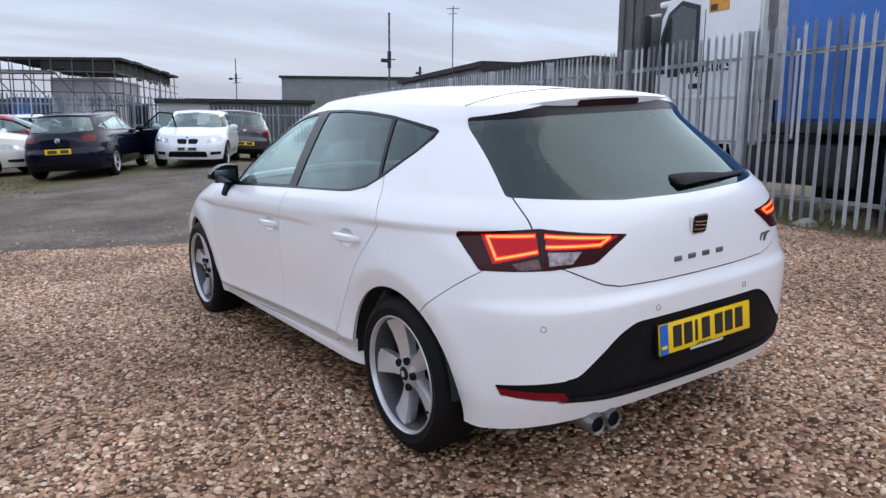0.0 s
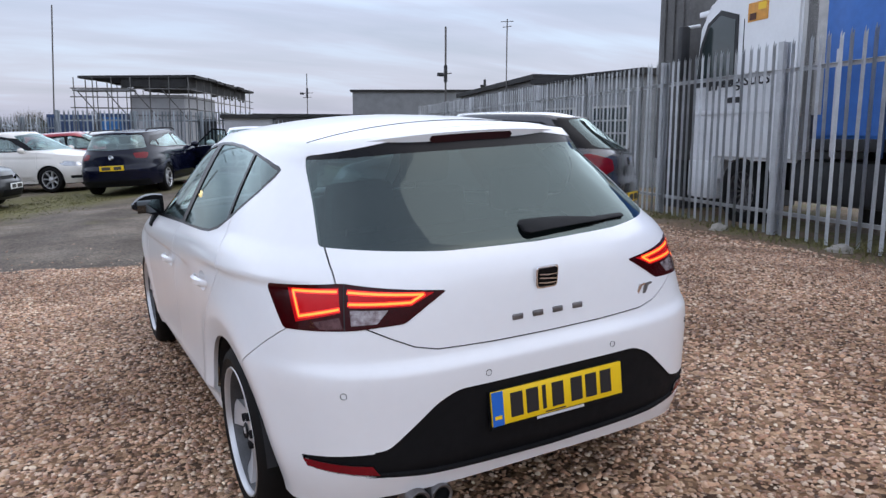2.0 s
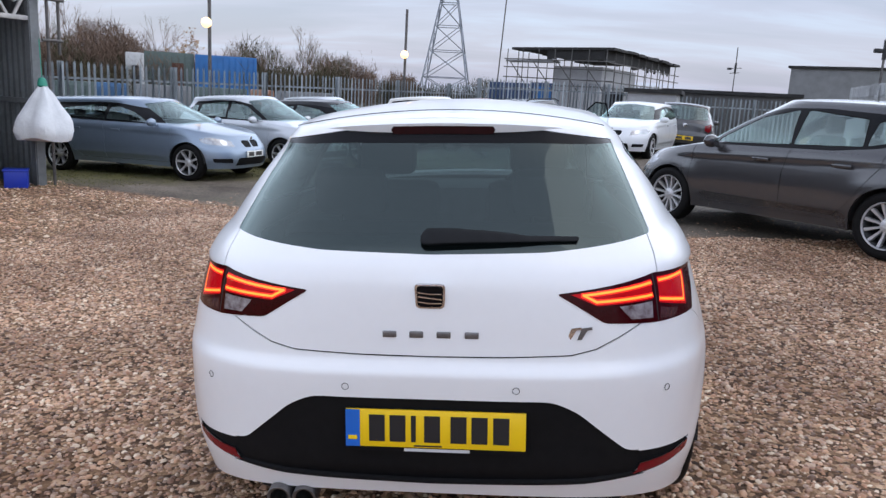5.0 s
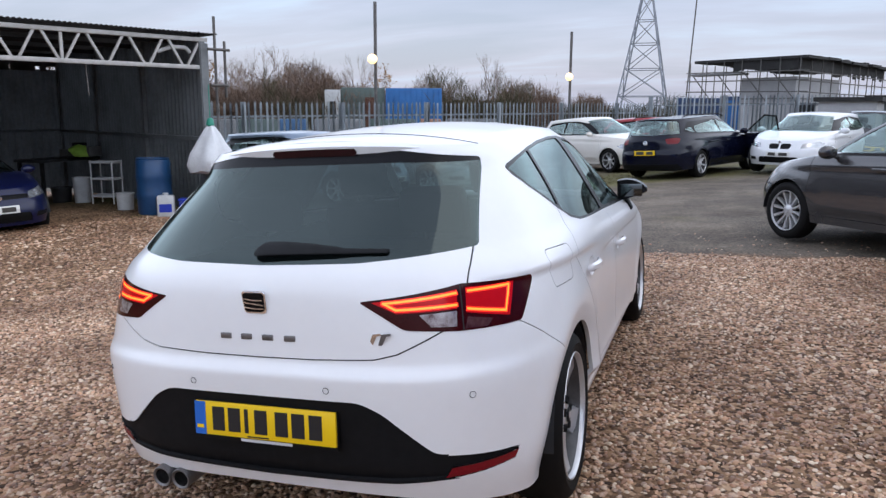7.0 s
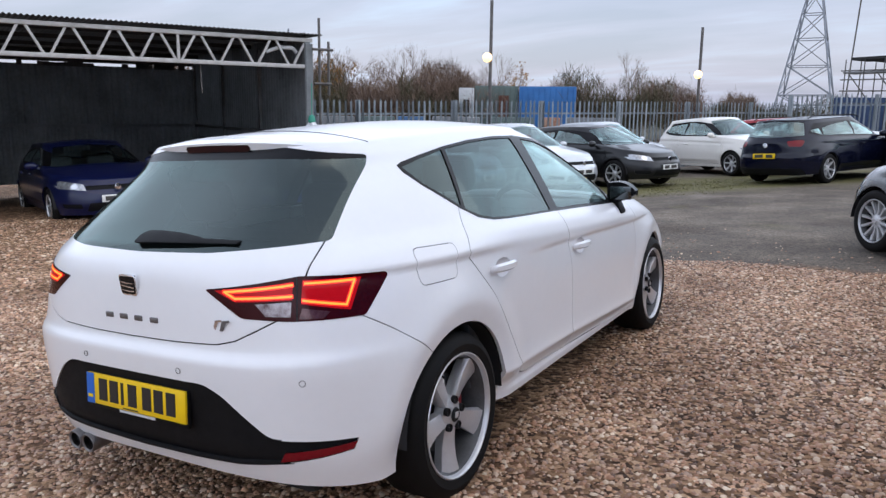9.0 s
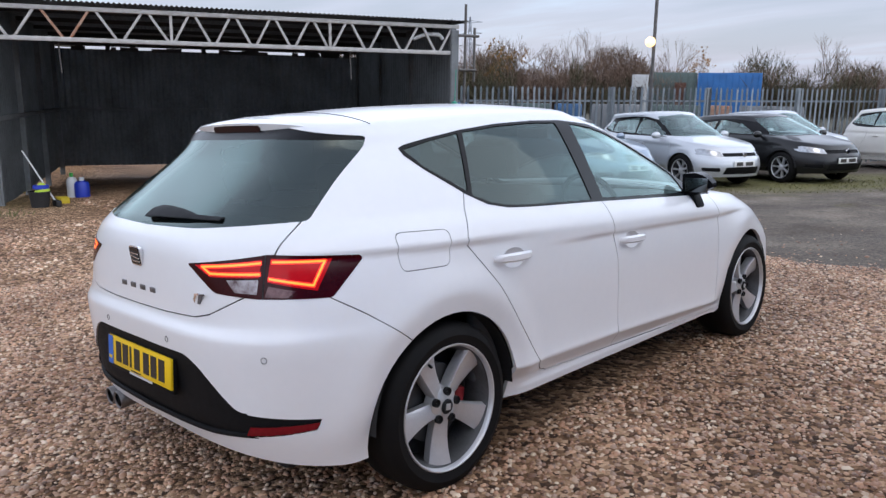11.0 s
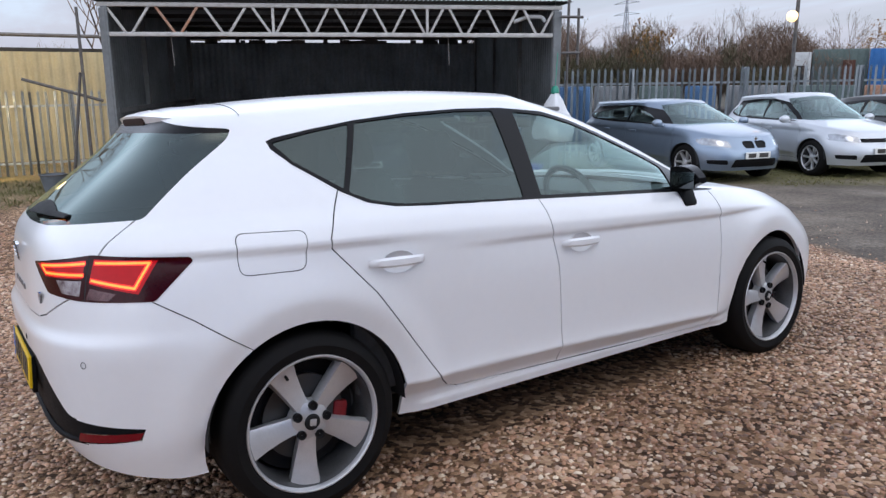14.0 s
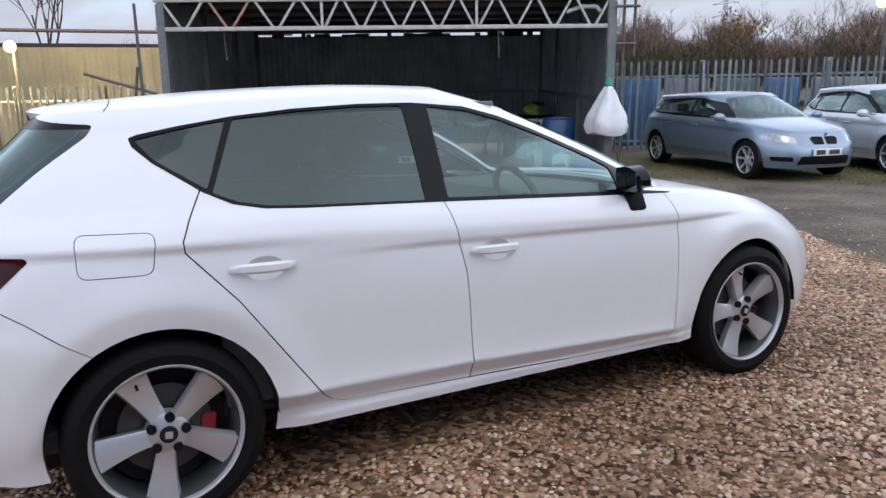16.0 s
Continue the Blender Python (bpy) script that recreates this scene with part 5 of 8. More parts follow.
    for s in sides:
        on = lambda c, n, s=s: s(c, n) and c.z > hf - 0.02 and abs(n.x) > 0.25
        carve(bm, dlo, SIDE, 20, on)
        for a, b in zip(ys[:-1], ys[1:]):
            lo = lambda y: hb + 0.05 + (hf - hb) * max(0, (y - 0.3)) / max(0.1, ws - 0.3)
            hi = lambda y: min(zt - 0.02, zt - 0.04 - (0.8 - y) * 0.12 if y < 0.8 else (zt - 0.02 if y < 1.25 else zt - 0.02 - (y - 1.25) * 0.36 - max(0, y - (ws - 0.5)) * 0.35))
            a2, b2 = a + 0.03, b - 0.03
            mid = (a2 + b2) / 2
            carve(bm, rounded([(a2, lo(a2) + (0.07 if a == ys[0] else 0)), (a2 + 0.04, hi(a2 + 0.04)), (mid, hi(mid)), (b2, hi(b2)), (b2 + 0.03, lo(b2))], 0.03), SIDE, 22, on, {20})
    sk = lambda c, n: abs(n.x) > 0.2 and abs(c.x) > 0.3
    cuts = [[(ws - 0.02, hf + 0.02), (ws + 0.0, 0.5), (ws - 0.04, 0.3)], [(ws - 0.04, 0.3), (0.55, 0.3), (0.38, 0.45), (0.12 if doors == 4 else 0.6, 0.82), (0.10 if doors == 4 else 0.62, hb)]]
    if doors == 4:
        cuts.append([(1.02, hb - 0.02), (1.07, 0.7), (1.07, 0.3)])
    for line in cuts:
        for q in stroke(line, 0.007):
            carve(bm, q, SIDE, 50, sk, {0})
    gt = H - 0.13
    rq = 0.80 if rake else 0.86
    wq = {"hatch": 0.66 if rake else 0.70, "estate": 0.74, "saloon": 0.72}[rear] * W
    if rake:
        # dark hatch frame that wraps round the rear window
        carve(bm, rounded([(-W * 0.90, hb + 0.05), (0, hb - 0.01), (W * 0.90, hb + 0.05), (W * 0.80, hb + 0.14), (roof_w * 1.02, gt + 0.01), (0, gt + 0.05), (-roof_w * 1.02, gt + 0.01), (-W * 0.80, hb + 0.14)], 0.04), REAR, 27, lambda c, n: c.y < 0.1 and c.z > hb - 0.05 and n.y < -0.12, {0})
    carve(bm, rounded([(-wq, hb + 0.05), (0, hb + 0.02), (wq, hb + 0.05), (roof_w * rq, gt), (0, gt + 0.03), (-roof_w * rq, gt)], 0.05), REAR, 24, lambda c, n: c.y < 0.5 and c.z > hb - 0.05 and n.y < -0.15)
    carve(bm, rounded([(-W * 0.80, hf + 0.04), (0, hf + 0.065), (W * 0.80, hf + 0.04), (roof_w * 0.84, H - 0.11), (0, H - 0.065), (-roof_w * 0.84, H - 0.11)], 0.04), REAR, 25, lambda c, n: c.y > ws - 1.1 and c.z > hf - 0.02 and n.y > 0.25)
    fr, rr = (lambda c, n: c.y > wb + 0.1 and c.z < hf and n.y > -0.2), (lambda c, n: c.y < -0.1 and c.z < hb + 0.1 and n.y < 0.35)
    for sg in (1, -1):
        fl = lambda p: p if sg > 0 else mirrored(p)
        carve(bm, fl(rounded([(W * 0.50, 0.60), (W * 0.52, 0.70), (W * 0.82, 0.755), (W * 0.93, 0.72), (W * 0.88, 0.64)], 0.02)), REAR, 60, lambda c, n: fr(c, n) and c.y > nose - 0.55)
        carve(bm, fl(circle(W * 0.66, 0.672, 0.045, 14)), REAR, 61, fr, {60})
        carve(bm, fl(rounded([(W * 0.58, 0.32), (W * 0.60, 0.40), (W * 0.86, 0.40), (W * 0.84, 0.33)], 0.02)), REAR, 62, fr)
        if front == "kidney":
            carve(bm, fl(rounded([(0.022, 0.585), (0.018, 0.70), (0.21, 0.705), (0.25, 0.67), (0.21, 0.585)], 0.025)), REAR, 62, fr)
        if rear == "estate":
            lens = [(W * 0.48, 0.80), (W * 0.47, 0.92), (W * 0.97, 0.93), (W * 0.99, 0.84), (W * 0.95, 0.79)]
        else:
            lens = [(W * 0.56, 0.86), (W * 0.62, 0.92), (W * 0.97, 1.0), (W * 1.0, 0.90), (W * 0.93, 0.76), (W * 0.72, 0.78)]
        if rear != "saloon":
            a0 = 0.70711 * (W * 0.9 - ro + 0.1)
            if rear == "estate":
                lens = [(a0 + 0.10, 0.925), (a0 - 0.02, 0.94), (a0 - 0.25, 0.92), (a0 - 0.22, 0.815), (a0, 0.80), (a0 + 0.06, 0.84)]
            else:
                lens = [(a0 + 0.18, 0.925), (a0 + 0.10, 0.932), (a0 - 0.16, 0.862), (a0 - 0.175, 0.745), (a0 - 0.03, 0.695), (a0 + 0.05, 0.745)]
            carve(bm, rounded(lens, 0.03), (0.70711 * sg, 0.70711), 63, lambda c, n, sg=sg: c.x * sg > 0.2 and c.y < 0.3 and 0.6 < c.z < 1.0 and n.y < 0.7)
            continue
        carve(bm, fl(rounded(lens, 0.03)), REAR, 63, lambda c, n: rr(c, n) and c.y < -ro + 0.36)
    if front == "bar":
        carve(bm, rounded([(-W * 0.50, 0.61), (-W * 0.50, 0.675), (W * 0.50, 0.675), (W * 0.50, 0.61)], 0.02), REAR, 62, fr)
    carve(bm, rounded([(-W * 0.52, 0.27), (-W * 0.48, 0.41), (W * 0.48, 0.41), (W * 0.52, 0.27)], 0.03), REAR, 62, fr)
    if rake is None:
        carve(bm, rounded([(-W * 0.85, 0.20), (-W * 0.80, 0.36), (W * 0.80, 0.36), (W * 0.85, 0.20)], 0.04), REAR, 64, rr)
    if dark_trim:
        carve(bm, [(-ro - 0.2, 0.0), (nose + 0.2, 0.0), (nose + 0.2, 0.30), (-ro - 0.2, 0.30)], SIDE, 64, lambda c, n: abs(c.x) > 0.3, {0})

    def put(nm, num, material, rim=0.0, inset=0.0, want=None, lab="", shadow=True):
        me = pieces(bm, num, want, rim, inset, nm)
        if me:
            ob = part(nm, me, material, car, lab)
            ob.visible_shadow = shadow
            return ob
    put("body", 0, paint, rim=0.02)
    put("panel_gap", 50, M_SEAM, inset=0.006)
    for w in ((lambda c: c.x > 0), (lambda c: c.x < 0)):
        put("window_surround", 20, M_BLACK_GLOSS, rim=0.006, want=w)
        put("side_window", 22, M_GLASS_FAR, inset=0.003, want=w, shadow=False)
        hl = put("headlamp", 60, M_HEADLAMP, inset=-0.001, want=w)
        me = pieces(bm, 61, w, 0, -0.003, "lamp_lens")
        if me and hl:
            part("lamp_lens", me, M_LENS_WHITE, hl)
        put("tail_lamp", 63, M_LENS_TAIL, inset=-0.003, want=w)
    put("rear_window", 24, M_GLASS_REAR if rake else M_GLASS_FAR, inset=0.002, shadow=False)
    put("hatch_frame", 27, M_BLACK_GLOSS, inset=-0.001)
    put("windscreen", 25, M_GLASS_FAR, inset=0.002, shadow=False)
    put("front_grille", 62, M_BLACK_PLASTIC, inset=0.012, rim=-0.012)
    put("lower_trim", 64, M_BLACK_PLASTIC, inset=-0.001)
    bm.free()
    # cabin: seats, dash, tub
    cb = bmesh.new()
    box(cb, -W * 0.80, W * 0.80, -ro + 0.35, ws + 0.1, 0.30, 0.55, 0.03)
    box(cb, -W * 0.76, W * 0.76, ws - 0.35, ws + 0.05, 0.5, hf + 0.005, 0.05)
    for sx in (-0.36, 0.36):
        box(cb, sx - 0.24, sx + 0.24, 0.85, 1.0, 0.5, 1.08, 0.06, Matrix.Translation((0, 0, 0)))
        box(cb, sx - 0.13, sx + 0.13, 0.83, 0.92, 1.10, 1.28, 0.04)
        box(cb, sx - 0.13, sx + 0.13, 0.02, 0.10, 1.0, 1.14, 0.04)
    box(cb, -W * 0.72, W * 0.72, 0.0, 0.15, 0.5, 1.0, 0.06)
    part("cabin", cb, M_CABIN, car)
    wh = wheel(R, R * 0.70, 0.21, style, alloy=alloy)
    tr = W - 0.125
    for i, (cx, cy) in enumerate(((tr, 0), (-tr, 0), (tr, wb), (-tr, wb))):
        w = wh if i == 0 else copy_thing(wh, Matrix.Identity(4))
        fix_wheel(car, w, cx, cy, R, cx < 0, 17 * i)
        sgn = 1 if cx > 0 else -1
        part("arch_liner", arch_liner(cy, R, R + 0.034, sgn * (W - 0.36), sgn * (W - 0.025)), M_SEAM, car)
    part("underside", boxed(-W * 0.72, W * 0.72, -ro + 0.25, nose - 0.45, 0.20, 0.30), M_SEAM, car)
    for sg in (1, -1):
        mb = bmesh.new()
        v = bmesh.ops.create_uvsphere(mb, u_segments=14, v_segments=8, radius=1)["verts"]
        bmesh.ops.transform(mb, matrix=pose(sg * (W + 0.07), ws - 0.32, hf + 0.07, 0, 0, 0) @ Matrix.Diagonal((0.11, 0.06, 0.07, 1)), verts=v)
        tube(mb, (sg * (W * 0.93), ws - 0.32, hf + 0.02), (sg * (W + 0.05), ws - 0.32, hf + 0.05), 0.022, segs=8)
        part("wing_mirror", mb, paint if not dark_trim else M_BLACK_PLASTIC, car)
        for y in ((0.36, 1.22) if doors == 4 else (0.85,)):
            part("door_handle", boxed(sg * W * 0.985, sg * (W + 0.022), y, y + 0.19, 0.79, 0.825, 0.01), paint, car)
    for y, mm, face in ((-ro - 0.012, M_PLATE_Y, -1), (nose + 0.004, M_PLATE_W, 1)):
        z = (0.62 if rear == "estate" else 0.42 if rake else 0.50) if face < 0 else 0.47
        pl = part("number_plate", boxed(-0.26, 0.26, y, y + 0.012, z - 0.055, z + 0.055, 0.003), mm, car)
        for k, (a, b) in enumerate(((-0.21, -0.02), (0.05, 0.21))):
            part("plate_bar", boxed(a, b, y + (-0.003 if face < 0 else 0.012), y + (0.0 if face < 0 else 0.015), z - 0.035, z + 0.035), M_INK_FAR, pl)
    er = 0.032 if front == "kidney" else 0.05
    badge = lathe([(0.001, 0.008), (er * 0.9, 0.006), (er, 0.0)], 20, "Z")
    bmesh.ops.transform(badge, matrix=Matrix.Translation((0, nose - (0.075 if front == "kidney" else 0.01), 0.742 if front == "kidney" else 0.645)) @ Matrix.Rotation(-math.pi / 2, 4, "X"), verts=badge.verts)
    part("front_emblem", badge, M_CHROME, car)
    badge = lathe([(0.001, 0.008), (0.05, 0.006), (0.055, 0.0)], 20, "Z")
    bmesh.ops.transform(badge, matrix=Matrix.Translation((0, -ro + 0.03, 0.84)) @ Matrix.Rotation(math.pi / 2, 4, "X"), verts=badge.verts)
    part("rear_emblem", badge, M_CHROME, car)
    if rails:
        for sg in (1, -1):
            part("roof_rail", tubed((sg * roof_w * 0.98, -0.45, H - 0.06), (sg * roof_w * 0.99, -0.3, H - 0.01), (sg * roof_w * 0.99, 1.3, H - 0.005), (sg * roof_w * 0.97, 1.55, H - 0.06), r=0.014, segs=8), M_BLACK_PLASTIC, car)
    if open_door:
        # the driver's door stands open, hinged at its front edge
        hinge = Matrix.Translation((W * 0.97, ws - 0.05, 0)) @ Matrix.Rotation(radians(68), 4, "Z")
        db = boxed(-0.03, 0.03, -1.05, 0.0, 0.30, hf + 0.01, 0.02)
        bmesh.ops.transform(db, matrix=hinge, verts=db.verts)
        door = part("open_door", db, paint, car, "door standing open")
        fb = bmesh.new()
        pts = [(0, -1.05, hb), (0, -0.98, H - 0.14), (0, -0.62, H - 0.10), (0, -0.05, hf + 0.03)]
        for a, b in zip(pts[:-1], pts[1:]):
            tube(fb, hinge @ Vector(a), hinge @ Vector(b), 0.02, segs=8)
        part("door_frame", fb, M_BLACK_PLASTIC, door)
        gb = bmesh.new()
        gb.faces.new([gb.verts.new(hinge @ Vector(p)) for p in pts])
        g_ = part("door_window", gb, M_GLASS, door)
        g_.visible_shadow = False
    return car


def paint(name, base, metal=0.0, rough=0.3, coat=0.7):
    return mat(name, base, rough, metal=metal, coat=coat, spec=0.5 if coat > 0.5 else 0.25, vary=0.06, scale=4)


M_HEADLAMP = mat("headlamp_glass", (0.5, 0.52, 0.55), 0.08, metal=0.6, coat=0.9, vary=0.6, scale=18)
M_LENS_WHITE = mat("lamp_lens_clear", (0.75, 0.77, 0.8), 0.05, metal=0.7, coat=0.9)
M_LENS_TAIL = mat("tail_lens", (0.20, 0.004, 0.009), 0.15, spec=0.35, vary=0.4, scale=20)
M_INK_FAR = mat("plate_ink", (0.05, 0.045, 0.04), 0.5)
P_GREY = paint("graphite_paint", (0.050, 0.049, 0.052), 0.3, 0.25, 1.0)
P_NAVY = paint("navy_paint", (0.003, 0.004, 0.014), 0.0, 0.16, 0.2)
P_WHITE2 = paint("plain_white_paint", (0.76, 0.77, 0.79))
P_CREAM = paint("warm_white_paint", (0.72, 0.68, 0.62))
P_BLACK = paint("black_paint", (0.008, 0.008, 0.009), 0.0, 0.3, 0.4)
P_SILVER = paint("silver_paint", (0.55, 0.57, 0.6), 0.4)
P_ICE = paint("pale_blue_silver_paint", (0.23, 0.29, 0.37), 0.6)
P_BLUE = paint("deep_blue_paint", (0.004, 0.007, 0.042), 0.0, 0.3, 0.4)
P_RED = paint("red_paint", (0.35, 0.02, 0.03))


def heading(dx, dy):
    return math.degrees(math.atan2(-dx, dy))


def behind(x, y, dx, dy, d):
    """The rear axle's middle for a car whose front axle's middle is at x, y."""
    k = math.hypot(dx, dy)
    return x - dx / k * d, y - dy / k * d


PARKED = "cars parked in the yard"
road_car("supermini", "graphite grey five-door supermini parked beside the palisade fence", on_yard(4.24, 4.66, heading(-0.60, 0.80)), P_GREY, W=0.87, H=1.455, wb=2.51, ro=0.70, fo=0.80, belt=(0.95, 0.885), R=0.31, roof_w=0.56, style="ten", rake=0.50, drop=0.16, pane0=0.10, doors=4, group=PARKED)
road_car("estate_car", "dark navy estate car with its driver door open", on_yard(0.28, 15.99, heading(0.43, 0.90)), P_NAVY, W=0.90, H=1.44, wb=2.63, ro=1.02, fo=0.87, belt=(0.98, 0.92), rear="estate", style="multi", doors=4, rails=True, open_door=True, group=PARKED)
bx, by = behind(2.97, 16.5, -0.41, -0.91, 2.69)
road_car("white_hatchback", "white hatchback with twin dark grilles facing the yard", on_yard(bx, by, heading(-0.41, -0.91)), P_WHITE2, W=0.87, H=1.39, wb=2.69, ro=0.8, fo=0.80, belt=(0.97, 0.90), front="kidney", style="multi", doors=4, group=PARKED)
bx, by = behind(-5.10, 10.59, 0.974, -0.225, 2.76)
road_car("silver_estate", "pale blue-silver estate car with twin dark grilles on grass", on_yard(bx, by, heading(0.974, -0.225)), P_ICE, W=0.90, H=1.385, wb=2.76, ro=0.95, fo=0.80, belt=(0.95, 0.90), rear="estate", front="kidney", style="multi", doors=4, group=PARKED)
bx, by = behind(-4.0, 12.78, 0.939, -0.344, 2.47)
road_car("silver_supermini", "silver-white supermini with alloy wheels on grass", on_yard(bx, by, heading(0.93, -0.36)), P_SILVER, W=0.85, H=1.46, wb=2.47, ro=0.68, fo=0.85, belt=(0.97, 0.91), style="multi", doors=4, group=PARKED)
bx, by = behind(-2.77, 14.69, 0.93, -0.36, 2.7)
road_car("coupe", "black saloon coupe with bright alloy wheels", on_yard(bx, by, heading(0.93, -0.36)), P_BLACK, W=0.90, H=1.40, wb=2.70, ro=0.95, fo=0.85, belt=(0.95, 0.90), rear="saloon", style="multi", doors=2, group=PARKED)
road_car("crossover", "warm white three-door crossover parked before the far fence", on_yard(-2.93, 20.23, heading(0.80, -0.60)), P_CREAM, W=0.88, H=1.52, wb=2.6, ro=0.72, fo=0.85, belt=(1.02, 0.97), doors=2, group=PARKED)
road_car("red_car", "small red car behind the crossover, mostly hidden", on_yard(-1.7, 22.5, heading(0.97, -0.2)), P_RED, W=0.85, H=1.46, wb=2.45, ro=0.65, fo=0.75, doors=4, group=PARKED)
bx, by = behind(-3.6, 17.6, 0.93, -0.36, 2.4)
road_car("silver_hatchback", "silver hatchback parked between the coupe and the crossover", on_yard(bx, by, heading(0.93, -0.36)), P_SILVER, W=0.82, H=1.46, wb=2.4, ro=0.6, fo=0.75, doors=4, group=PARKED)
road_car("white_saloon", "white car behind the crossover, mostly hidden", on_yard(-0.9, 24.4, heading(0.97, 0.25)), P_WHITE2, W=0.88, H=1.45, wb=2.65, ro=0.9, fo=0.85, doors=4, group=PARKED)
road_car("small_car", "small dark grey car parked behind the white hatchback", on_yard(5.05, 19.0, heading(0.2, 0.98)), P_GREY, W=0.85, H=1.47, wb=2.5, ro=0.7, fo=0.8, doors=4, group=PARKED)
bx, by = behind(-9.1, 5.55, 0.93, -0.37, 2.63)
road_car("blue_hatchback", "deep blue hatchback parked in the open shed", on_yard(bx, by, heading(0.93, -0.37), 0.14), P_BLUE, W=0.90, H=1.37, wb=2.63, ro=0.78, fo=0.85, style="multi", doors=4, group=PARKED)


# ---- fences, shed, yard beyond ----
M_GALV = mat("galvanised_steel", (0.62, 0.635, 0.65), 0.5, metal=0.35, vary=0.3, scale=5, random=0.2)
M_GALV_DULL = mat("weathered_galvanised_steel", (0.44, 0.48, 0.51), 0.6, metal=0.4, vary=0.4, scale=4, random=0.5)
M_SHEET = mat("grey_corrugated_sheet", (0.20, 0.213, 0.22), 0.55, metal=0.3, vary=0.4, scale=1.6)
M_SHEET_DARK = mat("dark_corrugated_sheet", (0.115, 0.111, 0.108), 0.7, vary=0.4, scale=2)
M_TRUSS = mat("grey_white_painted_steel", (0.50, 0.49, 0.47), 0.55, vary=0.3, scale=9)
M_RUST = mat("rusty_steel", (0.30, 0.10, 0.035), 0.8, vary=0.5, scale=15, second=(0.40, 0.30, 0.24))
M_PYLON = mat("pale_lattice_steel", (0.27, 0.29, 0.33), 0.6, metal=0.2, vary=0.1)
M_SCAF = mat("scaffold_tube", (0.16, 0.15, 0.145), 0.55, metal=0.6, vary=0.4, scale=12)
M_SCAF_PALE = mat("weathered_scaffold_tube", (0.16, 0.155, 0.15), 0.6, metal=0.4, vary=0.4, scale=12)
M_PALE_BLOCK = mat("pale_grey_render", (0.42, 0.42, 0.43), 0.85, vary=0.2, scale=1.5)
M_CREAM = mat("cream_sheet", (0.62, 0.55, 0.36), 0.6, vary=0.2, scale=2)
M_CONC = mat("grey_render", (0.25, 0.25, 0.25), 0.85, vary=0.3, scale=1.5, bump=0.2, bump_scale=30)
M_CABIN_WALL = mat("grey_cabin_wall", (0.22, 0.225, 0.23), 0.7, vary=0.25, scale=2)
M_ROOF = mat("dark_felt_roof", (0.03, 0.029, 0.029), 0.85, vary=0.4, scale=2)
M_BLUE_BOX = mat("blue_container", (0.02, 0.15, 0.42), 0.55, vary=0.3, scale=1.5)
M_PANEL_BLUE = mat("faded_blue_sheet", (0.06, 0.15, 0.30), 0.6, vary=0.35, scale=1.5)
M_BLUE_TARP = mat("blue_curtain", (0.035, 0.16, 0.52), 0.5, vary=0.3, scale=1.2, bump=0.3, bump_scale=3)
M_GREEN_BOX = mat("grey_green_cabin", (0.11, 0.15, 0.14), 0.7, vary=0.3)
M_BROWN = mat("brown_door", (0.10, 0.035, 0.02), 0.7, vary=0.3)
M_TRUCK = mat("truck_white", (0.80, 0.81, 0.82), 0.3, coat=0.4, vary=0.08, scale=2)
M_DARK = mat("dark_steel", (0.02, 0.02, 0.022), 0.6, vary=0.3)
M_DARK_BLUE = mat("dark_blue_sheet", (0.02, 0.05, 0.13), 0.6, vary=0.3)
M_ORANGE = mat("orange_panel", (0.75, 0.33, 0.04), 0.5, vary=0.3, scale=14)
M_WINDOW_FAR = mat("far_window", (0.035, 0.05, 0.05), 0.12, coat=0.6, vary=0.4)
M_DRUM = mat("blue_plastic_drum", (0.012, 0.06, 0.16), 0.4, vary=0.2)
M_TUB = mat("white_plastic", (0.55, 0.56, 0.56), 0.45, vary=0.2)
M_BRIGHT_BLUE = mat("bright_blue_plastic", (0.01, 0.035, 0.38), 0.4, vary=0.15)
M_BAG = mat("white_sack", (0.72, 0.74, 0.76), 0.6, vary=0.15, scale=6, bump=0.6, bump_scale=14)
M_TEAL = mat("green_tie", (0.02, 0.25, 0.17), 0.5)
M_GREEN_PLASTIC = mat("green_plastic", (0.03, 0.30, 0.05), 0.4, vary=0.15)
M_YELLOW = mat("yellow_plastic", (0.6, 0.45, 0.02), 0.6, vary=0.2)
M_LIME = mat("lime_cloth", (0.25, 0.42, 0.05), 0.7, vary=0.3)
M_BARK = mat("bare_bark", (0.075, 0.055, 0.045), 0.9, vary=0.4, scale=6)
M_TWIG = mat("brown_twigs", (0.19, 0.125, 0.088), 0.95, vary=0.4, scale=0.8)
M_LEAF_GOLD = mat("autumn_leaves", (0.30, 0.15, 0.035), 0.8, vary=0.5, scale=1.5)
M_LEAF_OLIVE = mat("olive_leaves", (0.075, 0.068, 0.03), 0.85, vary=0.5, scale=1)
M_LAMP_ON = mat("sodium_lamp", (1, 0.8, 0.5), 0.4, emit=(1.0, 0.62, 0.26), power=2.2)
M_WEED = mat("weed_leaves", (0.17, 0.155, 0.055), 0.7, vary=0.5, scale=10)
M_RUBBLE = mat("pale_rubble", (0.38, 0.35, 0.30), 0.9, vary=0.3)


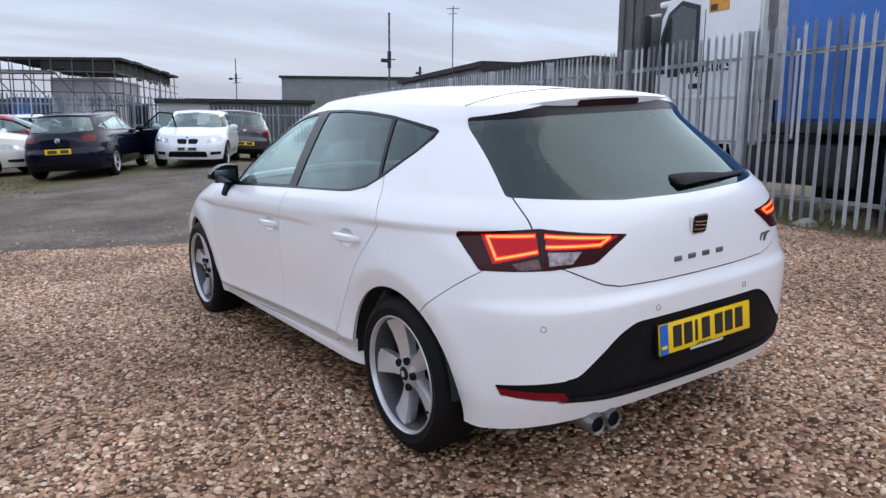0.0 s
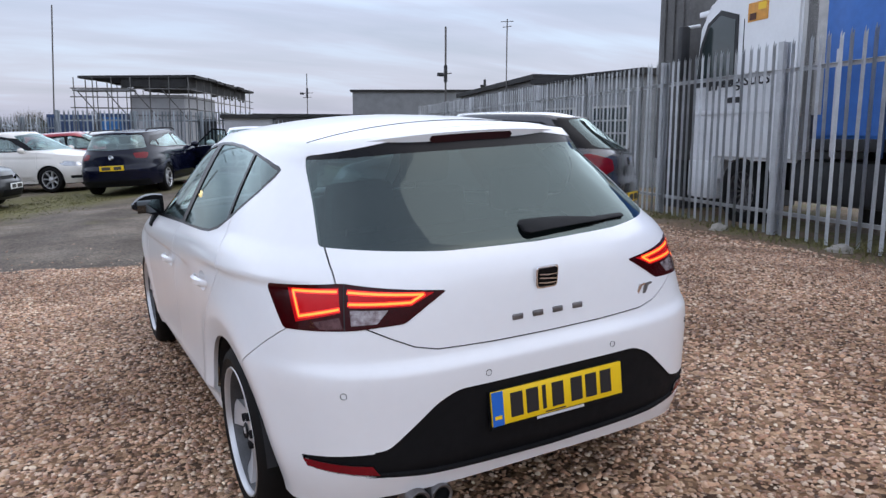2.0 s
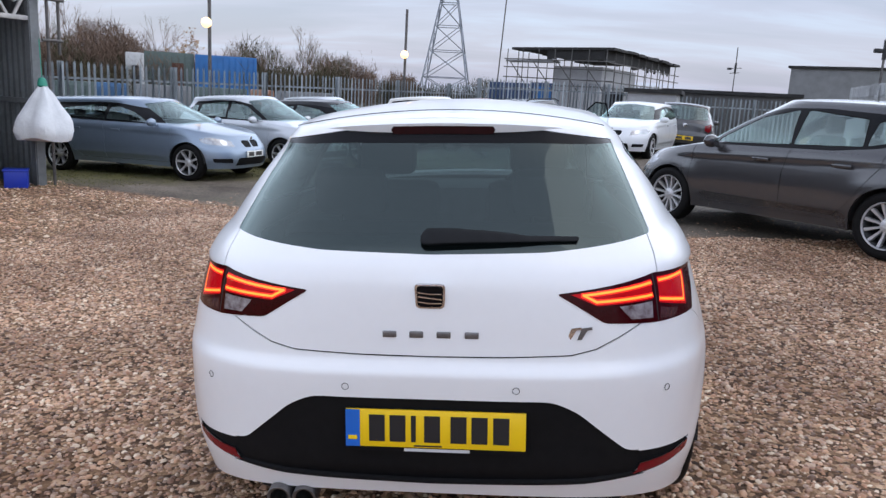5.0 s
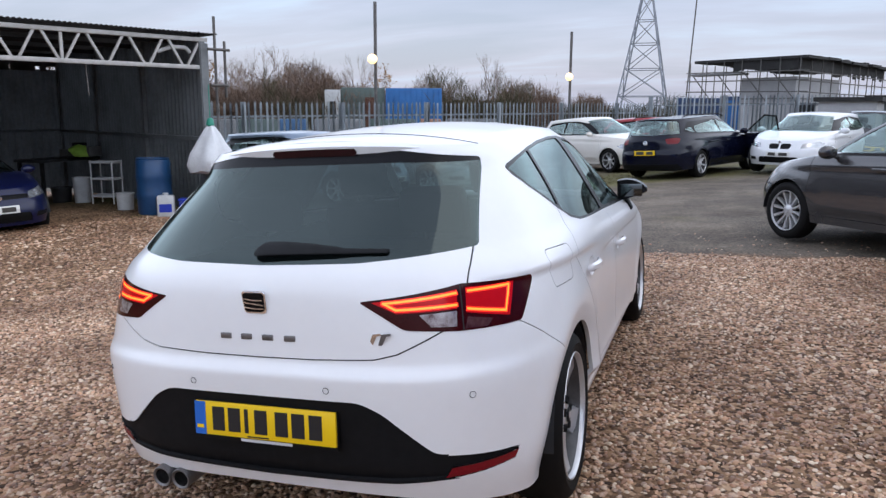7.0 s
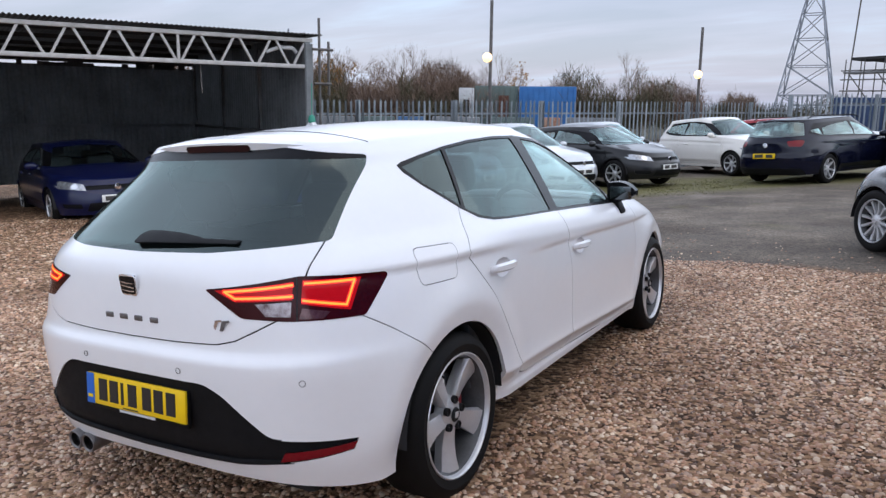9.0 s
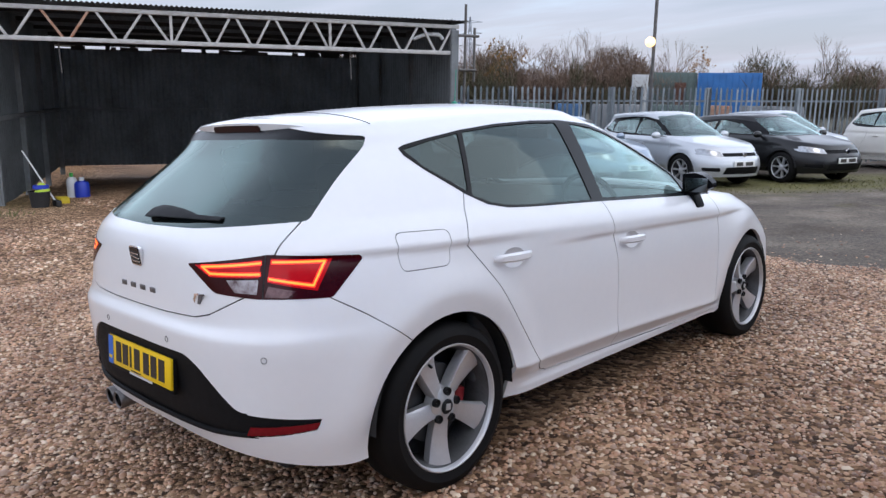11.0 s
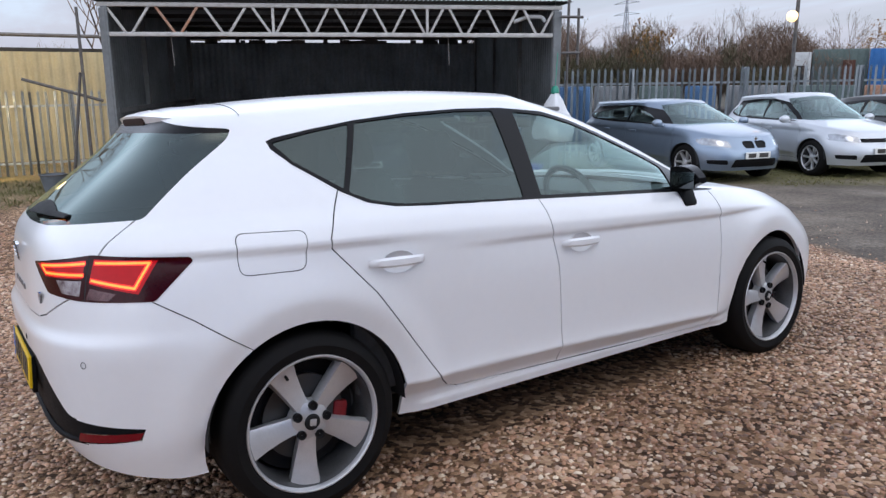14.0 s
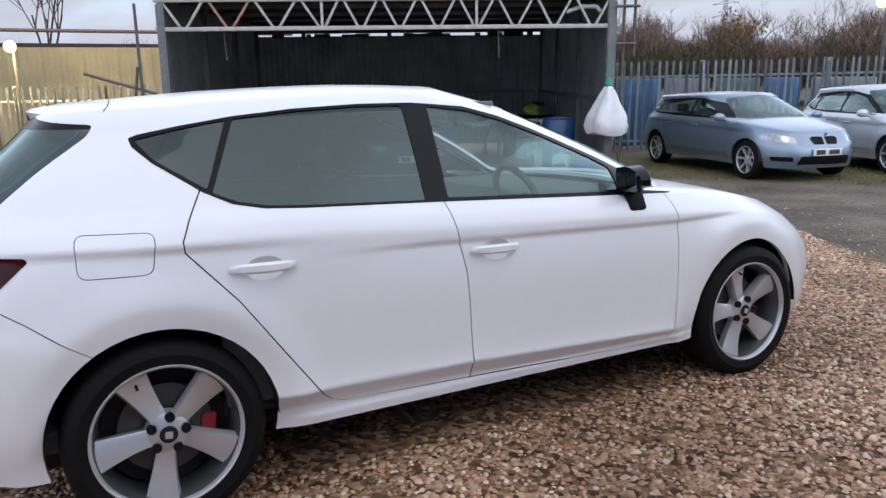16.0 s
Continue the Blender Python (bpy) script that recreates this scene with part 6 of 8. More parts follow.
def pale_mesh(h, w=0.058):
    """A palisade pale: a shallow W section with a three-pointed head, standing at the origin, face to -y."""
    bm = bmesh.new()
    prof = [(-w / 2, 0.010), (-w / 4, -0.004), (0, 0.006), (w / 4, -0.004), (w / 2, 0.010)]
    lev = [0.05, h - 0.085]
    rows = [[bm.verts.new((x, y, z)) for x, y in prof] for z in lev]
    for i in range(4):
        bm.faces.new((rows[0][i], rows[0][i + 1], rows[1][i + 1], rows[1][i]))
    tops = [(-w / 2 * 0.9, 0.014, h - 0.035), (0, 0.004, h), (w / 2 * 0.9, 0.014, h - 0.035)]
    t = [bm.verts.new(p) for p in tops]
    r = rows[1]
    for f in ((r[0], r[1], t[0]), (r[1], r[2], t[1]), (r[2], r[3], t[1]), (r[3], r[4], t[2])):
        bm.faces.new(f)
    ex = bmesh.ops.solidify(bm, geom=list(bm.faces), thickness=0.003)
    me = bpy.data.meshes.new("pale")
    bm.to_mesh(me)
    bm.free()
    return me


def palisade(name, label, a, b, h, material, pitch=0.155, post_every=2.75, za=None, zb=None, facing=1, limit=300, cover=None):
    """A palisade fence from a to b (plan points), its foot at za and zb: posts, two rails, each pale a part."""
    fence = empty(name, label, "fence", kind="structure")
    ax, ay = a
    bx_, by_ = b
    L = math.hypot(bx_ - ax, by_ - ay)
    ang = math.atan2(by_ - ay, bx_ - ax)
    za = ground_z(*a) if za is None else za
    zb = ground_z(*b) if zb is None else zb
    slope = (zb - za) / L
    base = Matrix.Translation((ax, ay, za)) @ Matrix.Rotation(ang, 4, "Z")
    off = -0.045 * facing
    me = pale_mesh(h)
    me.materials.append(material)
    rng = random.Random(int(L * 100))
    k = int(L / pitch)
    for i in range(min(k, limit)):
        d = (i + 0.5) * pitch
        m = base @ Matrix.Translation((d, off, slope * d + rng.uniform(-0.012, 0.012))) @ Matrix.Rotation(rng.gauss(0, 0.006), 4, "Y") @ Matrix.Rotation(0 if facing > 0 else math.pi, 4, "Z")
        ob = new("pale", me)
        ob.parent = fence
        ob.matrix_basis = m
    d = 0.0
    while d <= L + 0.01:
        pb = bmesh.new()
        for x0, x1, y0, y1 in ((-0.05, 0.05, 0.0, 0.008), (-0.05, 0.05, 0.092, 0.10), (-0.005, 0.005, 0.0, 0.1)):
            box(pb, x0, x1, y0, y1, -0.1, h - 0.03)
        bmesh.ops.transform(pb, matrix=base @ Matrix.Translation((d, -0.02 if facing > 0 else -0.08, slope * d)), verts=pb.verts)
        part("post", pb, material, fence, smooth=False)
        d += post_every
    for z in (0.32, h - 0.38):
        rb = bmesh.new()
        for y0, y1, z0, z1 in ((-0.012, -0.006, -0.025, 0.025), (-0.012, 0.03, 0.019, 0.025)):
            v = box(rb, 0, L, y0, y1, z + z0, z + z1)
        for v in rb.verts:
            v.co.z += slope * v.co.x
        bmesh.ops.transform(rb, matrix=base, verts=rb.verts)
        part("rail", rb, material, fence, smooth=False)
    return fence


def corrugated(w, h, pitch=0.15, depth=0.03, sub=4):
    """A standing corrugated sheet in x, z from the origin, ribs upright."""
    bm = bmesh.new()
    k = max(2, int(w / pitch * sub))
    lo, hi = [], []
    for i in range(k + 1):
        x = w * i / k
        p = (x / pitch) % 1
        y = depth * (1 if p < 0.25 else (1 - (p - 0.25) / 0.25 if p < 0.5 else (0 if p < 0.75 else (p - 0.75) / 0.25))) if sub >= 4 else depth * math.sin(2 * math.pi * x / pitch)
        lo.append(bm.verts.new((x, y, 0))), hi.append(bm.verts.new((x, y, h)))
    for i in range(k):
        bm.faces.new((lo[i], lo[i + 1], hi[i + 1], hi[i]))
    bmesh.ops.solidify(bm, geom=list(bm.faces), thickness=0.004)
    return bm


palisade("fence_right", "tall galvanised steel palisade fence on a grassy foot", (fence_x(-7.0), -7.0), (fence_x(24.0), 24.0), 2.42, M_GALV, za=0.10, zb=0.05, facing=-1)
palisade("fence_far", "weathered palisade fence along the far side of the yard", (-11.0, 10.75), (-1.0, 26.1), 2.15, M_GALV_DULL, za=-0.42, zb=-0.22, facing=1, post_every=2.75)
palisade("fence_back", "weathered palisade fence behind the parked cars", (-1.0, 26.1), (6.2, 29.0), 2.4, M_GALV_DULL, za=-0.22, zb=-0.1, facing=1)
palisade("fence_left", "old palisade fence beside the shed", (-17.6, -9.0), (-16.45, 4.2), 2.0, M_GALV_DULL, za=-0.68, zb=-0.66, facing=1, pitch=0.16)

# ---- the open-fronted shed ----
SX, SY = Vector((0.439, 0.898, 0)), Vector((-0.898, 0.439, 0))
SHED = Matrix.Translation((-10.36, 1.62, -0.36)) @ Matrix((SX, SY, Vector((0, 0, 1)))).transposed().to_4x4()
SW_, SD, SH = 7.5, 7.4, 3.08
shed = empty("shed", "open-fronted steel shed with corrugated walls and a lattice truss", "shed", kind="structure")


def shed_part(name, bm, material, label="", smooth=False, m=SHED):
    bmesh.ops.transform(bm, matrix=m, verts=bm.verts)
    return part(name, bm, material, shed, label, smooth)


bw = corrugated(SW_, 2.82)
bmesh.ops.translate(bw, vec=(0, SD, 0), verts=bw.verts)
shed_part("back_wall", bw, M_SHEET)
shed_part("back_fascia", boxed(0, SW_, SD - 0.02, SD + 0.03, 2.89, 3.2), M_SHEET_DARK)
for x, flip in ((0, 1), (SW_, 1)):
    lw = corrugated(SD, 3.2)
    bmesh.ops.transform(lw, matrix=Matrix.Translation((x, 0.02, 0)) @ Matrix.Rotation(math.pi / 2, 4, "Z"), verts=lw.verts)
    shed_part("side_wall", lw, M_SHEET)
rf = corrugated(SW_ + 0.5, SD + 0.7, 0.076, 0.02, 4)
bmesh.ops.transform(rf, matrix=Matrix.Translation((-0.25, -0.12, SH + 0.09)) @ Matrix.Rotation(radians(-90 + 0.4), 4, "X"), verts=rf.verts)
shed_part("roof_sheet", rf, M_SHEET_DARK)
for y in (0.0, 2.45, 4.9, 7.3):
    for x in (0.03, SW_ - 0.03):
        shed_part("upright", boxed(x - 0.05, x + 0.05, y - 0.05, y + 0.05, -0.2, SH - 0.05), M_SHEET)
for y in (1.2, 3.0, 5.0, 7.0):
    shed_part("roof_beam", boxed(0, SW_, y - 0.04, y + 0.04, SH + 0.0, SH + 0.075), M_DARK)
for x in (0.06, SW_ - 0.06):
    shed_part("wall_rail", boxed(x - 0.03, x + 0.03, 0.1, SD, 1.35, 1.42), M_SHEET)
shed_part("wall_rail", boxed(0.1, SW_ - 0.1, SD - 0.08, SD - 0.02, 1.35, 1.42), M_SHEET)
rs = random.Random(4)
for i in range(24):
    x = 0.1 + rs.uniform(0, SW_ - 0.5)
    shed_part("sheet_scrap", boxed(x, x + rs.uniform(0.08, 0.45), SD - 0.05, SD - 0.025, 2.78, 2.89 + rs.uniform(-0.03, 0.04)), M_SHEET_DARK)
# lattice truss over the mouth
truss = part("truss", bmesh.new(), M_TRUSS, shed, "lattice girder with patches of rust")
zb_, zt_ = 2.60, 3.06
for z, r in ((zb_, 0.034), (zt_, 0.034)):
    cb_ = boxed(-0.08, SW_ + 0.08, -0.04, 0.04, z - r, z + r, 0.008)
    bmesh.ops.transform(cb_, matrix=SHED, verts=cb_.verts)
    part("chord", cb_, M_TRUSS, truss)
NODES = 22


def node_x(k):
    """Along the girder, made of three lengths bolted end to end."""
    return SW_ * float(np.interp(k, (0, 7, 15, NODES), (0.0, 0.355, 0.697, 1.0)))


for i in range(NODES):
    x0, x1 = node_x(i), node_x(i + 1)
    up, dn = (zt_, zb_) if i % 2 == 0 else (zb_, zt_)
    a, b = Vector((x0 + 0.035, 0, up)), Vector((x1 - 0.035, 0, dn))
    d = boxed(-0.022, 0.022, -0.02, 0.02, 0, (b - a).length, 0.004)
    bmesh.ops.transform(d, matrix=SHED @ Matrix.Translation(a) @ (b - a).to_track_quat("Z", "Y").to_matrix().to_4x4(), verts=d.verts)
    part("lattice_bar", d, M_RUST if i in (2, 3) else M_TRUSS, truss)
for x in (0.0, node_x(7), node_x(15), SW_):
    d = boxed(x - 0.022, x + 0.022, -0.02, 0.02, zb_, zt_)
    bmesh.ops.transform(d, matrix=SHED, verts=d.verts)
    part("lattice_post", d, M_TRUSS, truss)
shed_part("front_post", boxed(-0.05, 0.05, -0.06, 0.06, -0.2, 3.0, 0.01), M_SHEET)
shed_part("front_post", boxed(SW_ - 0.07, SW_ + 0.07, -0.07, 0.07, -0.2, 3.0, 0.01), M_SHEET)
for a, b in (((-0.35, -0.15, -0.2), (-0.35, -0.15, 3.0)), ((-0.75, -0.1, -0.2), (-0.40, -0.12, 2.0)), ((-1.3, -0.1, 1.9), (-0.1, -0.1, 1.55)), ((SW_ + 0.18, -0.1, -0.2), (SW_ + 0.18, -0.1, 3.45)), ((SW_ + 0.02, -0.16, 2.9), (SW_ + 0.42, -0.16, 2.9)), ((SW_ + 0.05, -0.16, 2.3), (SW_ + 0.38, -0.16, 2.3)), ((SW_ + 0.36, -0.1, 2.1), (SW_ + 0.36, -0.1, 3.05))):
    shed_part("scaffold_pole", tubed(a, b, r=0.024, segs=10), M_SCAF, smooth=True)
shed_part("pipe_bend", tubed((SW_ - 0.75, 0.1, 2.83), (SW_ - 0.5, 0.1, 2.92), (SW_ - 0.25, 0.1, 2.92), (SW_ - 0.18, 0.1, 2.84), r=0.035, segs=10), M_TUB, smooth=True)
for x in (1.0, 5.6):
    shed_part("hanging_cord", tubed((x, 0.12, 2.60), (x + 0.02, 0.12, 2.10), r=0.012, segs=6), M_SCAF)


def in_shed(x, y, z=0.0, rz=0.0):
    p = SHED @ Vector((x, y, 0))
    return Matrix.Translation((p.x, p.y, ground_z(p.x, p.y) + z)) @ Matrix.Rotation(rz, 4, "Z")


def thing(name, label, category, m, group=""):
    return empty(name, label, category, m, group)


def put_mesh(name, bm, material, label, category, m, smooth=True):
    ob = part(name, bm, material, None, "", smooth)
    ob.matrix_basis = m
    return tagged(ob, label, category)


drum = thing("plastic_drum", "tall blue plastic drum inside the shed wall", "drum", in_shed(6.75, 0.55))
part("drum_body", lathe([(0.001, 0), (0.27, 0), (0.285, 0.03), (0.29, 0.30), (0.30, 0.34), (0.29, 0.38), (0.29, 0.62), (0.30, 0.66), (0.29, 0.70), (0.28, 0.93), (0.26, 0.955), (0.001, 0.955)], 36, "Z"), M_DRUM, drum)
part("drum_rim", lathe([(0.262, 0.95), (0.275, 0.955), (0.275, 0.975), (0.255, 0.975), (0.25, 0.95)], 36, "Z"), M_DRUM, drum)
can = thing("jerrycan", "white plastic jerrycan by the drum", "container", in_shed(6.72, 0.05, 0, 0.6))
part("can_body", boxed(-0.14, 0.14, -0.11, 0.11, 0, 0.36, 0.03), M_TUB, can)
part("can_neck", lathe([(0.05, 0.355), (0.05, 0.40), (0.001, 0.40)], 16, "Z"), M_TUB, can)
part("can_label", boxed(-0.10, 0.10, -0.113, -0.111, 0.08, 0.22), M_BRIGHT_BLUE, can)
crate = thing("plastic_crate", "bright blue plastic crate on the gravel", "crate", in_shed(7.1, -0.05, 0, 0.5))
part("crate_body", boxed(-0.16, 0.16, -0.12, 0.12, 0, 0.28, 0.015), M_BRIGHT_BLUE, crate)
part("crate_rim", boxed(-0.175, 0.175, -0.135, 0.135, 0.25, 0.285, 0.01), M_BRIGHT_BLUE, crate)
trolley = thing("trolley", "white wire trolley against the shed wall", "trolley", in_shed(6.7, 2.6, 0, 0.2))
for x in (-0.22, 0.22):
    for y in (-0.16, 0.16):
        part("leg", tubed((x, y, 0.02), (x, y, 0.85), r=0.014, segs=8), M_TUB, trolley)
for z in (0.15, 0.48, 0.80):
    part("tray", boxed(-0.24, 0.24, -0.18, 0.18, z, z + 0.04, 0.01), M_TUB, trolley)
for x, y, sx, sz, mm, lab in ((6.6, 1.5, 0.16, 0.30, M_TUB, "white plastic tub on the shed floor"), (6.75, 1.9, 0.13, 0.22, M_DARK, "dark bucket on the shed floor"), (6.5, 3.4, 0.17, 0.5, M_TUB, "pale plastic tub by the trolley"), (6.3, 4.0, 0.2, 0.3, M_DARK, "dark bucket at the back of the shed")):
    tb = thing("tub", lab, "tub", in_shed(x, y))
    part("tub_body", lathe([(0.001, 0), (sx * 0.85, 0), (sx, sz), (sx * 0.94, sz), (sx * 0.8, 0.03), (0.001, 0.03)], 24, "Z"), mm, tb)
    part("tub_rim", lathe([(sx * 0.96, sz - 0.02), (sx * 1.06, sz - 0.01), (sx * 1.06, sz + 0.01), (sx * 0.96, sz + 0.012)], 24, "Z"), mm, tb)
bench = thing("workbench", "cluttered dark bench along the shed wall", "bench", in_shed(6.9, 5.0, 0, 0))
part("bench_top", boxed(-0.35, 0.35, -1.2, 1.2, 0.84, 0.90, 0.01), M_DARK, bench)
for x in (-0.3, 0.3):
    for y in (-1.1, 1.1):
        part("leg", boxed(x - 0.03, x + 0.03, y - 0.03, y + 0.03, 0, 0.84), M_DARK, bench)
rag = thing("green_cloth", "crumpled lime green cloth on the bench", "cloth", in_shed(6.85, 4.3, 0.90))
rb_ = bmesh.new()
bmesh.ops.create_icosphere(rb_, subdivisions=3, radius=0.2)
for v in rb_.verts:
    v.co = v.co * (1 + 0.5 * noise.noise(v.co * 7)) * 1.0
    v.co.z = max(0, v.co.z * 0.8 + 0.08)
part("cloth_heap", rb_, M_LIME, rag)
# shelf clutter on the right wall
for i, (y, w_, h_) in enumerate(((3.9, 0.35, 0.2), (4.6, 0.2, 0.3), (5.2, 0.4, 0.18))):
    put_mesh("tool_box", boxed(-0.12, 0.12, -w_ / 2, w_ / 2, 0, h_, 0.015), M_DARK if i % 2 else M_SHEET_DARK, "dark box of oddments on the bench", "box", in_shed(7.05, y + 0.4, 0.90))

# sack hanging at the shed's corner
bag = thing("hanging_sack", "white plastic sack tied with green cord to a pole", "sack", Matrix.Translation((SHED @ Vector((SW_ - 0.10, -0.35, 0))).to_tuple()))
gb_ = bmesh.new()
rows = []
for k in range(13):
    u = k / 12
    r = 0.05 + 0.30 * (1 - (1 - u) ** 1.5) - 0.06 * max(0, u - 0.85) * 6
    row = []
    for i in range(28):
        t = 2 * math.pi * i / 28
        rr = r * (1 + 0.13 * math.sin(5 * t + 2 * u) + 0.10 * noise.noise((math.cos(t) * 2, math.sin(t) * 2, u * 4)))
        row.append(gb_.verts.new((rr * math.cos(t) * 1.25, rr * math.sin(t) * 0.9, 1.62 - 0.78 * u + 0.03 * math.sin(3 * t) * u)))
    rows.append(row)
for a, b in zip(rows[:-1], rows[1:]):
    for i in range(28):
        gb_.faces.new((a[i], b[i], b[(i + 1) % 28], a[(i + 1) % 28]))
gb_.faces.new(rows[-1])
part("sack_body", gb_, M_BAG, bag)
part("sack_tie", lathe([(0.045, 1.60), (0.07, 1.63), (0.06, 1.70), (0.04, 1.74), (0.001, 1.75)], 14, "Z"), M_TEAL, bag)
part("sack_cord", tubed((0, 0, 1.72), (-0.10, 0.13, 2.3), r=0.008, segs=6), M_TEAL, bag)

# bits to the left of the shed mouth
bk = thing("bucket", "grey plastic bucket standing on rough grass", "bucket", Matrix.Translation((-11.3, 0.75, ground_z(-11.3, 0.75))))
part("bucket_body", lathe([(0.001, 0.0), (0.15, 0.0), (0.21, 0.30), (0.20, 0.30), (0.14, 0.02), (0.001, 0.02)], 28, "Z"), mat("grey_bucket", (0.14, 0.16, 0.18), 0.5, vary=0.2), bk)
part("bucket_rim", lathe([(0.205, 0.285), (0.225, 0.29), (0.225, 0.31), (0.205, 0.31)], 28, "Z"), M_SCAF, bk)


def lump(name, label, category, x, y, s, material, seed=0):
    bm = bmesh.new()
    bmesh.ops.create_icosphere(bm, subdivisions=3, radius=1)
    for v in bm.verts:
        v.co *= 1 + 0.35 * noise.noise(v.co * 1.7 + Vector((seed, 0, 0)))
        v.co = Vector((v.co.x * s[0], v.co.y * s[1], max(-0.02, v.co.z * s[2])))
    ob = part(name, bm, material)
    ob.location = (x, y, ground_z(x, y))
    return tagged(ob, label, category)


lump("rubble_heap", "pale lump of rubble in the grass", "rubble", -14.3, 2.6, (0.32, 0.22, 0.22), M_RUBBLE, 1)
lump("yellow_sack", "yellow sack slumped by the shed", "sack", -13.6, 2.9, (0.10, 0.10, 0.17), M_YELLOW, 2)
lump("rubble_stone", "pale stone lying at the fence foot", "stone", 6.02, 2.35, (0.17, 0.12, 0.08), M_RUBBLE, 3)
lump("rubble_stone", "broken pale stone lying at the fence foot", "stone", 6.35, 4.3, (0.14, 0.10, 0.09), M_RUBBLE, 4)
hv = thing("vest", "yellow and blue hi-vis vest heaped on a black bucket", "vest", Matrix.Translation((-9.80, 2.06, ground_z(-9.80, 2.06) + 0.23)))
vb = bmesh.new()
bmesh.ops.create_icosphere(vb, subdivisions=3, radius=0.11)
for v in vb.verts:
    v.co *= 1 + 0.5 * noise.noise(v.co * 6)
    v.co.z = max(-0.02, v.co.z * 1.3)
part("vest_cloth", vb, mat("hi_vis_yellow", (0.45, 0.6, 0.05), 0.7, vary=0.2), hv)
part("vest_band", lathe([(0.10, 0.04), (0.118, 0.05), (0.112, 0.10), (0.09, 0.11)], 20, "Z"), M_BRIGHT_BLUE, hv)
brm = thing("broom", "old broom with a pale handle leaning in the shed mouth", "broom", Matrix.Identity(4))
bz = ground_z(-9.9, 2.2)
part("broom_handle", tubed((-9.72, 2.25, bz + 0.03), (-10.05, 1.92, bz + 0.85), r=0.013, segs=8), M_TUB, brm)
part("broom_head", boxed(-9.80, -9.60, 2.20, 2.28, bz, bz + 0.10, 0.015), M_DARK, brm)


def bottle(name, label, x, y, h, r, body, cap):
    bt = thing(name, label, "bottle", Matrix.Translation((x, y, ground_z(x, y))))
    part("bottle_body", lathe([(0.001, 0), (r, 0), (r, h * 0.66), (r * 0.8, h * 0.78), (r * 0.35, h * 0.84), (0.001, h * 0.84)], 20, "Z"), body, bt)
    part("bottle_cap", lathe([(r * 0.36, h * 0.83), (r * 0.36, h), (0.001, h)], 14, "Z"), cap, bt)


bottle("spray_bottle", "pale plastic bottle with a green cap inside the shed", -10.88, 2.90, 0.42, 0.085, M_TUB, M_GREEN_PLASTIC)
bottle("coolant_can", "bright blue plastic can inside the shed mouth", -10.76, 3.02, 0.34, 0.12, M_BRIGHT_BLUE, M_TUB)
ybx = thing("yellow_box", "small yellow plastic box on the shed floor", "box", Matrix.Translation((-10.02, 2.44, ground_z(-10.02, 2.44))))
part("box_body", boxed(-0.11, 0.11, -0.07, 0.07, 0, 0.08, 0.015), M_YELLOW, ybx)
part("box_lid", boxed(-0.115, 0.115, -0.075, 0.075, 0.08, 0.098, 0.008), M_YELLOW, ybx)
dbk = thing("dark_bucket", "black rubble bucket standing in the shed mouth", "bucket", Matrix.Translation((-9.77, 2.02, ground_z(-9.77, 2.02))))
part("bucket_body", lathe([(0.001, 0), (0.12, 0), (0.155, 0.24), (0.145, 0.24), (0.11, 0.02), (0.001, 0.02)], 26, "Z"), M_DARK, dbk)
part("bucket_rim", lathe([(0.148, 0.225), (0.163, 0.228), (0.163, 0.243), (0.148, 0.245)], 26, "Z"), M_DARK, dbk)

# lit cream shed and dark cabin beyond the left fence
cs = empty("cream_shed", "cream corrugated shed lit by a yard lamp behind the fence", "shed", kind="structure")
for a, ang, w_ in (((-21.5, -6.5, -0.8), 84, 13.5),):
    cw = corrugated(w_, 3.1, 0.3, 0.04)
    bmesh.ops.transform(cw, matrix=Matrix.Translation(a) @ Matrix.Rotation(radians(ang), 4, "Z"), verts=cw.verts)
    part("cream_wall", cw, M_CREAM, cs, smooth=False)
part("cream_roof", boxed(-23.5, -21.1, -6.5, 7.2, 2.32, 2.42), M_ROOF, cs)
part("eaves_pipe", tubed((-20.9, -6.5, 2.75), (-20.9, 7.0, 2.75), r=0.05, segs=8), M_SCAF, cs)
dc = empty("dark_cabin", "dark steel cabin at the yard's left end", "cabin", kind="structure")
part("cabin_body", boxed(-17.0, -14.4, -4.6, -1.2, -0.7, 2.05, 0.03), M_SHEET_DARK, dc)
for y in (-4.2, -3.3, -2.4, -1.5):
    part("cabin_post", boxed(-14.42, -14.34, y - 0.05, y + 0.05, -0.7, 2.05), M_DARK, dc)
yl = empty("yard_lamp", "bright yellow yard lamp beside the dark cabin", "lamp")
yl.location = (-16.2, -0.75, 2.15)
lb = bmesh.new()
bmesh.ops.create_uvsphere(lb, u_segments=16, v_segments=10, radius=0.13)
part("lamp_head", lb, M_LAMP_ON, yl)
part("lamp_pole", tubed((0, 0.05, -2.9), (0, 0.05, 0.0), r=0.03, segs=8), M_SCAF, yl)
ld = bpy.data.lights.new("yard_lamp_light", "SPOT")
ld.spot_size, ld.spot_blend = radians(150), 0.4
ld.energy, ld.color, ld.shadow_soft_size = 800, (1.0, 0.72, 0.34), 0.14
lo_ = new("yard_lamp_light", ld)
lo_.matrix_world = look((-15.6, -0.75, 2.30), (-20.5, -0.3, 0.9))
tagged(lo_, kind="structure")


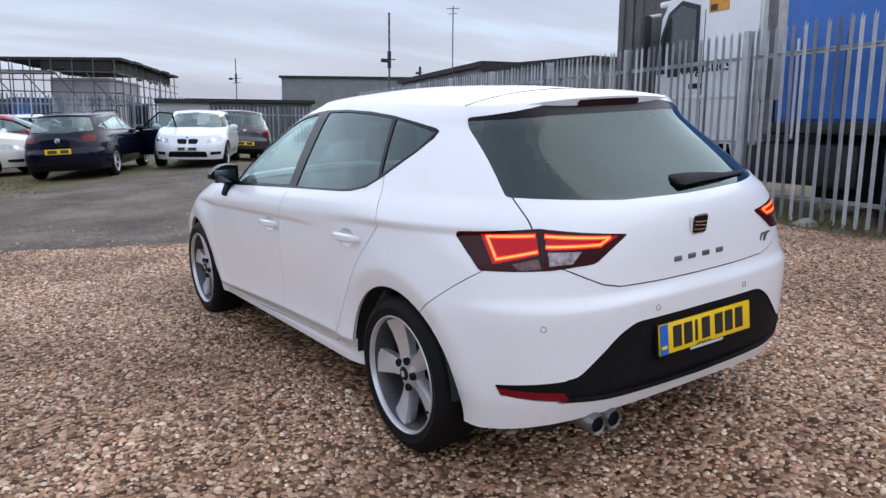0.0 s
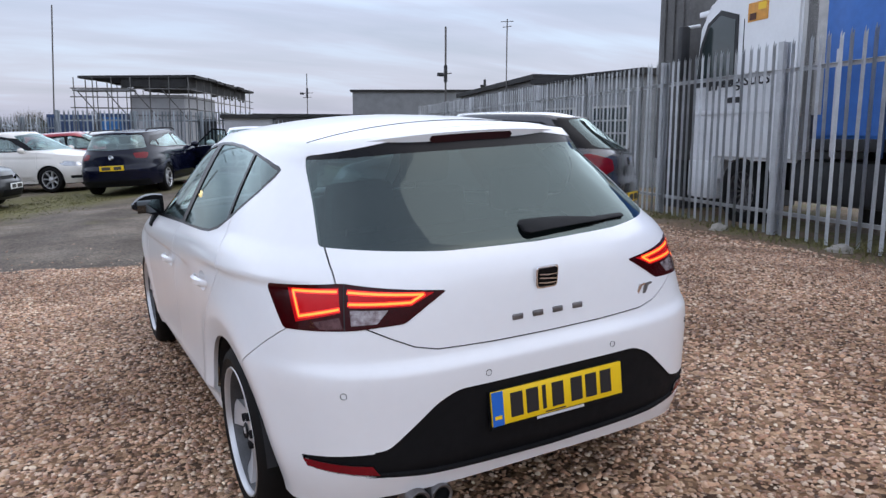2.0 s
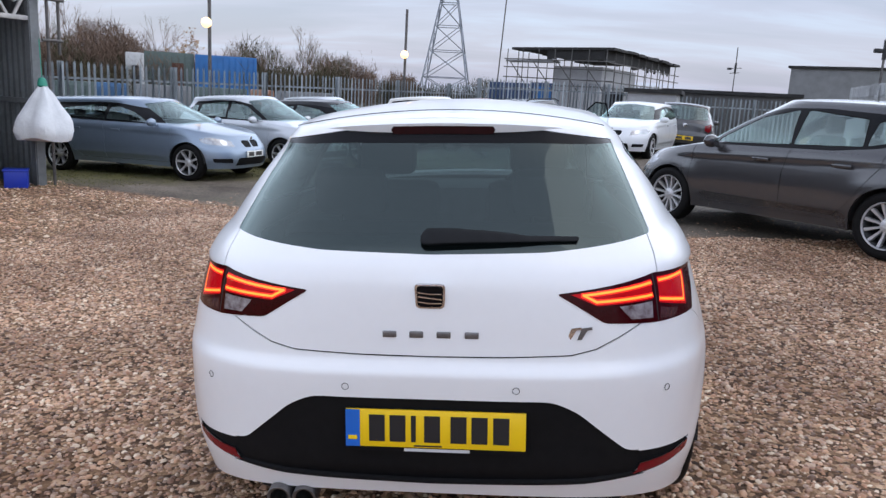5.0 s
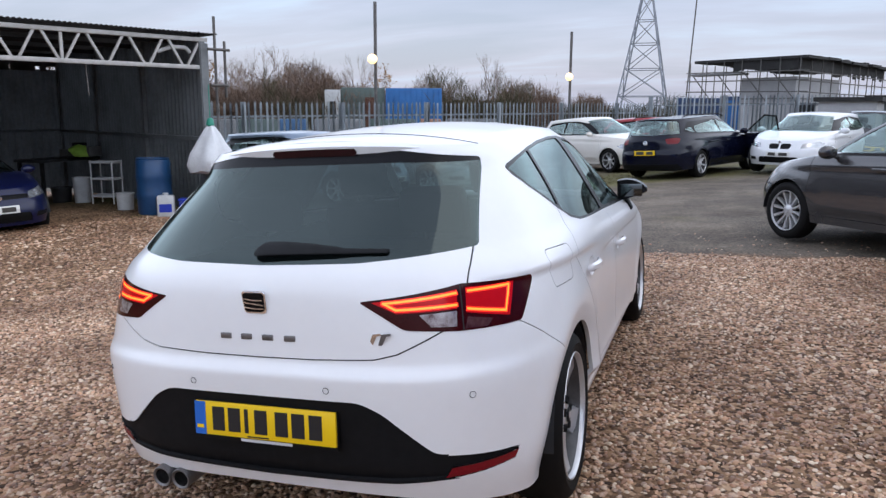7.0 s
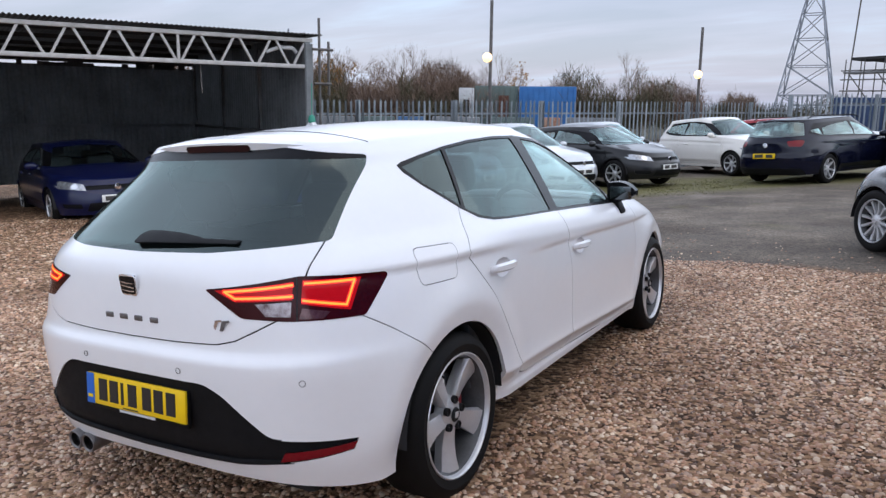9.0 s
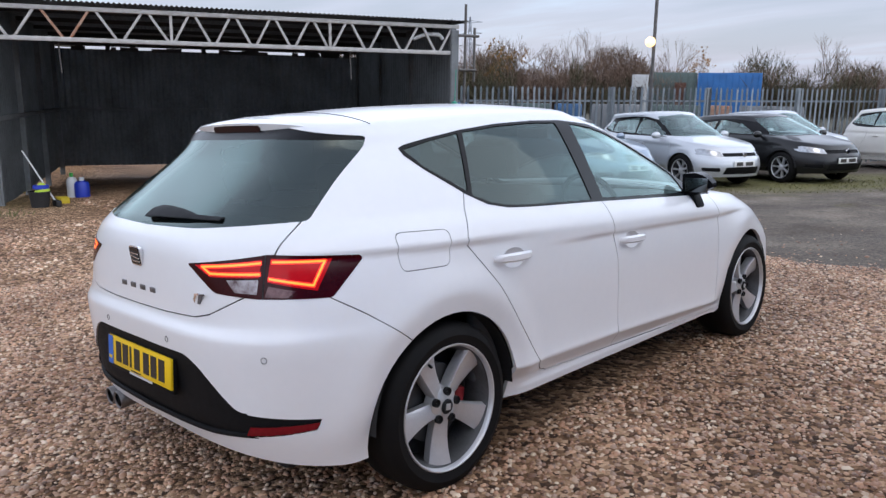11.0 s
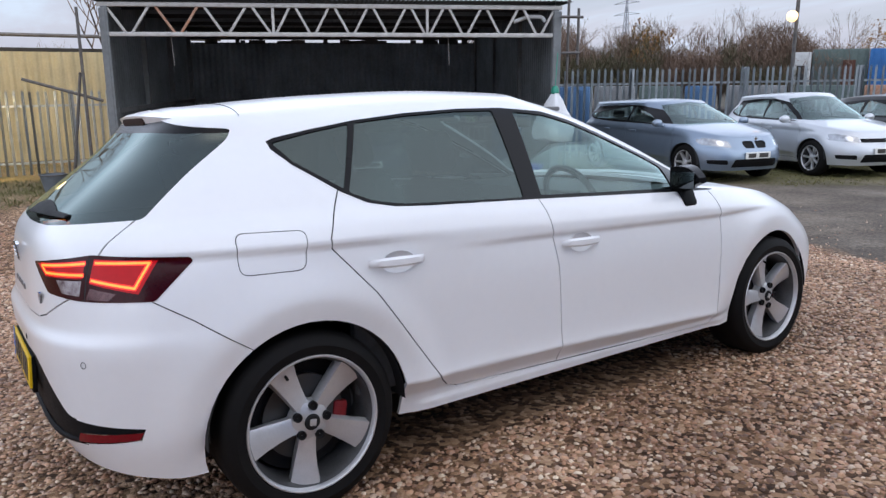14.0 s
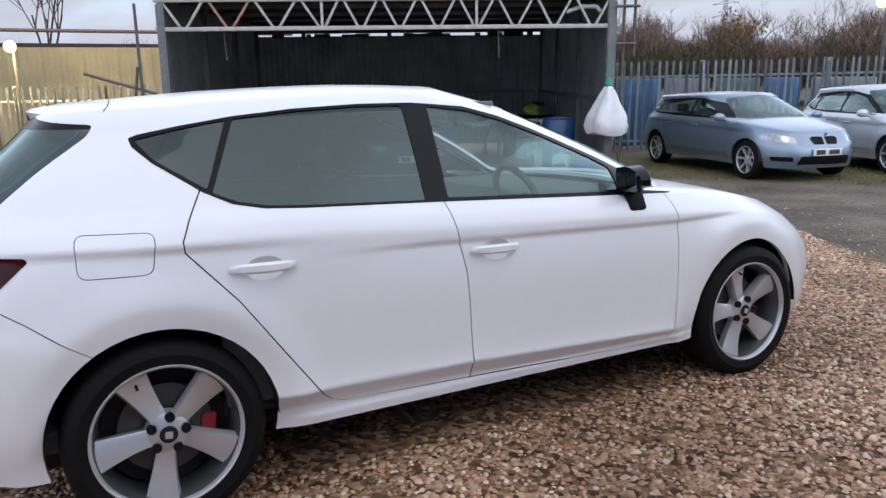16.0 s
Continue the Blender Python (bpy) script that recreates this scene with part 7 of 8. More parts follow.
def lamp_post(x, y, z0, z_light, z_top, label):
    lp = empty("lamp_post", label, "street lamp", Matrix.Translation((x, y, z0)), "lamp posts beyond the fence")
    part("pole", tubed((0, 0, 0), (0, 0, z_top - z0), r=0.045, segs=10), M_SCAF, lp)
    hb2 = bmesh.new()
    bmesh.ops.create_uvsphere(hb2, u_segments=16, v_segments=10, radius=0.13)
    bmesh.ops.translate(hb2, vec=(0.0, -0.2, z_light - z0), verts=hb2.verts)
    part("lamp_head", hb2, M_LAMP_ON, lp)
    part("lamp_arm", tubed((0, 0, z_light - z0 + 0.1), (0, -0.2, z_light - z0 + 0.12), r=0.02, segs=6), M_SCAF, lp)


lamp_post(-7.62, 16.6, -0.4, 2.93, 4.45, "lit lamp post beyond the palisade fence")
lamp_post(-3.45, 23.25, -0.4, 2.72, 4.2, "lit lamp post beyond the palisade fence")

# ---- the lorry behind the right fence ----
fd = Vector((0.2398, 0.9708, 0))
fn = Vector((0.9708, -0.2398, 0))
LOR = Matrix.Translation((7.011, 3.779, 0.05)) @ Matrix((fn, fd, Vector((0, 0, 1)))).transposed().to_4x4()
lorry = empty("lorry", "white lorry cab with a blue curtain-sided trailer behind the fence", "lorry", LOR)
cabp = [(0.0, 0.95), (0.0, 3.78), (0.5, 3.72), (1.4, 3.45), (2.0, 3.25), (2.25, 2.9), (2.35, 2.0), (2.4, 1.0), (2.38, 0.5), (1.72, 0.5), (1.66, 0.95)]
cb2 = bmesh.new()
vs_ = [cb2.verts.new((0, y, z)) for y, z in cabp]
f_ = cb2.faces.new(vs_)
r_ = bmesh.ops.extrude_face_region(cb2, geom=[f_])
bmesh.ops.translate(cb2, vec=(2.45, 0, 0), verts=[g_ for g_ in r_["geom"] if isinstance(g_, bmesh.types.BMVert)])
bmesh.ops.recalc_face_normals(cb2, faces=cb2.faces)
bmesh.ops.bevel(cb2, geom=list(cb2.edges), offset=0.05, segments=3, affect="EDGES")
part("cab", cb2, M_TRUCK, lorry, "white painted cab")
WALL = Matrix.Rotation(math.pi / 2, 4, "Z")
part("window_frame", prism([(1.27, 2.02), (1.28, 2.98), (1.70, 3.10), (2.02, 2.95), (2.20, 2.60), (2.26, 2.02)], 0.012, WALL), M_DARK, lorry).location = (-0.004, 0, 0)
part("cab_window", prism([(1.33, 2.08), (1.34, 2.92), (1.70, 3.03), (1.97, 2.89), (2.13, 2.57), (2.19, 2.08)], 0.012, WALL), M_WINDOW_FAR, lorry).location = (-0.010, 0, 0)
part("cab_mirror", boxed(-0.30, -0.14, 2.26, 2.40, 2.15, 2.95, 0.04), M_DARK, lorry)
part("mirror_arm", tubed((0.0, 2.25, 2.96), (-0.22, 2.33, 2.92), r=0.025, segs=8), M_TRUCK, lorry)
part("sun_visor", boxed(0.0, 2.35, 2.05, 2.30, 3.06, 3.16, 0.03), M_TRUCK, lorry)
part("side_deflector", boxed(0.0, 0.05, -0.44, -0.02, 1.55, 3.75, 0.01), M_TRUSS, lorry)
part("lower_fold", boxed(-0.012, 0.0, 0.05, 2.3, 1.60, 1.66, 0.004), M_TRUCK, lorry)


def lettering(text, height, width, material, parent, m, name="lettering"):
    """Letters of the built-in font as a flat mesh part, its left end at the origin of m, reading along x."""
    cu = bpy.data.curves.new(name, "FONT")
    cu.body, cu.size, cu.extrude = text, 1.0, 0.004
    tmp = bpy.data.objects.new(name, cu)
    me = bpy.data.meshes.new_from_object(tmp)
    bpy.data.objects.remove(tmp)
    co = [v.co.copy() for v in me.vertices]
    x0, x1 = min(c.x for c in co), max(c.x for c in co)
    y0, y1 = min(c.y for c in co), max(c.y for c in co)
    for v in me.vertices:
        v.co = m @ Vector(((v.co.x - x0) / (x1 - x0) * width, (v.co.y - y0) / (y1 - y0) * height, v.co.z))
    me.materials.clear()
    return part(name, me, material, parent)


# the writing runs backwards along the cab, seen from the yard
SIGN = Matrix(((0, 0, -1, -0.008), (-1, 0, 0, 0), (0, 1, 0, 0), (0, 0, 0, 1)))
lettering("Logistics", 0.25, 1.08, M_INK, lorry, Matrix.Translation((0, 1.62, 1.93)) @ SIGN)
for y, w_ in ((1.93, 0.12), (1.78, 0.12)):
    part("sign_bar", boxed(-0.008, 0.0, y - w_ / 2, y + w_ / 2, 1.96, 2.16), M_INK, lorry)
part("sign_bar", boxed(-0.008, 0.0, 1.15, 1.45, 1.76, 1.84), M_INK, lorry)
part("emblem_panel", boxed(-0.008, 0.0, 0.66, 1.08, 2.84, 3.09), M_ORANGE, lorry)
part("emblem_patch", boxed(-0.012, -0.006, 0.90, 1.04, 2.86, 2.95), M_BROWN, lorry)
part("emblem_patch", boxed(-0.012, -0.006, 0.70, 0.86, 2.98, 3.07), M_PLATE_Y, lorry)
part("door_line", boxed(-0.004, 0.0, 1.15, 1.165, 0.95, 2.9), M_SEAM, lorry)
part("step_panel", boxed(-0.02, 0.3, 1.72, 2.36, 0.35, 0.92, 0.03), M_TRUCK, lorry)
for yy in (1.08, -2.6, -3.9):
    tw = wheel(0.50, 0.29, 0.32, "ten", alloy=M_STEEL_DARK)
    tw.parent = lorry
    tw.matrix_basis = Matrix.Translation((0.20, yy, 0.50)) @ Matrix.Rotation(math.pi, 4, "Z")
ma = bmesh.new()
for i in range(14):
    t0, t1 = math.pi * i / 14, math.pi * (i + 1) / 14
    a, b = Vector((0.10, 1.08 + 0.62 * math.cos(t0), 0.66 + 0.66 * math.sin(t0))), Vector((0.10, 1.08 + 0.62 * math.cos(t1), 0.66 + 0.66 * math.sin(t1)))
    tube(ma, a, b, 0.05, segs=6)
part("mudguard", ma, M_TRUCK, lorry)
part("chassis", boxed(0.5, 2.0, -8.5, 2.2, 0.55, 0.95), M_DARK, lorry)
part("under_box", boxed(0.75, 1.9, -8.4, -0.4, 0.18, 1.10, 0.03), M_DARK, lorry)
part("fuel_tank", boxed(0.1, 0.7, -1.6, 0.2, 0.45, 1.0, 0.08), M_DARK, lorry)
trb = bmesh.new()
k_ = 60
pts_ = []
for i in range(k_ + 1):
    y = -0.35 - 8.4 * i / k_
    pts_.append((0.02 * math.sin(i * 1.3) + 0.012 * math.sin(i * 3.7), y))
lo2, hi2 = [trb.verts.new((x, y, 1.30)) for x, y in pts_], [trb.verts.new((x * 0.3, y, 4.1)) for x, y in pts_]
for i in range(k_):
    trb.faces.new((lo2[i], lo2[i + 1], hi2[i + 1], hi2[i]))
part("curtain", trb, M_BLUE_TARP, lorry, "blue trailer curtain")
part("trailer_body", boxed(0.04, 2.5, -8.8, -0.3, 1.2, 4.15, 0.02), M_BLUE_TARP, lorry)
part("trailer_rail", boxed(-0.02, 2.5, -8.8, -0.3, 1.12, 1.26, 0.01), M_DARK, lorry)
for i in range(11):
    y = -0.7 - 0.75 * i
    part("curtain_strap", boxed(-0.045, -0.03, y - 0.02, y + 0.02, 1.05, 2.3), M_PALE if i % 3 == 0 else M_DARK_BLUE, lorry)
part("headboard", boxed(0.0, 2.5, -0.28, -0.1, 1.1, 4.0), M_STEEL_DARK, lorry)
db2 = empty("dark_container", "tall dark container standing beyond the lorry", "container", LOR @ Matrix.Translation((0.10, 2.75, 0)))
part("container_body", boxed(0, 2.4, 0, 0.9, 0.9, 3.66, 0.03), M_SHEET_DARK, db2)
for i in range(3):
    part("container_rib", boxed(-0.03, 0.0, 0.1 + i * 0.28, 0.18 + i * 0.28, 1.0, 3.6), M_SHEET_DARK, db2)
part("container_frame", boxed(0.1, 2.3, 0.1, 0.8, 0.1, 0.9), M_DARK, db2)

# ---- buildings beyond the fences ----
def cabin_block(name, label, p, q, depth, z0, h, wall, roof, windows=0, h2=None, roof_over=0.15):
    """A flat-roofed block whose face runs from p to q, going back from it by depth to the right of the way; windows on the face."""
    p, q = Vector((*p, 0)), Vector((*q, 0))
    L = (q - p).length
    ux = (q - p).normalized()
    uy = Vector((ux.y, -ux.x, 0))
    m = Matrix.Translation((p.x, p.y, z0)) @ Matrix((ux, uy, Vector((0, 0, 1)))).transposed().to_4x4()
    bld = empty(name, label, "building", kind="structure")
    h2 = h if h2 is None else h2
    wb2 = bmesh.new()
    v = [wb2.verts.new(c) for c in ((0, 0, 0), (L, 0, 0), (L, depth, 0), (0, depth, 0), (0, 0, h), (L, 0, h2), (L, depth, h2), (0, depth, h))]
    for f in ((0, 1, 5, 4), (1, 2, 6, 5), (2, 3, 7, 6), (3, 0, 4, 7), (4, 5, 6, 7)):
        wb2.faces.new([v[i] for i in f])
    bmesh.ops.recalc_face_normals(wb2, faces=wb2.faces)
    bmesh.ops.transform(wb2, matrix=m, verts=wb2.verts)
    part("wall", wb2, wall, bld, smooth=False)
    rb2 = bmesh.new()
    o = roof_over
    v = [rb2.verts.new(c) for c in ((-o, -o, h), (L + o, -o, h2), (L + o, depth + o, h2), (-o, depth + o, h), (-o, -o, h + 0.14), (L + o, -o, h2 + 0.14), (L + o, depth + o, h2 + 0.14), (-o, depth + o, h + 0.14))]
    for f in ((0, 1, 5, 4), (1, 2, 6, 5), (2, 3, 7, 6), (3, 0, 4, 7), (4, 5, 6, 7), (3, 2, 1, 0)):
        rb2.faces.new([v[i] for i in f])
    bmesh.ops.recalc_face_normals(rb2, faces=rb2.faces)
    bmesh.ops.transform(rb2, matrix=m, verts=rb2.verts)
    part("roof", rb2, roof, bld, smooth=False)
    for i in range(windows):
        x = L * (i + 0.5) / windows
        w_ = min(1.2, L / windows * 0.6)
        wf = part("window", boxed(x - w_ / 2 - 0.06, x + w_ / 2 + 0.06, -0.05, 0.02, 1.05, 2.05, 0.0, m), M_TRUSS, bld)
        part("pane", boxed(x - w_ / 2, x + w_ / 2, -0.06, -0.045, 1.1, 2.0, 0.0, m), M_WINDOW_FAR, wf)
        for zz in (1.4, 1.7):
            part("glazing_bar", boxed(x - w_ / 2, x + w_ / 2, -0.072, -0.055, zz - 0.02, zz + 0.02, 0.0, m), M_TRUSS, wf)
    return bld


cabin_block("site_office", "grey flat-roofed site office with barred windows", (10.7, 10.6), (10.6, 14.6), 6, 0.0, 2.72, M_CABIN_WALL, M_ROOF, 2)
cabin_block("long_workshop", "long grey workshop with a dark low roof", (10.6, 14.7), (12.6, 22.5), 5, 0.0, 2.85, M_CONC, M_ROOF, 0, h2=2.75)
cabin_block("dark_store", "dark brick store with a patched roof", (19.4, 49.4), (27.6, 44.7), 5, 0.0, 4.17, M_CABIN_WALL, M_ROOF, 0)
cabin_block("store_front", "pale sheet lean-to in front of the dark store", (21.7, 47.9), (24.9, 46.1), 0.6, 0.0, 4.0, M_CABIN_WALL, M_TRUSS, 0)
cabin_block("low_cabin", "low grey cabin with a dark fascia", (5.2, 28.65), (6.9, 28.2), 2.5, -0.1, 2.05, M_PALE_BLOCK, M_ROOF, 0)
palisade("fence_corner", "weathered palisade fence between the cabin and the workshop", (6.95, 28.25), (11.0, 27.1), 2.05, M_GALV_DULL, za=-0.1, zb=-0.1, facing=1)
cabin_block("low_store", "low dark store behind the fence", (7.6, 33.0), (12.5, 31.5), 3, -0.1, 2.2, M_SHEET_DARK, M_ROOF, 0)
part_board = boxed(4.05, 4.75, 28.75, 28.80, 0.3, 1.95)
tagged(part("dark_board", part_board, M_DARK), "dark board fixed to the fence gate", "board")

# scaffolded canopy: a flat sheeted roof whose near corner points at the yard
scf = empty("scaffolded_building", "half-built block under a dark sheeted roof on scaffolding", "building", kind="structure")
SC_U, SC_W = Vector((-0.83, 0.56, 0)), Vector((0.43, 0.905, 0))
SC = Matrix.Translation((4.6, 33.95, -0.35)) @ Matrix((SC_U, SC_W, Vector((0, 0, 1)))).transposed().to_4x4()
SC_A, SC_B = 5.6, 13.2
rs3 = random.Random(8)


def scaf_box(name, a0, a1, b0, b1, z0, z1, material):
    bm = boxed(a0, a1, b0, b1, z0, z1)
    bmesh.ops.transform(bm, matrix=SC, verts=bm.verts)
    bmesh.ops.recalc_face_normals(bm, faces=bm.faces)
    return part(name, bm, material, scf, smooth=False)


def scaf_tube(name, *pts, r=0.027):
    return part(name, tubed(*[SC @ Vector(p) for p in pts], r=r, segs=6), M_SCAF_PALE, scf)


# overlapping roof sheets, none quite level with the next
for i in range(9):
    b0 = SC_B * i / 9
    z = 4.30 + rs3.uniform(-0.04, 0.05)
    scaf_box("roof_sheet", -0.15 - rs3.uniform(0, 0.2), SC_A + rs3.uniform(-0.3, 0.3), b0, b0 + SC_B / 9 + 0.06, z, z + 0.12, M_ROOF)
for i in range(12):
    b0 = rs3.uniform(0, SC_B - 1.2)
    scaf_box("roof_board", rs3.uniform(0, 1.5), rs3.uniform(2.0, SC_A), b0, b0 + rs3.uniform(0.2, 0.8), 4.44, 4.47 + rs3.uniform(0.02, 0.08), M_ROOF)
# ragged dark strips painting the shade under the long and half the short edge
for axis, length, k in ((1, SC_B - 0.8, 34), (0, 3.3, 12)):
    for i in range(k):
        t0, t1 = length * i / k, length * (i + 1) / k
        drop = 3.72 + rs3.uniform(-0.10, 0.16)
        if axis:
            scaf_box("roof_shade_strip", 0.10, 0.14, t0, t1, drop, 4.34, M_ROOF)
        else:
            scaf_box("roof_shade_strip", t0, t1, 0.10, 0.14, drop + 0.1, 4.34, M_ROOF)
for i in range(7):
    a = SC_A * i / 6
    scaf_tube("scaffold_pole", (a, 0, 0), (a, 0, 4.32))
    scaf_tube("scaffold_pole", (a, SC_B, 0), (a, SC_B, 4.32))
for i in range(1, 11):
    scaf_tube("scaffold_pole", (0, SC_B * i / 10, 0), (0, SC_B * i / 10, 4.32))
    scaf_tube("scaffold_pole", (SC_A, SC_B * i / 10, 0), (SC_A, SC_B * i / 10, 4.32))
for z in (2.3, 2.85, 3.35, 3.75):
    scaf_tube("scaffold_ledger", (-0.4, 0, z), (SC_A + 0.2, 0, z + 0.08))
    scaf_tube("scaffold_ledger", (0, -0.3, z), (0, SC_B + 1.0, z))
for i in range(4):
    scaf_tube("scaffold_brace", (1.4 * i, 0.05, 2.3), (1.4 * i + 1.3, 0.05, 3.75), r=0.028)
scaf_box("lower_deck", 2.9, SC_A + 0.1, 0.0, 1.0, 3.70, 3.78, M_CONC)
scaf_box("inner_block", 0.5, 3.2, 0.9, 6.5, 0, 3.55, M_PALE_BLOCK)
scaf_box("inner_band", 0.44, 3.26, 0.84, 6.56, 2.55, 2.62, M_CONC)
bc = empty("far_containers", "row of dark blue containers far beyond the fence", "container", kind="structure")
for i in range(2):
    part("container_body", boxed(-1.2 + i * 2.9, 1.5 + i * 2.9, 50, 52.4, -0.3, 2.55 + 0.1 * (i % 2), 0.02), M_DARK_BLUE, bc)
    part("container_door", boxed(-1.1 + i * 2.9, 0.1 + i * 2.9, 49.96, 50, -0.2, 2.4), M_BLUE_BOX if i == 1 else M_DARK_BLUE, bc)

# container and huts beyond the far fence
def bearing(deg, d, cx=2.15, cy=-2.34):
    return Vector((cx - d * math.sin(radians(deg)), cy + d * math.cos(radians(deg)), 0))


def far_box(name, label, b0, b1, d, z0, z1, material, depth=2.4):
    p, q = bearing(b0, d), bearing(b1, d)
    ux = (q - p).normalized()
    uy = Vector((-ux.y, ux.x, 0))
    m = Matrix.Translation(p) @ Matrix((ux, uy, Vector((0, 0, 1)))).transposed().to_4x4()
    e2 = empty(name, label, "container", kind="structure")
    L = (q - p).length
    part("container_body", boxed(0, L, 0, depth, z0, z1, 0.03, m), material, e2)
    k = max(3, int(L / 0.35))
    for i in range(k):
        x = L * (i + 0.5) / k
        part("container_rib", boxed(x - 0.05, x + 0.05, -0.04, 0, z0 + 0.1, z1 - 0.1, 0.0, m), material, e2)
    return e2, m, L


_, m_, L_ = far_box("blue_container", "bright blue shipping container beyond the fence", 25.1, 20.9, 50.5, 0.0, 3.10, M_BLUE_BOX)
e3, m_, L_ = far_box("site_hut", "grey-green site hut beside the blue container", 28.4, 25.15, 50.8, 0.0, 3.12, M_GREEN_BOX)
part("hut_door", boxed(L_ * 0.55, L_ * 0.78, -0.08, -0.03, 0.4, 2.5, 0.0, m_), M_BROWN, e3)
e4, m_, L_ = far_box("white_hut", "small white hut with a dark doorway", 29.6, 28.45, 50, 0.0, 2.95, M_TUB, 1.5)
part("doorway", boxed(L_ * 0.3, L_ * 0.7, -0.07, -0.03, 0.3, 2.2, 0.0, m_), M_DARK, e4)
for b0, b1, d_, mm in ((46.5, 43.6, 20.5, M_PANEL_BLUE), (43.4, 40.4, 21, M_PANEL_BLUE), (40.2, 37.4, 21.6, M_CABIN_WALL), (37.2, 34.4, 22.2, M_GREEN_BOX), (34.2, 32.2, 22.8, M_PANEL_BLUE), (31.6, 28.0, 23.6, M_CABIN_WALL), (27.5, 24.0, 24.6, M_GREEN_BOX), (23.6, 22.0, 25.2, M_RUST), (21.6, 17.5, 26.5, M_CABIN_WALL)):
    far_box("stored_panels", "stacked blue and grey panels stored behind the fence", b0, b1, d_, -0.4, 1.30, mm, 0.5)

# lattice pylons
def pylon(name, x, y, h, base, label):
    py = empty(name, label, "pylon", Matrix.Translation((x, y, -0.5)))
    hw = lambda z: base / 2 * (1 - z / h * 1.35) if z < h * 0.6 else base / 2 * (0.19 - 0.16 * (z / h - 0.6) / 0.4)
    zs = [0, h * 0.13, h * 0.26, h * 0.38, h * 0.49, h * 0.6, h * 0.7, h * 0.8, h * 0.9, h]
    r = base * 0.011
    cs_ = ((1, 1), (-1, 1), (-1, -1), (1, -1))
    for sx, sy in cs_:
        part("leg", tubed(*[(sx * hw(z), sy * hw(z), z) for z in (0, h * 0.6, h)], r=r * 1.3, segs=5), M_PYLON, py)
    bm = bmesh.new()
    for a, b in zip(zs[:-1], zs[1:]):
        for (s0, t0), (s1, t1) in zip(cs_, cs_[1:] + cs_[:1]):
            tube(bm, (s0 * hw(a), t0 * hw(a), a), (s1 * hw(b), t1 * hw(b), b), r * 0.7, segs=4)
            tube(bm, (s1 * hw(a), t1 * hw(a), a), (s0 * hw(b), t0 * hw(b), b), r * 0.7, segs=4)
            tube(bm, (s0 * hw(b), t0 * hw(b), b), (s1 * hw(b), t1 * hw(b), b), r * 0.7, segs=4)
    part("bracing", bm, M_PYLON, py)
    for f in (0.66, 0.80, 0.93):
        z, w_ = h * f, base * 0.75
        part("cross_arm", tubed((-w_, 0, z), (0, 0, z + h * 0.03), (w_, 0, z), (-w_, 0, z), r=r, segs=5), M_PYLON, py)
    return py


pylon("pylon", -14.7, 176.0, 46, 12.0, "grey lattice electricity pylon against the sky")
pylon("pylon", -215.0, 238.0, 34, 9.0, "distant lattice electricity pylon above the trees")


# masts with aerials
def mast(x, y, h, label, arms, r=0.03, lean=0.0):
    ms = empty("mast", label, "mast", Matrix.Translation((x, y, 0)))
    part("pole", tubed((0, 0, 0), (lean, 0, h), r=r, segs=8), M_SCAF, ms)
    for z, w_, k in arms:
        part("aerial_arm", tubed((-w_, 0, z), (w_, 0, z + 0.05), r=r * 0.6, segs=6), M_SCAF, ms)
        if k:
            part("aerial_head", boxed(-w_ - 0.08, -w_ + 0.14, -0.06, 0.06, z - 0.07, z + 0.05, 0.02), M_DARK, ms)
            part("aerial_bracket", boxed(-0.045, 0.045, -0.045, 0.045, z - 0.25, z + 0.30), M_DARK, ms)


mast(10.6, 20.0, 4.9, "thin mast with cameras above the workshop", [(3.35, 0.22, True)], 0.035)
mast(10.93, 16.74, 4.75, "tall thin aerial mast above the roofs", [(4.65, 0.22, False), (4.5, 0.15, False)], 0.018)
mast(18.0, 29.8, 4.1, "short aerial on the workshop roof", [(3.75, 0.15, True)], 0.025)
mast(12.5, 41.0, 4.9, "aerial mast behind the low cabin", [(3.75, 0.35, True), (3.5, 0.25, False)], 0.028)
mast(-0.87, 52.91, 9.5, "tall slanting pole beside the scaffold", [], 0.045, 0.45)


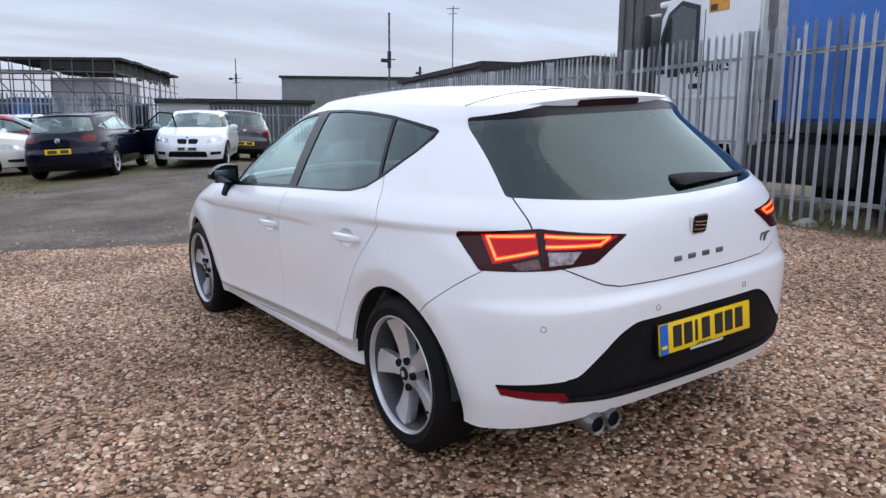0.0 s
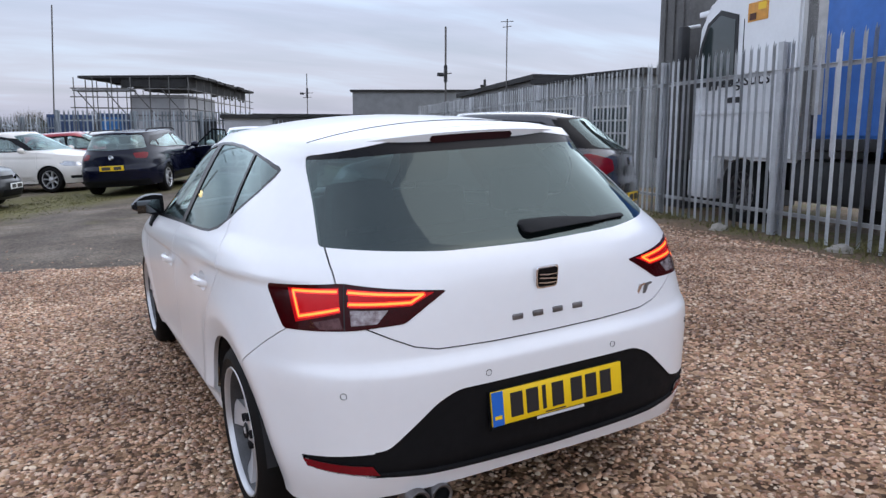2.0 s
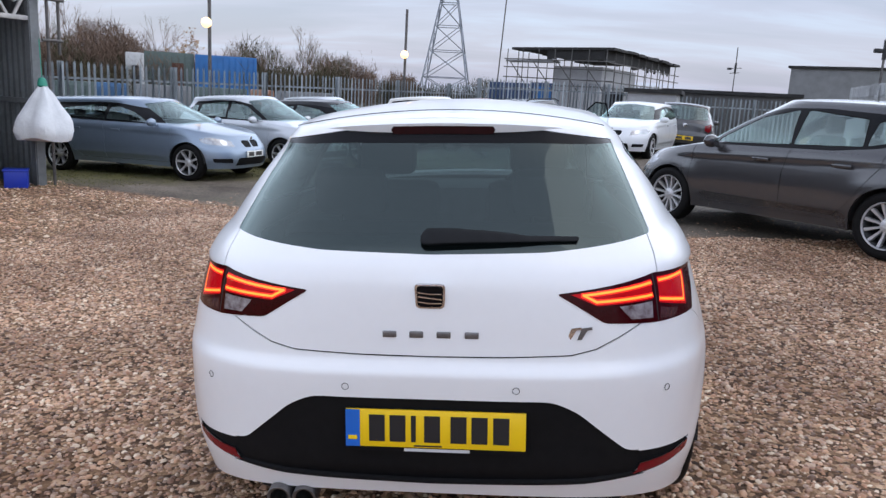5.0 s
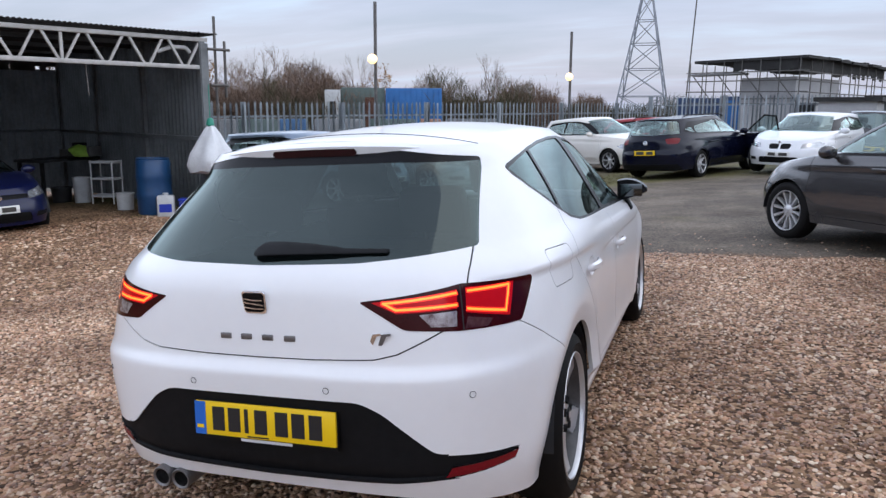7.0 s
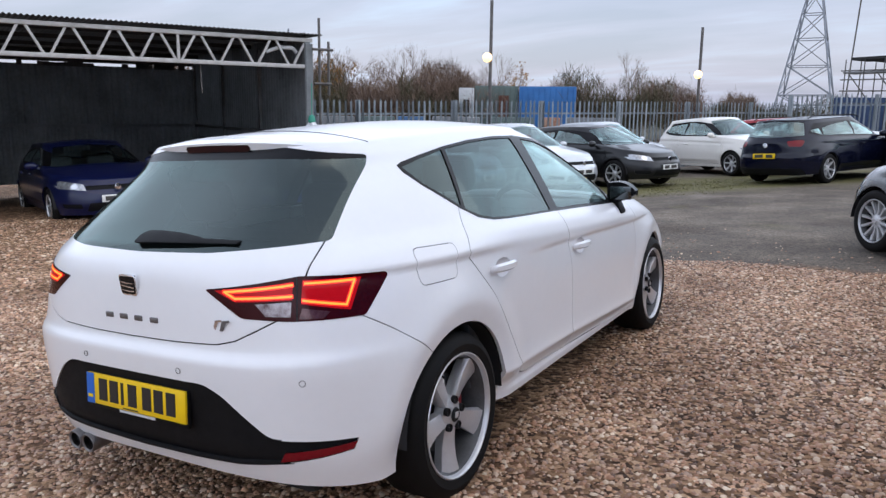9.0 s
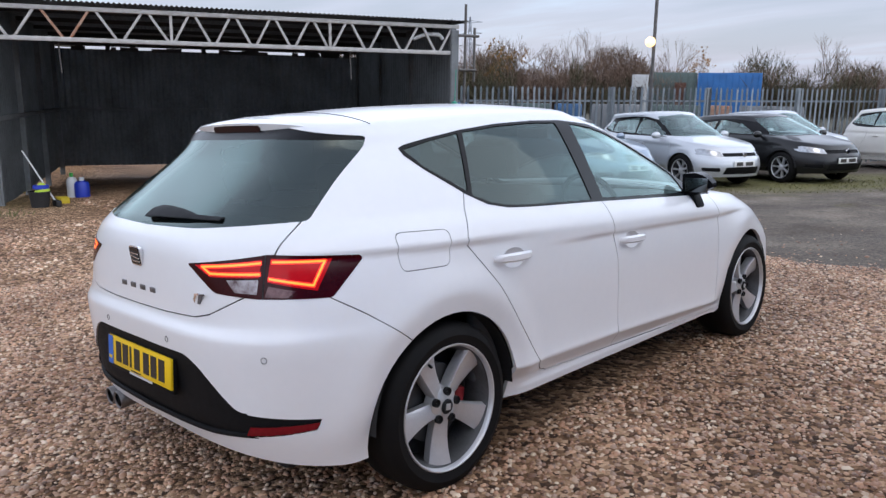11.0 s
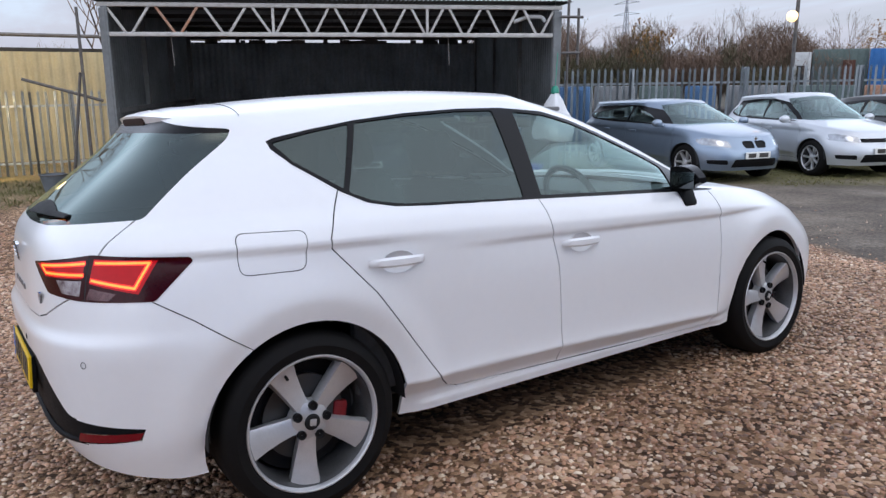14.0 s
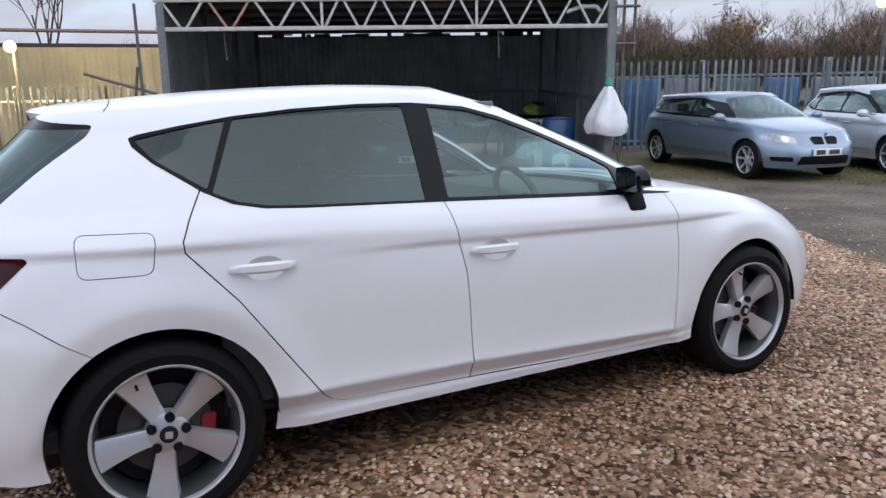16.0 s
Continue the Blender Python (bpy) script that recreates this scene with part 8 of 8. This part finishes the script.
# ---- trees and scrub ----
def tree(name, label, x, y, z, h, spread, seed, twig_mat, leaf=None, leaf_n=0, levels=5):
    """A bare tree: tapered trunk, forking limbs, fine twigs; some with the last leaves."""
    rng = random.Random(seed)
    tr = empty(name, label, "tree", Matrix.Translation((x, y, z)), "trees beyond the yard")
    wood, fine, tips = bmesh.new(), bmesh.new(), []

    def grow(p, d, length, r, lev):
        q = p + d * length
        tube(wood if lev < 2 else fine, p, q, r, r * 0.62, segs=6 if lev < 2 else 3, caps=False)
        if lev >= levels:
            tips.append(q)
            return
        for _ in range(rng.choice((3, 3, 4)) if lev else 4):
            nd = (d + Vector((rng.gauss(0, spread), rng.gauss(0, spread), rng.gauss(0.15, spread * 0.6)))).normalized()
            grow(p + d * length * rng.uniform(0.55, 1.0), nd, length * rng.uniform(0.55, 0.82), r * 0.58, lev + 1)
    grow(Vector((0, 0, 0)), Vector((rng.gauss(0, 0.05), rng.gauss(0, 0.05), 1)).normalized(), h * 0.36, h * 0.010, 0)
    part("trunk", wood, M_BARK, tr)
    part("crown", fine, twig_mat, tr, smooth=False)
    if leaf:
        lv = bmesh.new()
        for i in range(leaf_n):
            c = rng.choice(tips) + Vector((rng.gauss(0, 0.15), rng.gauss(0, 0.15), rng.gauss(0, 0.15))) * h * 0.12
            a = Vector((rng.gauss(0, 1), rng.gauss(0, 1), rng.gauss(0, 1))).normalized() * h * 0.018
            b = a.orthogonal().normalized() * h * 0.012
            lv.faces.new([lv.verts.new(c + o) for o in (a, b, -a, -b)])
        part("leaves", lv, leaf, tr, smooth=False)
    return tr




def far_tree(i, deg, d, h, kind):
    p = bearing(deg, d)
    if kind == "gold":
        return tree("autumn_tree", "small tree holding its last golden leaves", p.x, p.y, -0.5, h, 0.40, 100 + i, M_TWIG, M_LEAF_GOLD, 420)
    return tree("bare_tree", "bare brown tree in the scrub beyond the fence", p.x, p.y, -0.5, h, 0.42, 100 + i, M_TWIG)


protos = [far_tree(0, 41.0, 55, 6.4, "bare"), far_tree(1, 37.0, 58, 5.8, "bare"), far_tree(2, 33.0, 56, 6.6, "bare"), far_tree(3, 38.8, 52, 5.2, "gold")]
for i, (deg, d, s) in enumerate(((44.5, 50, 1.0), (43, 58, 1.05), (40, 60, 0.9), (38.2, 56, 1.1), (35.5, 57, 0.95), (34.3, 60, 1.0), (31.6, 58, 1.0), (30.2, 62, 1.15), (27.2, 64, 1.0), (20.0, 62, 0.85), (18.6, 60, 1.0), (17.4, 63, 1.0), (16.2, 60, 0.8), (15.3, 62, 0.75), (46, 48, 0.95), (48, 50, 1.0), (50.5, 52, 1.0))):
    p = bearing(deg, d)
    copy_thing(protos[i % 3], Matrix.Translation((p.x, p.y, -0.5)) @ Matrix.Rotation(i * 1.7, 4, "Z") @ Matrix.Diagonal((s, s, s, 1)))
p = bearing(25.6, 60)
copy_thing(protos[3], Matrix.Translation((p.x, p.y, -0.5)) @ Matrix.Rotation(1.2, 4, "Z"))
# big bare trees left, beyond the cream shed
tl = tree("bare_tree", "large bare tree behind the cream shed", -30.0, 0.0, -0.8, 9.0, 0.45, 301, M_TWIG, levels=5)
copy_thing(tl, Matrix.Translation((-34.0, 6.5, -0.8)) @ Matrix.Rotation(2.0, 4, "Z"))
copy_thing(tl, Matrix.Translation((-33.0, -7.0, -0.8)) @ Matrix.Rotation(4.0, 4, "Z"))


def scrub(name, label, bands, seed, material, count):
    """A low bank of tangled twigs: many thin blades on mounds, one mesh."""
    rng = np.random.default_rng(seed)
    V, F = [], []
    for b0, b1, d, h in bands:
        k = int(count * 3.6 * abs(b0 - b1))
        for _ in range(k):
            c = bearing(rng.uniform(min(b0, b1), max(b0, b1)), d + rng.normal(0, 2.0))
            hh = h * (0.50 + 0.50 * abs(noise.noise((c.x * 0.22, c.y * 0.22, seed)) * 1.9)) * rng.uniform(0.15, 1.0) ** 0.6
            base = np.array((c.x, c.y, -0.5 + hh))
            way = rng.normal(0, 1, 3) + np.array((0, 0, 0.8))
            tip = base + way / np.linalg.norm(way) * rng.uniform(0.35, 0.95)
            w_ = np.array((rng.normal(0, 1), rng.normal(0, 1), 0)); w_ = w_ / (np.linalg.norm(w_) + 1e-6) * rng.uniform(0.008, 0.022)
            n0 = len(V)
            mid = (base + tip) / 2 + rng.normal(0, 0.06, 3)
            V += [tuple(base - w_), tuple(base + w_), tuple(mid + w_ * 0.8), tuple(tip), tuple(mid - w_ * 0.8)]
            F += [(n0, n0 + 1, n0 + 2, n0 + 4), (n0 + 4, n0 + 2, n0 + 3)]
    return tagged(part(name, mesh_from(name, V, F, material)), label, "scrub", kind="stuff")


scrub("brown_scrub", "brown leafless scrub beyond the far fence", [(52, 26, 54, 4.9), (26, 12, 58, 4.6), (48, 26, 60, 5.4)], 4, M_TWIG, 620)
scrub("olive_scrub", "olive and russet bushes in the scrub", [(46, 38, 50, 4.6), (34, 29, 52, 4.4), (22, 14, 55, 4.4)], 6, M_LEAF_OLIVE, 260)
scrub("round_bush", "rounded dark bush by the pylon", [(10.9, 8.1, 80, 3.9), (10.4, 8.6, 80, 4.9)], 9, M_TWIG, 1500)
scrub("far_hedge", "low dark hedge on the horizon", [(15, -8, 75, 3.6)], 12, M_LEAF_OLIVE, 300)
scrub("left_scrub", "dark scrub behind the left fence", [(100, 62, 30, 3.0)], 15, M_TWIG, 60)

# weeds at the fence foot
def weeds(name, label, spots, seed):
    rng = np.random.default_rng(seed)
    V, F = [], []
    for x, y, n_b, h in spots:
        for _ in range(n_b):
            px, py = x + rng.normal(0, 0.14), y + rng.normal(0, 0.16)
            z = ground_z(px, py)
            hh = h * rng.uniform(0.3, 1.0)
            a = rng.uniform(0, 6.28)
            w_ = np.array((math.cos(a), math.sin(a), 0)) * rng.uniform(0.004, 0.012)
            tip = np.array((px + rng.normal(0, hh * 0.5), py + rng.normal(0, hh * 0.5), z + hh))
            base = np.array((px, py, z - 0.01))
            mid = (base + tip) / 2 + np.array((0, 0, hh * 0.12))
            n0 = len(V)
            V += [tuple(base - w_ * 0.5), tuple(base + w_ * 0.5), tuple(mid + w_), tuple(tip), tuple(mid - w_)]
            F += [(n0, n0 + 1, n0 + 2, n0 + 4), (n0 + 4, n0 + 2, n0 + 3)]
    return tagged(part(name, mesh_from(name, V, F, M_WEED)), label, "weeds", kind="stuff")


rw = random.Random(3)
weeds("fence_weeds", "green weeds and grass tufts at the fence foot", [(fence_x(y) - rw.uniform(0.0, 0.35), y, rw.randint(14, 60), rw.uniform(0.03, 0.09)) for y in [rw.uniform(-1, 10) for _ in range(46)]] + [(6.05, 1.9, 40, 0.24), (6.2, 2.6, 40, 0.10)], 2)
weeds("yard_grass", "short mossy grass tufts by the parked cars", [(x_, 16.2 + 0.82 * x_ + rw.uniform(-2.6, 1.8), 22, 0.03) for x_ in [rw.uniform(-8, -0.5) for _ in range(260)]], 5)
weeds("left_grass", "rough grass left of the shed", [(-9 - rw.uniform(0, 7), -3 + rw.uniform(0, 4.5), 16, 0.09) for _ in range(260)], 7)
